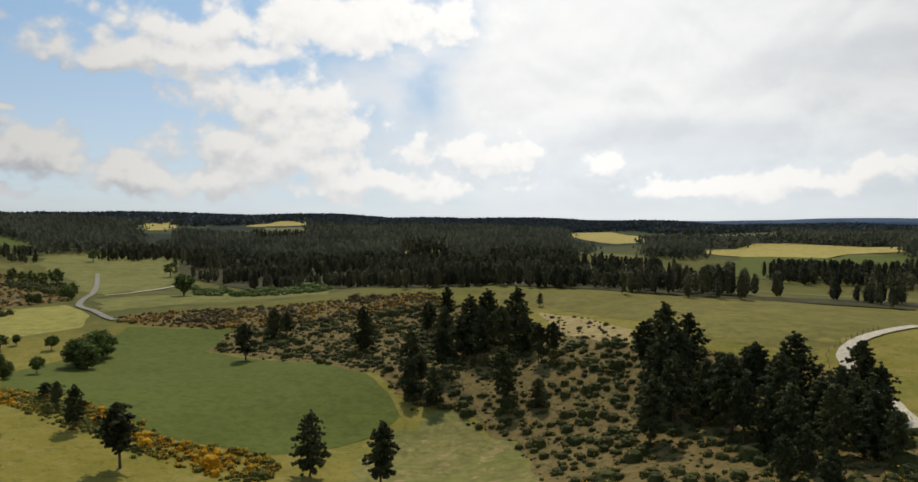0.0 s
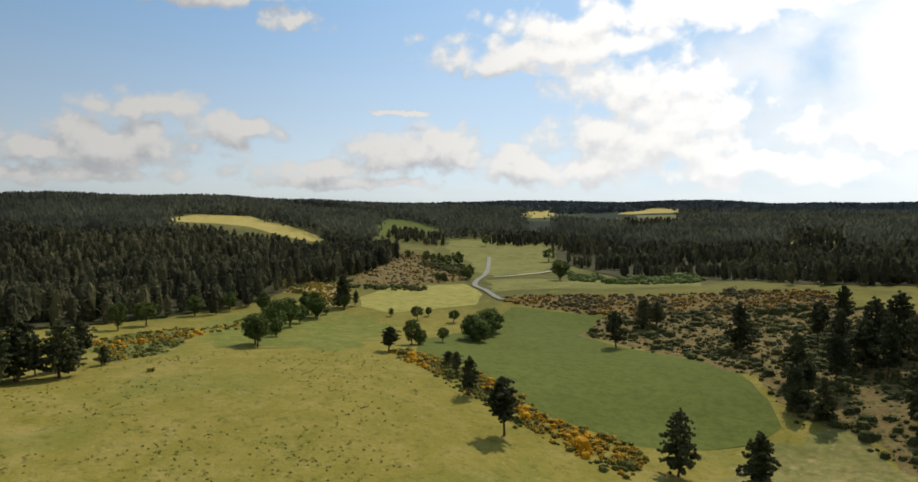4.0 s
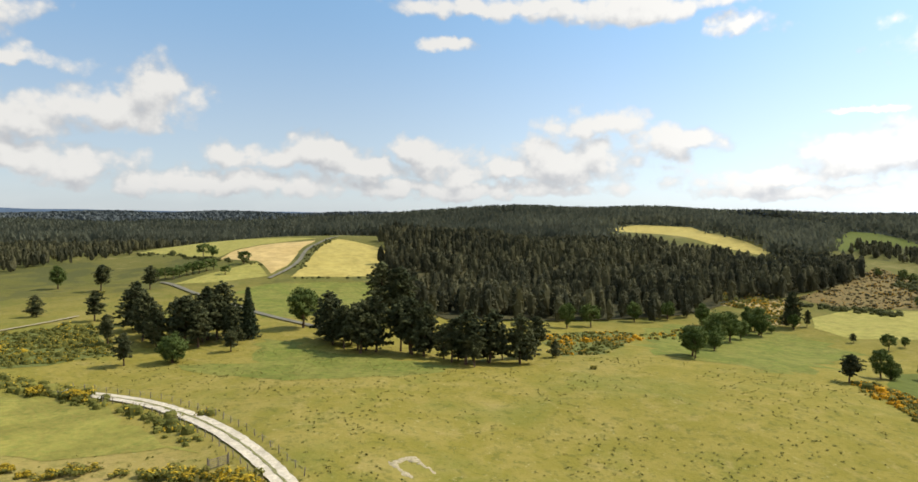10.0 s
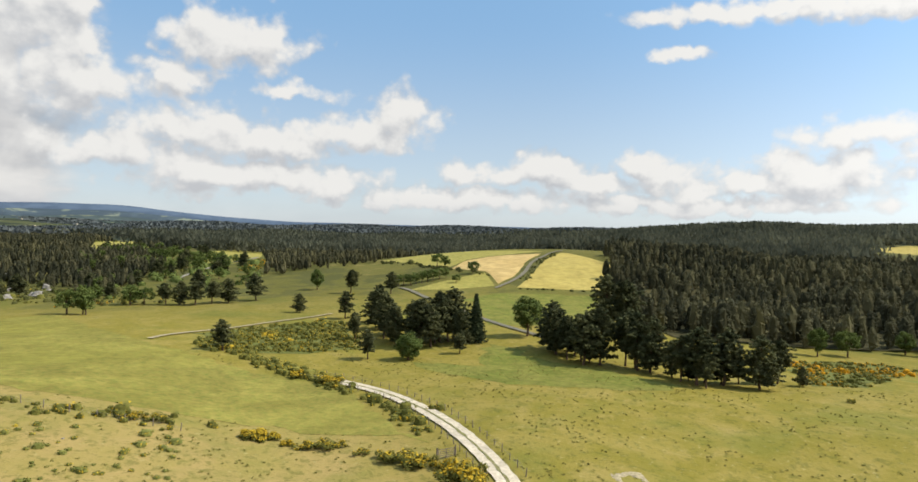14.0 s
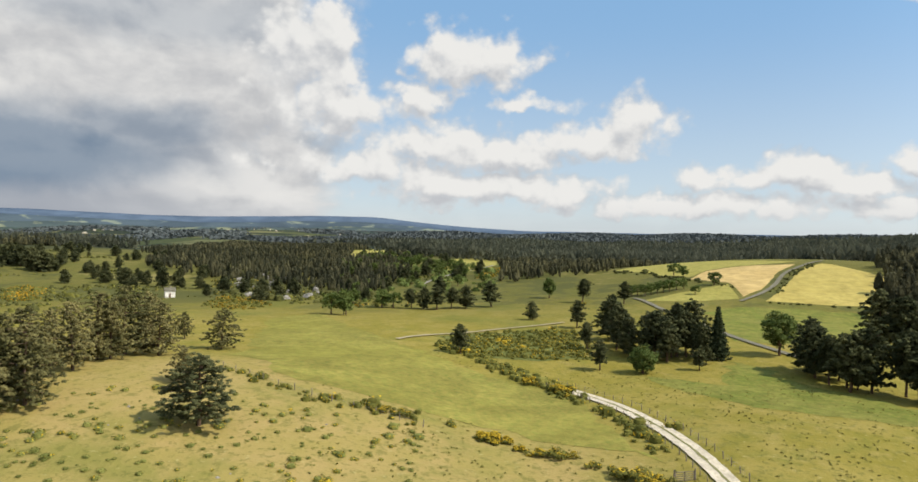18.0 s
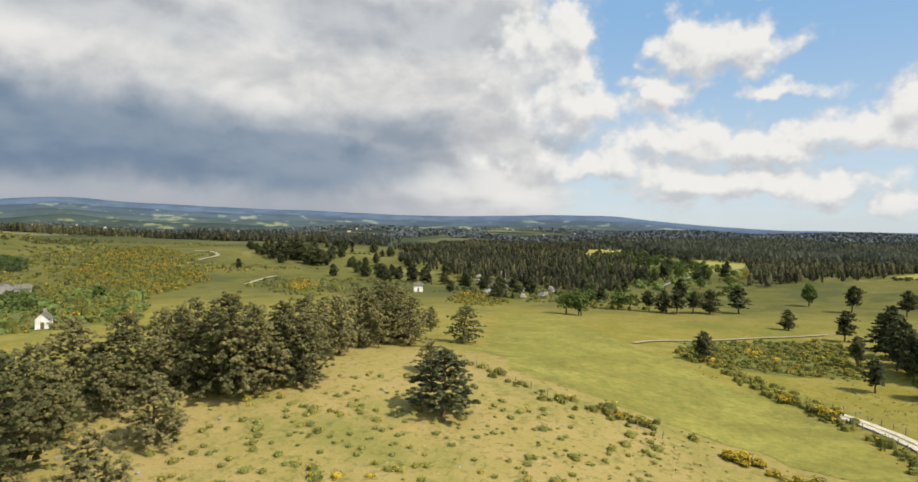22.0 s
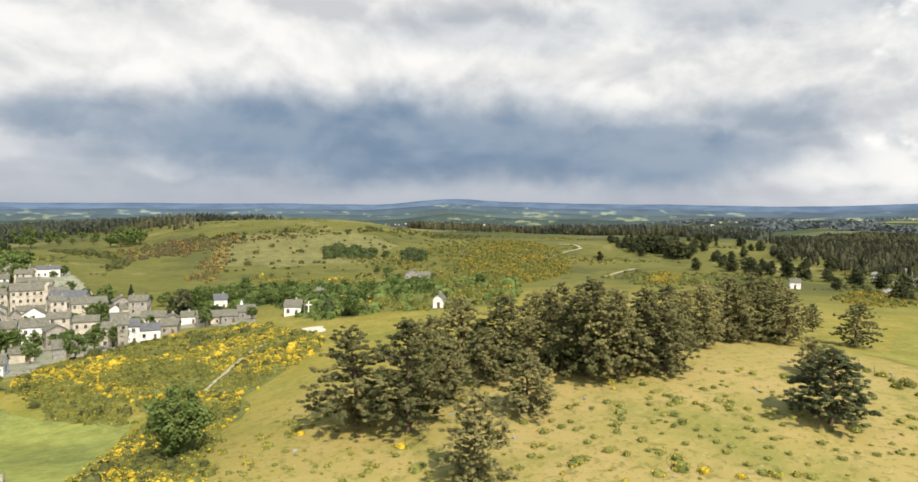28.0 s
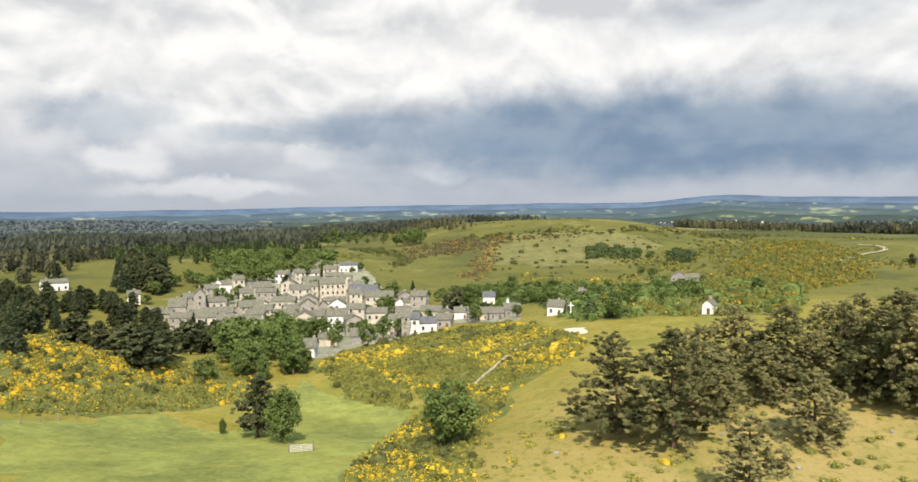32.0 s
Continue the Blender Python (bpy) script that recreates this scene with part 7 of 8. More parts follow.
def far_scrub():
    """Loose bushes and broom over the open hills behind the village and the grove."""
    rng = np.random.default_rng(95)
    d = np.sqrt(rng.uniform(270.0 ** 2, 1000.0 ** 2, 34000))
    az = rng.uniform(108, 205, len(d))
    x, y = -np.sin(np.radians(az)) * d, np.cos(np.radians(az)) * d
    s = np.sin(x / 47 + 1.7 * np.sin(y / 61)) * np.sin(y / 53 + 1.3 * np.sin(x / 71)) + 0.55 * np.sin(x / 17 + np.sin(y / 13)) * np.sin(y / 21 + np.sin(x / 11))
    meadow = ((az > 163) & (az < 186) & (d > 430) & (d < 760))
    keep = (s > np.where(meadow, 0.95, 0.46)) & ~((az > 170) & (d < 470)) & ~((az > 156) & (d < 300)) & ~inside(np.stack([x, y], -1), LONG_PASTURE) & ~((az < 124) & (d < 330))
    x, y = x[keep], y[keep]
    r = rng.lognormal(0.15, 0.45, len(x))
    c = np.stack([x, y, ground_z(x, y) + 0.3 * r], -1)
    n = 8
    v, f = tufts(c, r, n, 0.48, rng, 0.65, 0.8)
    mound = domes(c, r, 0.65, rng)
    warm = (np.sin(x / 67 + 2) * np.sin(y / 59) > 0.25) & (rng.uniform(0, 1, len(x)) < 0.8)
    slot = (np.repeat(warm, n) & (rng.uniform(0, 1, len(f)) < 0.33)).astype(int)
    slot = np.where(np.repeat(rng.uniform(0, 1, len(x)) < 0.55, n) & (slot == 0), 2, slot)
    slot = np.concatenate([slot, np.repeat(np.where(rng.uniform(0, 1, len(x)) < 0.6, 2, 0), mound.shape[1])])
    v = np.vstack([v, mound.reshape(-1, 3)])
    f = np.arange(len(v)).reshape(-1, 3)
    tagged(new("hill_scrub", raw_mesh("hill_scrub", v, f, [M_BROOM, M_ORANGE, M_DARKSCRUB], slot)), "scattered green bushes and orange broom on open hills", "shrubs", kind="stuff")


far_scrub()
scrub("bare_slope_bushes", TAN_PATCH, "dark heather dots on the dry slope", 4.2, 0.75, 0.0, 157, M_DARKSCRUB, n=40, flat=0.45)
scrub("orange_broom", ORANGE_PATCH, "orange broom patch on the heath hill", 2.2, 1.2, 0.5, 158, bloom_mat=M_ORANGE)
scrub("rock_broom", ORANGE_ROCKS, "orange broom below the grey rocks", 2.8, 1.0, 0.42, 159, bloom_mat=M_ORANGE)
scrub("clearing_broom", CLEARING_BROOM, "orange broom in the wood clearing", 2.6, 1.0, 0.6, 151, bloom_mat=M_ORANGE)
scrub("knoll_heath", HEATH_KNOLL, "brown heath and broom on the knoll", 4.5, 1.9, 0.22, 152, M_HEATHER, bloom_mat=M_ORANGE)
scrub("stream_hedge", STREAM_HEDGE, "dark hedge along the hollow", 4.0, 2.0, 0.0, 153, M_DARKSCRUB, leaf=0.28)
scrub("road_hedge", ROAD_HEDGE, "dark hedge beside the valley road", 3.0, 1.5, 0.0, 154, M_DARKSCRUB, leaf=0.25)
scrub("slope_hedge", VALLEY_SLOPE_HEDGE, "dark hedge across the valley side", 3.0, 1.6, 0.0, 155, M_DARKSCRUB, leaf=0.25)
scrub("long_hedge", TRACK_LONG_HEDGE, "green broom hedge between pasture and track", 2.0, 1.0, 0.16, 156)
scrub("lane_hedge", LANE_HEDGE, "dark low hedge along the lane", 2.6, 1.0, 0.0, 131, M_DARKSCRUB, n=28, leaf=0.25)
scrub("field_hedge", FIELD_HEDGE, "dark low hedge below the golden field", 3.0, 1.0, 0.0, 132, M_DARKSCRUB, n=28, leaf=0.25)
scrub("field_hedge", FIELD_HEDGE_B, "dark low hedge above the pasture", 3.5, 1.2, 0.0, 133, M_DARKSCRUB, n=28, leaf=0.25)
scrub("vale_bushes", VALE, "green bushes and broom in the vale", 11.0, 2.4, 0.04, 134, M_LEAF, n=60, leaf=0.30)
grove("vale_trees", ROUNDS_FAR, VALE, 60, 6, 11, "leafy green trees in the vale", 135, 1.2, M_LEAF)
grove("vale_pines", PINES_FAR, VALE, 45, 7, 12, "dark pines scattered in the vale", 136, 1.1)
scrub("hillside_bushes", HILLSIDE, "dark bushes dotted over the grassy hill", 19.0, 1.9, 0.10, 137, M_DARKSCRUB, n=34, leaf=0.28)
scrub("fence_broom", FENCE_STRIP, "dark broom bushes along the pasture fence", 2.3, 0.75, 0.15, 97)
scrub("fence_broom_west", FENCE_STRIP_B, "green broom bushes along the fence", 2.6, 0.75, 0.12, 98)


M_TUFT = leafy("coarse_grass", (0.138, 0.132, 0.030), (0.230, 0.208, 0.056))


def pasture_tufts():
    """Small dark tufts that dot the grazed pasture."""
    rng = np.random.default_rng(96)
    d = np.sqrt(rng.uniform(62 ** 2, 200 ** 2, 6500))
    az = rng.uniform(34, 118, len(d))
    x, y = -np.sin(np.radians(az)) * d, np.cos(np.radians(az)) * d
    keep = ~inside(np.stack([x, y], -1), GREEN_CROP) & ~inside(np.stack([x, y], -1), LONG_PASTURE) & (np.sin(x / 9 + np.sin(y / 6)) * np.sin(y / 8 + np.sin(x / 7)) > rng.uniform(-0.6, 1.0, len(x)))
    x, y = x[keep], y[keep]
    r = 0.26 * rng.lognormal(0, 0.45, len(x))
    c = np.stack([x, y, ground_z(x, y) + 0.10], -1)
    v, f = tufts(c, r, 8, 0.15, rng, 0.30, 1.4)
    tagged(new("pasture_tufts", raw_mesh("pasture_tufts", v, f, M_TUFT)), "small dark grass tufts dotting the pasture", "grass", kind="stuff")


pasture_tufts()


def bush_model(seed, bloom):
    rng = np.random.default_rng(seed)
    root = tagged(new("broom_bush"), "rounded flowering broom bush", "bush")
    c = rng.normal(0, 0.45, (14, 3)) * (1.1, 1.1, 0.35) + (0, 0, 0.5)
    part("foliage", tufts(c, np.full(14, 0.42), 46, 0.11, rng, 0.7, 0.6), M_BROOM, root)
    k = c[rng.uniform(0, 1, 14) < 0.8] + (0, 0, 0.14)
    part("blossom", tufts(k, np.full(len(k), 0.40), int(52 * bloom) + 6, 0.09, rng, 0.6, 0.9), M_BLOOM, root, "orange-yellow blossom")
    return root


BUSHES = [bush_model(s, b) for s, b in ((101, 0.2), (102, 0.7), (103, 1.1))]
for first in BUSHES:
    first.matrix_world = Matrix.Translation((0, 0, -500))
plant([copy for copy in BUSHES], [(x, y, max(8.5, h * 6.5)) for x, y, h in BROOM_CLUMPS], "rounded broom bush with orange-yellow flowers", "broom bushes by the track", 1.25)
plant(ROUNDS_FAR, [(x, y, h * 1.4) for x, y, h in LINE_TREES], "small round tree in the lane-side row", "row of lane trees", 1.15)
plant(ROUNDS_FAR, CLEARING_TREES, "bright leafy tree in the wood clearing", "trees in the clearing", 1.25)
plant(ROUNDS_FAR, KNOLL_TREES, "dark leafy tree on the far knoll", "trees on the knoll", 1.3)
plant(PINES_FAR, KNOLL_PINES, "dark pine on the rocky knoll", "pines on the knoll", 1.3)
plant(ROUNDS, VALLEY_TREES, "dense green tree on the valley floor", "leafy trees in the valley", 1.15)
plant(ROUNDS, EDGE_TREES, "dense dark leafy tree at the wood's corner", "trees at the wood's corner", 1.1)
plant(PINES_MID, EDGE_PINES, "dark pine on the broom bank", "pines at the wood's corner", 0.8)
plant(ROUNDS_FAR, HEDGE_ROW, "dark round tree in the valley hedge", "trees in the valley hedge", 1.15)
plant(ROUNDS_FAR, HEDGE_TREES, "leafy green tree in the hedges below the hill", "trees in the hedges", 1.2)
plant(ROUNDS_FAR, KNOLL_DARK, "dark tree on the skyline of the knoll", "trees on the knoll", 1.2)
plant(PINES_FAR, HILL_CONIFERS, "dark conifer on the open heath", "conifers on the heath", 1.15)
plant(ROUNDS_FAR, FIELD_OAKS, "spreading green tree at the pasture's end", "trees at the pasture's end", 1.2)
plant([SPRUCE, *PINES_FAR], VILLAGE_CONIFERS, "tall dark conifer near the village", "conifers near the village", 1.15)
plant(ROUNDS_FAR, VILLAGE_TREES, "leafy green tree among the houses", "trees among the houses", 1.25)


# ---- village ----
M_STONE = mixed("granite_wall", (0.29, 0.26, 0.21), (0.36, 0.32, 0.26), (0.23, 0.205, 0.165), 3.0, 0.45, 0.9, 0.6, 0.05)
M_CREAM = mixed("cream_render", (0.48, 0.42, 0.32), (0.56, 0.49, 0.38), (0.38, 0.33, 0.25), 4.0, 0.7)
M_WHITE = mixed("white_render", (0.70, 0.67, 0.60), (0.78, 0.76, 0.70), (0.60, 0.56, 0.49), 5.0, 0.9)
M_LAUZE = mixed("stone_slab_roof", (0.140, 0.130, 0.096), (0.182, 0.168, 0.126), (0.100, 0.093, 0.068), 3.0, 0.5, 0.85, 0.7, 0.08)
M_SLATE = mixed("slate_roof", (0.105, 0.104, 0.106), (0.140, 0.138, 0.138), (0.085, 0.084, 0.085), 3.0, 0.4, 0.7, 0.5, 0.05)
M_PANE = mixed("dark_window", (0.03, 0.033, 0.038), (0.045, 0.048, 0.052), (0.025, 0.027, 0.03), 1.0, 0.3, 0.25, 0.0, 0.01)
M_SHUTTER = mixed("window_surround", (0.45, 0.42, 0.36), (0.52, 0.48, 0.42), (0.40, 0.36, 0.30), 1.0, 0.2)
M_DOOR = mixed("plank_door", (0.13, 0.085, 0.05), (0.17, 0.11, 0.065), (0.10, 0.065, 0.04), 0.6, 0.1)
M_ROCK = mixed("grey_rock", (0.25, 0.235, 0.205), (0.33, 0.31, 0.275), (0.17, 0.155, 0.13), 2.5, 0.4, 0.9, 0.8, 0.15)
LOOKS = [(M_STONE, M_LAUZE), (M_CREAM, M_LAUZE), (M_WHITE, M_LAUZE), (M_WHITE, M_SLATE), (M_ROCK, M_LAUZE)]
TONES = ["grey granite house with a stone-slab roof", "cream rendered village house with a stone-slab roof", "white rendered house with a stone-slab roof", "white rendered house with a dark slate roof", "low rubble-stone outbuilding with a slab roof"]


def slab(x0, x1, y0, y1, z0, z1):
    bm = bmesh.new()
    bmesh.ops.create_cube(bm, size=1.0, matrix=Matrix.LocRotScale(((x0 + x1) / 2, (y0 + y1) / 2, (z0 + z1) / 2), None, (x1 - x0, y1 - y0, z1 - z0)))
    return bm


def prism(half, y0, y1, z0, z1, over=0.0, thick=0.0):
    """A gabled body (thick 0) or a roof of two sloping slabs, its ridge along y."""
    bm = bmesh.new()
    if not thick:
        ring = [(-half, -6.0), (half, -6.0), (half, z0), (0, z1), (-half, z0)]
        rows = [[bm.verts.new((x, y, z)) for x, z in ring] for y in (y0, y1)]
    else:
        k = (z1 - z0) / half
        lx = half + over
        lo = z0 - over * k + 0.02
        ring = [(-lx, lo), (0, z1 + 0.02), (lx, lo), (lx, lo + thick), (0, z1 + thick + 0.05), (-lx, lo + thick)]
        rows = [[bm.verts.new((x, y, z)) for x, z in ring] for y in (y0 - over, y1 + over)]
    n = len(ring)
    bm.faces.new(rows[0])
    bm.faces.new(rows[1][::-1])
    for q in range(n):
        bm.faces.new((rows[0][q], rows[1][q], rows[1][(q + 1) % n], rows[0][(q + 1) % n]))
    bmesh.ops.recalc_face_normals(bm, faces=bm.faces)
    return bm


PANE_MESH = raw_mesh("pane", [(-0.5, -0.07, 0), (0.5, -0.07, 0), (0.5, -0.07, 1.4), (-0.5, -0.07, 1.4)], [(0, 1, 2, 3)], M_PANE)
FRAME_MESH = bpy.data.meshes.new("window_frame")
frame_bm = bmesh.new()
for x0, x1, z0, z1 in ((-0.64, -0.5, -0.1, 1.5), (0.5, 0.64, -0.1, 1.5), (-0.5, 0.5, 1.4, 1.5), (-0.72, 0.72, -0.22, -0.1), (-0.03, 0.03, 0.0, 1.4)):
    bmesh.ops.create_cube(frame_bm, size=1.0, matrix=Matrix.LocRotScale(((x0 + x1) / 2, -0.08, (z0 + z1) / 2), None, (x1 - x0, 0.12, z1 - z0)))
frame_bm.to_mesh(FRAME_MESH)
frame_bm.free()
FRAME_MESH.materials.append(M_SHUTTER)


def window(house, m):
    w = new("window", FRAME_MESH)
    w.parent, w.matrix_basis = house, m
    p = new("pane", PANE_MESH)
    p.parent = w


def house(x, y, bearing, w, h, roof, gable, look_no, rng):
    """A village house whose front looks towards the hill."""
    walls, tiles = LOOKS[look_no]
    h = h * 1.12 + 0.7
    depth = rng.uniform(6.0, 8.0) if w > 5 else rng.uniform(4.5, 6.0)
    root = tagged(new("house"), TONES[look_no], "house", "village houses")
    turn = bearing + rng.uniform(-14, 14)
    # the front (local -y) faces back along the bearing
    root.matrix_basis = pose(x, y, gz(x, y), 0, 0, turn) @ Matrix.Translation((0, depth * 0.5, 0))
    rise = min(max(roof * 0.75, 0.27 * w if gable else 0.28 * depth), 3.4)
    if gable:
        body, cover = prism(w / 2, -depth / 2, depth / 2, h, h + rise), prism(w / 2, -depth / 2, depth / 2, h, h + rise, 0.35, 0.22)
    else:
        body, cover = prism(depth / 2, -w / 2, w / 2, h, h + rise), prism(depth / 2, -w / 2, w / 2, h, h + rise, 0.35, 0.22)
        for b in (body, cover):
            bmesh.ops.rotate(b, verts=b.verts, cent=(0, 0, 0), matrix=Matrix.Rotation(radians(90), 3, "Z"))
    part("wall", body, walls, root)
    top = part("roof", cover, tiles, root)
    if look_no != 4:
        for _ in range(rng.choice((1, 1, 2))):
            cx, cy = (0.0, rng.uniform(-0.35, 0.35) * depth) if gable else (rng.uniform(-0.42, 0.42) * w, 0.0)
            part("chimney", slab(cx - 0.35, cx + 0.35, cy - 0.3, cy + 0.3, h + rise * 0.6, h + rise + 1.0), M_STONE, top)
    storeys = max(1, int(round(h / 2.9)))
    cols = max(1, int(w / 2.7))
    side_cols = max(1, int(depth / 3.6))
    for s in range(storeys):
        z = s * h / storeys + (0.95 if h > 3 else 0.6)
        if z + 1.5 > h + (rise if gable else 0):
            continue
        for c in range(cols):
            cx = -w / 2 + (c + 0.5) * w / cols + rng.uniform(-0.2, 0.2)
            if s == 0 and c == cols // 2:
                part("door", slab(cx - 0.5, cx + 0.5, -depth / 2 - 0.05, -depth / 2 + 0.05, -0.2, 2.1), M_DOOR, root)
            elif rng.random() < 0.85:
                k = 0.8 if h < 3.2 else 1.0
                window(root, Matrix.LocRotScale((cx, -depth / 2, z), None, (k, 1, k)))
        for sgn in (-1, 1):
            for c in range(side_cols):
                if rng.random() < 0.55 and z + 1.4 < h:
                    window(root, Matrix.Translation((sgn * w / 2, -depth / 2 + (c + 0.5) * depth / side_cols, z)) @ Matrix.Rotation(radians(90 * sgn), 4, "Z"))
    return root


for number, row in enumerate(HOUSES_A + HOUSES_B + HOUSES_C + HOUSES_D + HOUSES_E + HOUSES_F + HOUSES_G):
    x, y, bearing, w, h, roof, gable, look_no = row
    house(x, y, bearing, w, h, roof, gable, look_no, random.Random(300 + number))


def infill():
    """More roofs between the listed houses, so that the village stands close."""
    rng = random.Random(77)
    spots = [r[:2] for r in HOUSES_A + HOUSES_B + HOUSES_C + HOUSES_D + HOUSES_E + HOUSES_F + HOUSES_G]
    made = 0
    for x, y, bearing, w, h, roof, gable, look_no in HOUSES_A + HOUSES_B + HOUSES_C + HOUSES_D + HOUSES_E + HOUSES_F + HOUSES_G:
        if math.hypot(x, y) < 290 or not 180 < bearing < 200:
            continue
        for _ in range(6):
            a, r = rng.uniform(0, 6.28), rng.uniform(9, 15)
            nx, ny = x + math.cos(a) * r, y + math.sin(a) * r
            if min(math.hypot(nx - px, ny - py) for px, py in spots) > 8.5 and inside(np.array([(nx, ny)]), VILLAGE)[0]:
                spots.append((nx, ny))
                house(nx, ny, bearing + rng.choice((0, 0, 90)), rng.uniform(6, 11), rng.uniform(3.5, 7.5), 2.0, rng.choice((0, 0, 1)), rng.choice((0, 0, 1, 1, 2)), rng)
                made += 1
                break


infill()
stand(ROUNDS_FAR, VILLAGE, 74, 4.5, 9.5, "leafy green tree between the houses", "trees among the houses", 146, 1.15)
lay("village_street", VILLAGE, mixed("village_ground", (0.26, 0.24, 0.17), (0.30, 0.275, 0.21), (0.15, 0.17, 0.07), 12.0, 1.5), "stony lanes and yards between the houses", "street", step=6, wobble=0.8, lift=0.12)


def church():
    x, y = CHURCH_AT[0]
    root = tagged(new("church"), "granite village church with an open bell gable", "church")
    root.matrix_basis = pose(x, y, gz(x, y), 0, 0, 187 - 24)
    body, cover = prism(4.6, -8, 8, 7.2, 10.6), prism(4.6, -8, 8, 7.2, 10.6, 0.3, 0.25)
    for b in (body, cover):
        bmesh.ops.rotate(b, verts=b.verts, cent=(0, 0, 0), matrix=Matrix.Rotation(radians(90), 3, "Z"))
    part("wall", body, M_STONE, root)
    part("roof", cover, M_SLATE, root, "blue-grey slate roof")
    tower = part("bell_gable", slab(-9.6, -8.3, -2.6, 2.6, -5, 10.6), M_CREAM, root, "pale stone bell gable")
    for cy in (-2.2, 0.0, 2.2):
        part("pier", slab(-9.6, -8.3, cy - 0.4, cy + 0.4, 10.6, 13.0), M_CREAM, tower)
    part("lintel", slab(-9.7, -8.2, -2.8, 2.8, 13.0, 13.5), M_CREAM, tower)
    part("coping", slab(-9.5, -8.4, -1.4, 1.4, 13.5, 14.3), M_CREAM, tower)
    for cy in (-1.1, 1.1):
        bm = bmesh.new()
        bmesh.ops.create_cone(bm, cap_ends=True, segments=14, radius1=0.55, radius2=0.22, depth=0.9, matrix=Matrix.Translation((-8.95, cy, 12.2)))
        part("bell", bm, M_DOOR, tower, "dark bronze bell")
    for cx in (-5.5, -2, 1.5, 5):
        window(root, Matrix.LocRotScale((cx, -4.6, 3.0), None, (1.0, 1.0, 1.9)))


church()


def wayside_cross():
    x, y = CROSS_AT[0]
    root = tagged(new("wayside_cross"), "tall pale stone cross on a stepped base", "cross")
    root.matrix_basis = pose(x, y, gz(x, y), 0, 0, 168)
    for q, s in enumerate((1.5, 1.1, 0.75)):
        part("step", slab(-s, s, -s, s, -0.4 if q == 0 else 0.35 * q, 0.35 * (q + 1)), M_STONE, root)
    part("shaft", slab(-0.2, 0.2, -0.2, 0.2, 1.05, 5.4), M_WHITE, root)
    part("arm", slab(-1.1, 1.1, -0.17, 0.17, 3.9, 4.3), M_WHITE, root)


wayside_cross()


def statue():
    x, y = STATUE_AT[0]
    rng = np.random.default_rng(5)
    hs = [(0.0, 1.0), (0.4, 1.05), (0.9, 0.85), (1.6, 0.72), (2.4, 0.66), (3.2, 0.72), (3.8, 0.55), (4.05, 0.28), (4.35, 0.36), (4.7, 0.3), (4.95, 0.05)]
    v, f = tube([(0, 0, z + 0.001 * z) for z, _ in hs], [r for _, r in hs], 12)
    ob = new("statue", raw_mesh("statue", v, f, mixed("painted_statue", (0.62, 0.70, 0.76), (0.72, 0.78, 0.82), (0.52, 0.62, 0.70), 2.0, 0.4), smooth=True))
    ob.matrix_basis = pose(x, y, gz(x, y) - 0.1)
    tagged(ob, "pale blue-white figure on a low rock", "statue")


statue()


def distant_village():
    """Tiny pale houses strewn over the far valley side."""
    rng = np.random.default_rng(140)
    vs, fs = [], []
    for q in range(130):
        az = rng.choice((151.0, 157.0, 146.0, 131.0, 166.0, 120.0)) + rng.normal(0, 4.5)
        d = rng.uniform(2700, 4300)
        x, y = -math.sin(radians(az)) * d, math.cos(radians(az)) * d
        w, l, h, a = rng.uniform(5, 8), rng.uniform(6, 11), rng.uniform(3, 5), rng.uniform(0, 3.14)
        ca, sa, z = math.cos(a), math.sin(a), gz(x, y) - 1
        ring = [(-w, -l), (w, -l), (w, l), (-w, l)]
        n = len(vs)
        for zz in (z, z + h):
            vs += [(x + (ca * u - sa * v) / 2, y + (sa * u + ca * v) / 2, zz) for u, v in ring]
        vs += [(x + sa * l / 2, y - ca * l / 2, z + h + 3), (x - sa * l / 2, y + ca * l / 2, z + h + 3)]
        fs += [(n, n + 1, n + 5, n + 4), (n + 1, n + 2, n + 6, n + 5), (n + 2, n + 3, n + 7, n + 6), (n + 3, n, n + 4, n + 7)]
        fs += [(n + 4, n + 5, n + 8, n + 8), (n + 6, n + 7, n + 9, n + 9), (n + 5, n + 6, n + 9, n + 8), (n + 7, n + 4, n + 8, n + 9)]
    me = bpy.data.meshes.new("distant_village")
    me.from_pydata(vs, [], [tuple(dict.fromkeys(f)) for f in fs])
    me.materials.append(M_CREAM)
    tagged(new("distant_village", me), "tiny pale houses scattered on the far valley side", "houses", kind="stuff")


distant_village()
hx, hy = HUT_AT[0]
house(hx, hy, 129, 5.0, 2.6, 1.4, 0, 2, random.Random(399))


# ---- rocks ----
def rock_mesh(seed):
    bm = bmesh.new()
    bmesh.ops.create_icosphere(bm, subdivisions=2, radius=1.0)
    off = Vector((seed * 7.3, seed * 1.7, 0))
    for v in bm.verts:
        n = noise.noise(v.co * 1.1 + off) * 0.55 + noise.noise(v.co * 2.7 + off) * 0.22
        v.co = v.co * (1 + n)
        v.co.z *= 0.8
    me = bpy.data.meshes.new("boulder")
    bm.to_mesh(me)
    bm.free()
    me.materials.append(M_ROCK)
    return me


ROCKS = [rock_mesh(s) for s in range(5)]


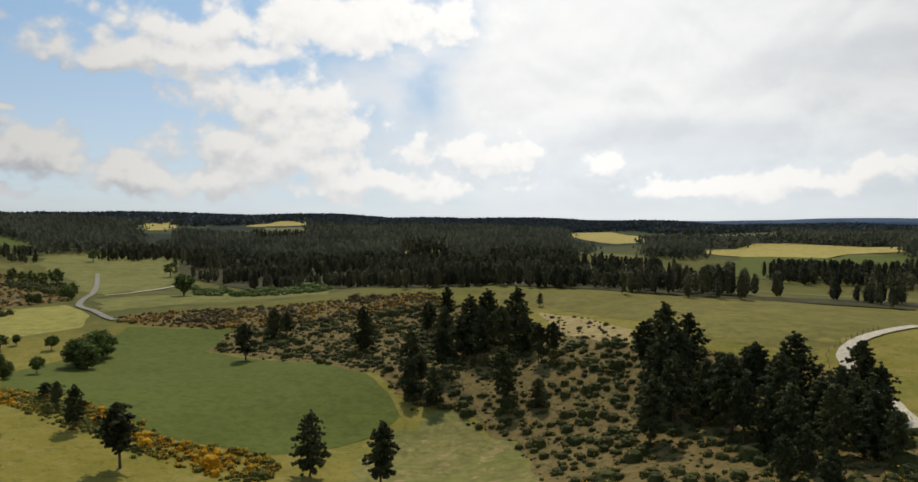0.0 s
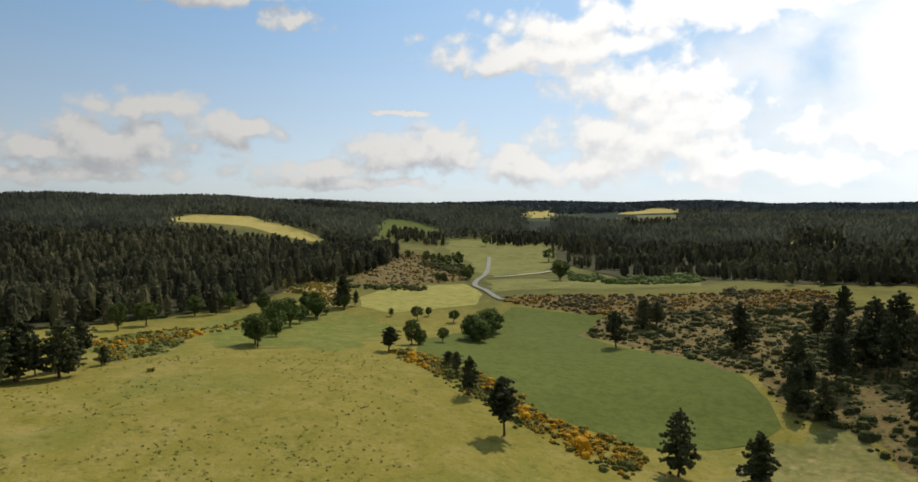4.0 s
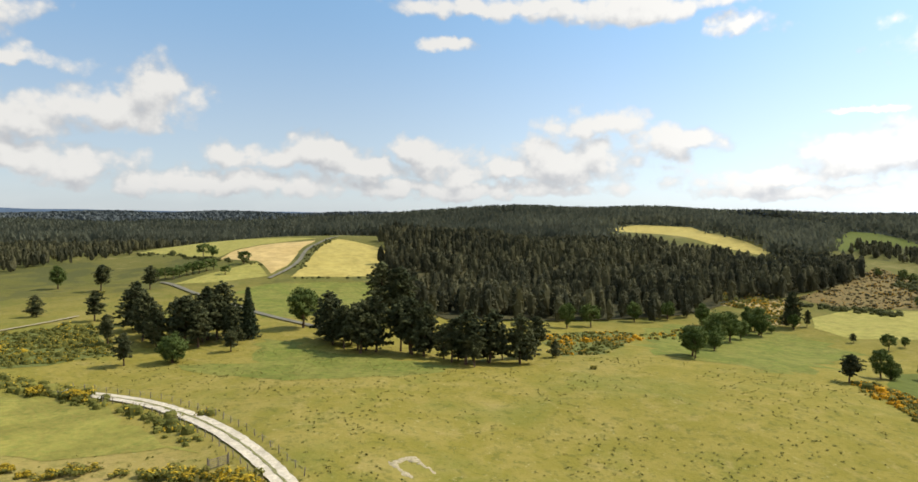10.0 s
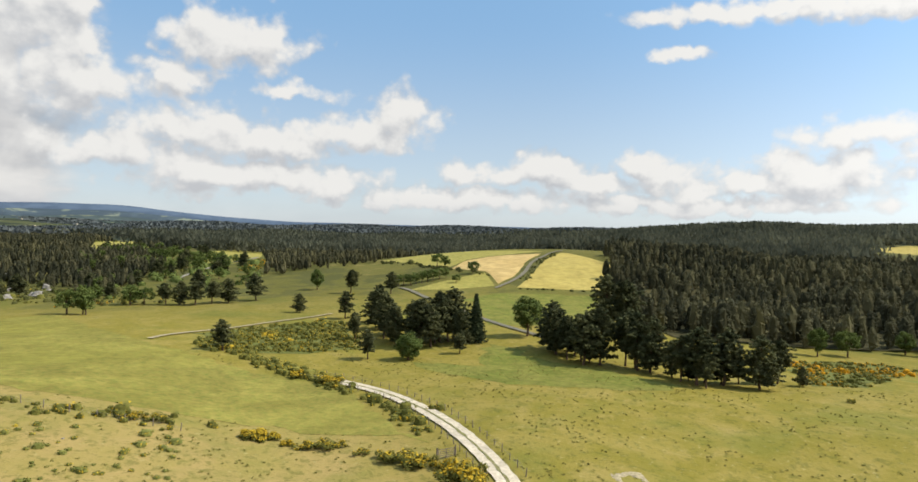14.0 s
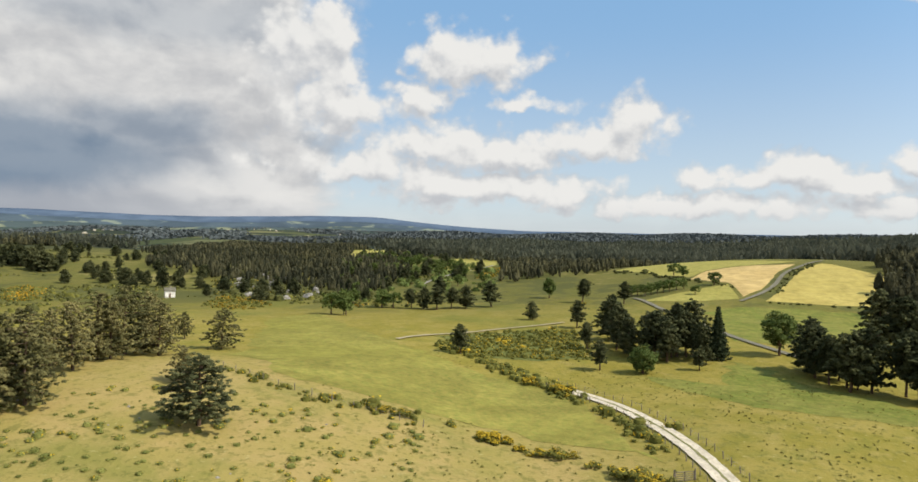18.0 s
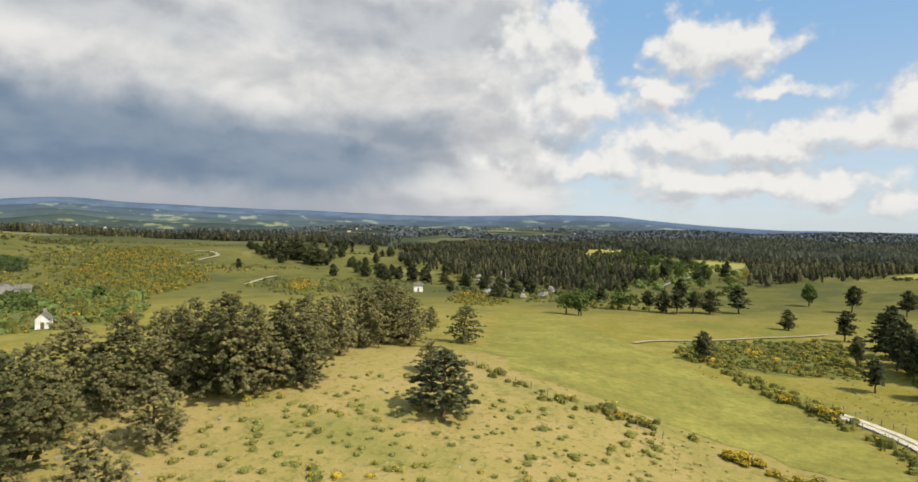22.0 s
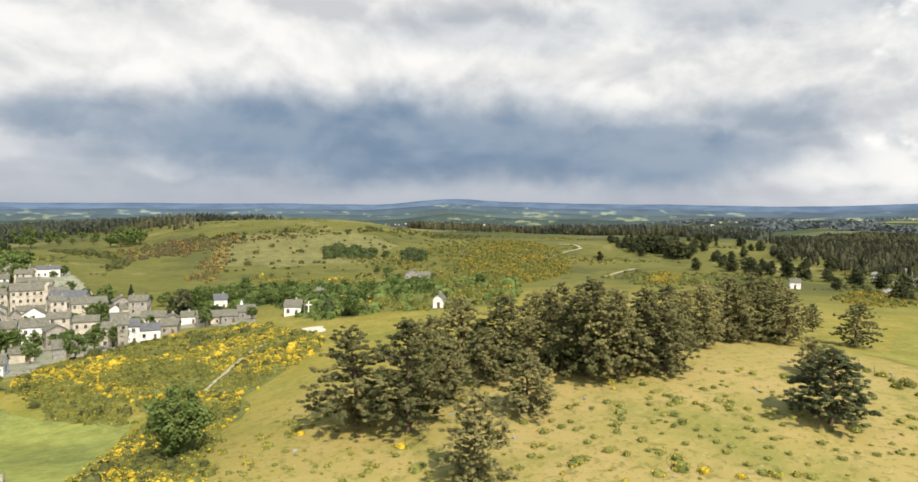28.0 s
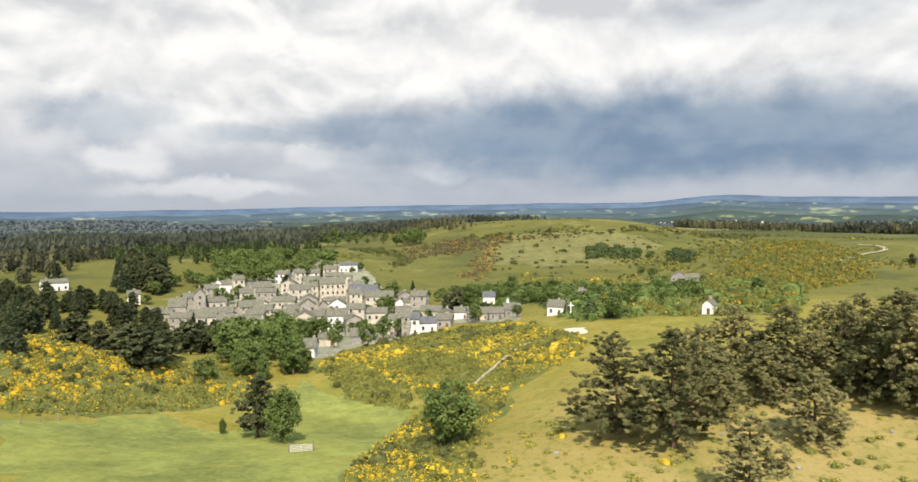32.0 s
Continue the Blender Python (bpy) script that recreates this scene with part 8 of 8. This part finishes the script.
def boulders(ring, count, low, high, label, group, seed):
    rng = np.random.default_rng(seed)
    e = np.array(ring)
    p = rng.uniform(e.min(0), e.max(0), (count * 8, 2))
    p = p[inside(p, ring)][:count]
    for x, y in p:
        s = rng.uniform(low, high)
        ob = new("boulder", ROCKS[rng.integers(5)])
        ob.matrix_basis = Matrix.LocRotScale((x, y, gz(x, y) + 0.1 * s), Euler((0, 0, rng.uniform(0, 6.28))), (s, s * rng.uniform(0.7, 1.2), s * rng.uniform(0.6, 1.3)))
        tagged(ob, label, "rock", group)


boulders(ROCKY_SLOPE, 46, 1.2, 3.4, "weathered grey granite boulder on the wooded slope", "granite boulders", 120)
boulders(DRY_PASTURE, 26, 0.15, 0.4, "small pale stone in the dry grass", "stones in the pasture", 121)


# ---- fences ----
def fence(name, line, gap, label, wires=3, height=1.25, seed=1, skip=0.0):
    """Wooden posts with wires between."""
    rng = random.Random(seed)
    p = np.array(line, float)
    seg = np.linalg.norm(np.diff(p, axis=0), axis=1)
    run = np.concatenate([[0], np.cumsum(seg)])
    n = int(run[-1] / gap)
    s = np.linspace(0, run[-1], n + 1)
    xs, ys = np.interp(s, run, p[:, 0]), np.interp(s, run, p[:, 1])
    root = tagged(new(name), label, "fence")
    root.location = (xs[0], ys[0], gz(xs[0], ys[0]))
    v, f = tube([(0, 0, -0.3), (0, 0, 0.6), (0, 0, height), (0, 0, height + 0.03)], (0.075, 0.07, 0.065, 0.02), 6)
    post_mesh = raw_mesh("post", v, f, M_POST)
    tops = []
    for x, y in zip(xs, ys):
        if rng.random() < skip:
            continue
        k = rng.uniform(0.85, 1.15)
        o = new("post", post_mesh)
        o.parent = root
        o.matrix_basis = Matrix.Translation(-root.location) @ Matrix.LocRotScale((x, y, gz(x, y)), Euler((rng.uniform(-0.08, 0.08), rng.uniform(-0.08, 0.08), rng.uniform(0, 6))), (1.15, 1.15, k))
        tops.append((x, y, gz(x, y)))
    tops = np.array(tops) - np.array(root.location)
    for q in range(wires):
        vv, ff = tube(tops + (0, 0, height * (0.35 + 0.28 * q)), np.full(len(tops), 0.012), 3)
        part("wire", (vv, ff), M_WIRE, root)


M_POST = mixed("weathered_post", (0.20, 0.165, 0.125), (0.27, 0.23, 0.18), (0.14, 0.115, 0.09), 0.8, 0.12)
M_WIRE = mixed("fence_wire", (0.22, 0.21, 0.20), (0.28, 0.27, 0.26), (0.18, 0.15, 0.13), 0.5, 0.1, 0.5)


def beside(line, off):
    p = np.array(line, float)
    t = np.gradient(p, axis=0)
    t /= np.linalg.norm(t, axis=1, keepdims=True)
    return [tuple(q) for q in p + np.stack([-t[:, 1], t[:, 0]], -1) * off]


fence("track_fence", beside(TRACK[1:], 3.0), 3.2, "grey wooden post and wire fence along the track", seed=1)
fence("track_fence_far", beside(TRACK[1:], -3.2), 3.4, "grey wooden post and wire fence on the pasture side", seed=2)
fence("pasture_fence", FENCE_PASTURE, 4.5, "thin post and wire fence across the pasture", 2, seed=3)
fence("meadow_fence", FENCE_EAST, 3.0, "weathered post fence below the broom", 2, seed=4)
fence("slope_fence", FENCE_SLOPE, 3.5, "post and wire fence beside the plateau track", 2, seed=5)

def field_gate(x, y, bearing, width, height, mat, label):
    """A barred field gate between two posts."""
    root = tagged(new("field_gate"), label, "gate")
    root.matrix_basis = pose(x, y, gz(x, y), 0, 0, bearing)
    for sx in (-width / 2 - 0.15, width / 2 + 0.15):
        part("gate_post", tube([(sx, 0, -0.4), (sx, 0, height), (sx, 0, height + 0.35)], (0.14, 0.13, 0.10), 8), M_POST, root)
    for q in range(5):
        z = 0.18 + q * (height - 0.25) / 4
        part("bar", slab(-width / 2, width / 2, -0.04, 0.04, z - 0.05, z + 0.05), mat, root)
    for sx in (-width / 2 + 0.05, 0.0, width / 2 - 0.05):
        part("upright", slab(sx - 0.05, sx + 0.05, -0.05, 0.05, 0.1, height), mat, root)


field_gate(*GATE_MEADOW[0], 192, 3.6, 1.3, M_SHUTTER, "pale metal barred gate in the hollow meadow")
field_gate(*GATE_TRACK[0], 120, 3.2, 1.5, M_POST, "dark weathered wooden gate beside the track")


def fallen_tree():
    x, y = DEAD_AT[0]
    root = tagged(new("dead_tree"), "bleached dead pine leaning among the living trees", "dead tree")
    root.matrix_basis = pose(x, y, gz(x, y), 0, 0, 30)
    part("trunk", tube([(0, 0, -0.2), (0.3, 0, 2.5), (0.9, 0.2, 4.6), (1.8, 0.3, 6.2)], (0.2, 0.16, 0.11, 0.03)), M_DEADWOOD, root)
    rng = np.random.default_rng(9)
    for q in range(9):
        f = rng.uniform(0.4, 0.95)
        base = np.array([1.7 * f * f, 0.25 * f, 6.0 * f])
        d = rng.normal(size=3) * (1, 1, 0.35) + (0.3, 0, -0.1)
        d = d / np.linalg.norm(d) * rng.uniform(1.0, 2.2)
        part("branch", tube([base, base + d * 0.5 + (0, 0, 0.15), base + d], (0.06, 0.045, 0.015), 5), M_DEADWOOD, root)


M_DEADWOOD = mixed("bleached_wood", (0.42, 0.38, 0.32), (0.50, 0.46, 0.40), (0.32, 0.28, 0.23), 0.6, 0.1)
fallen_tree()


def mast(x, y, height, label):
    root = tagged(new("utility_pole"), label, "pole")
    root.matrix_basis = pose(x, y, gz(x, y))
    part("pole", tube([(0, 0, -0.5), (0, 0, height / 2), (0, 0, height)], (0.13, 0.11, 0.08), 8), M_POST, root)
    part("crossarm", slab(-0.7, 0.7, -0.05, 0.05, height - 0.6, height - 0.48), M_POST, root)


for mx, my in MASTS:
    mast(mx, my, 7.5, "thin wooden utility pole on the heath")

for first in (*PINES, *PINES_LONE, *PINES_MID, *PINES_FAR, SPRUCE, *ROUNDS, *LOW_ROUNDS, *ROUNDS_FAR, *BUSHES):
    for o in (*first.children_recursive, first):
        bpy.data.objects.remove(o)
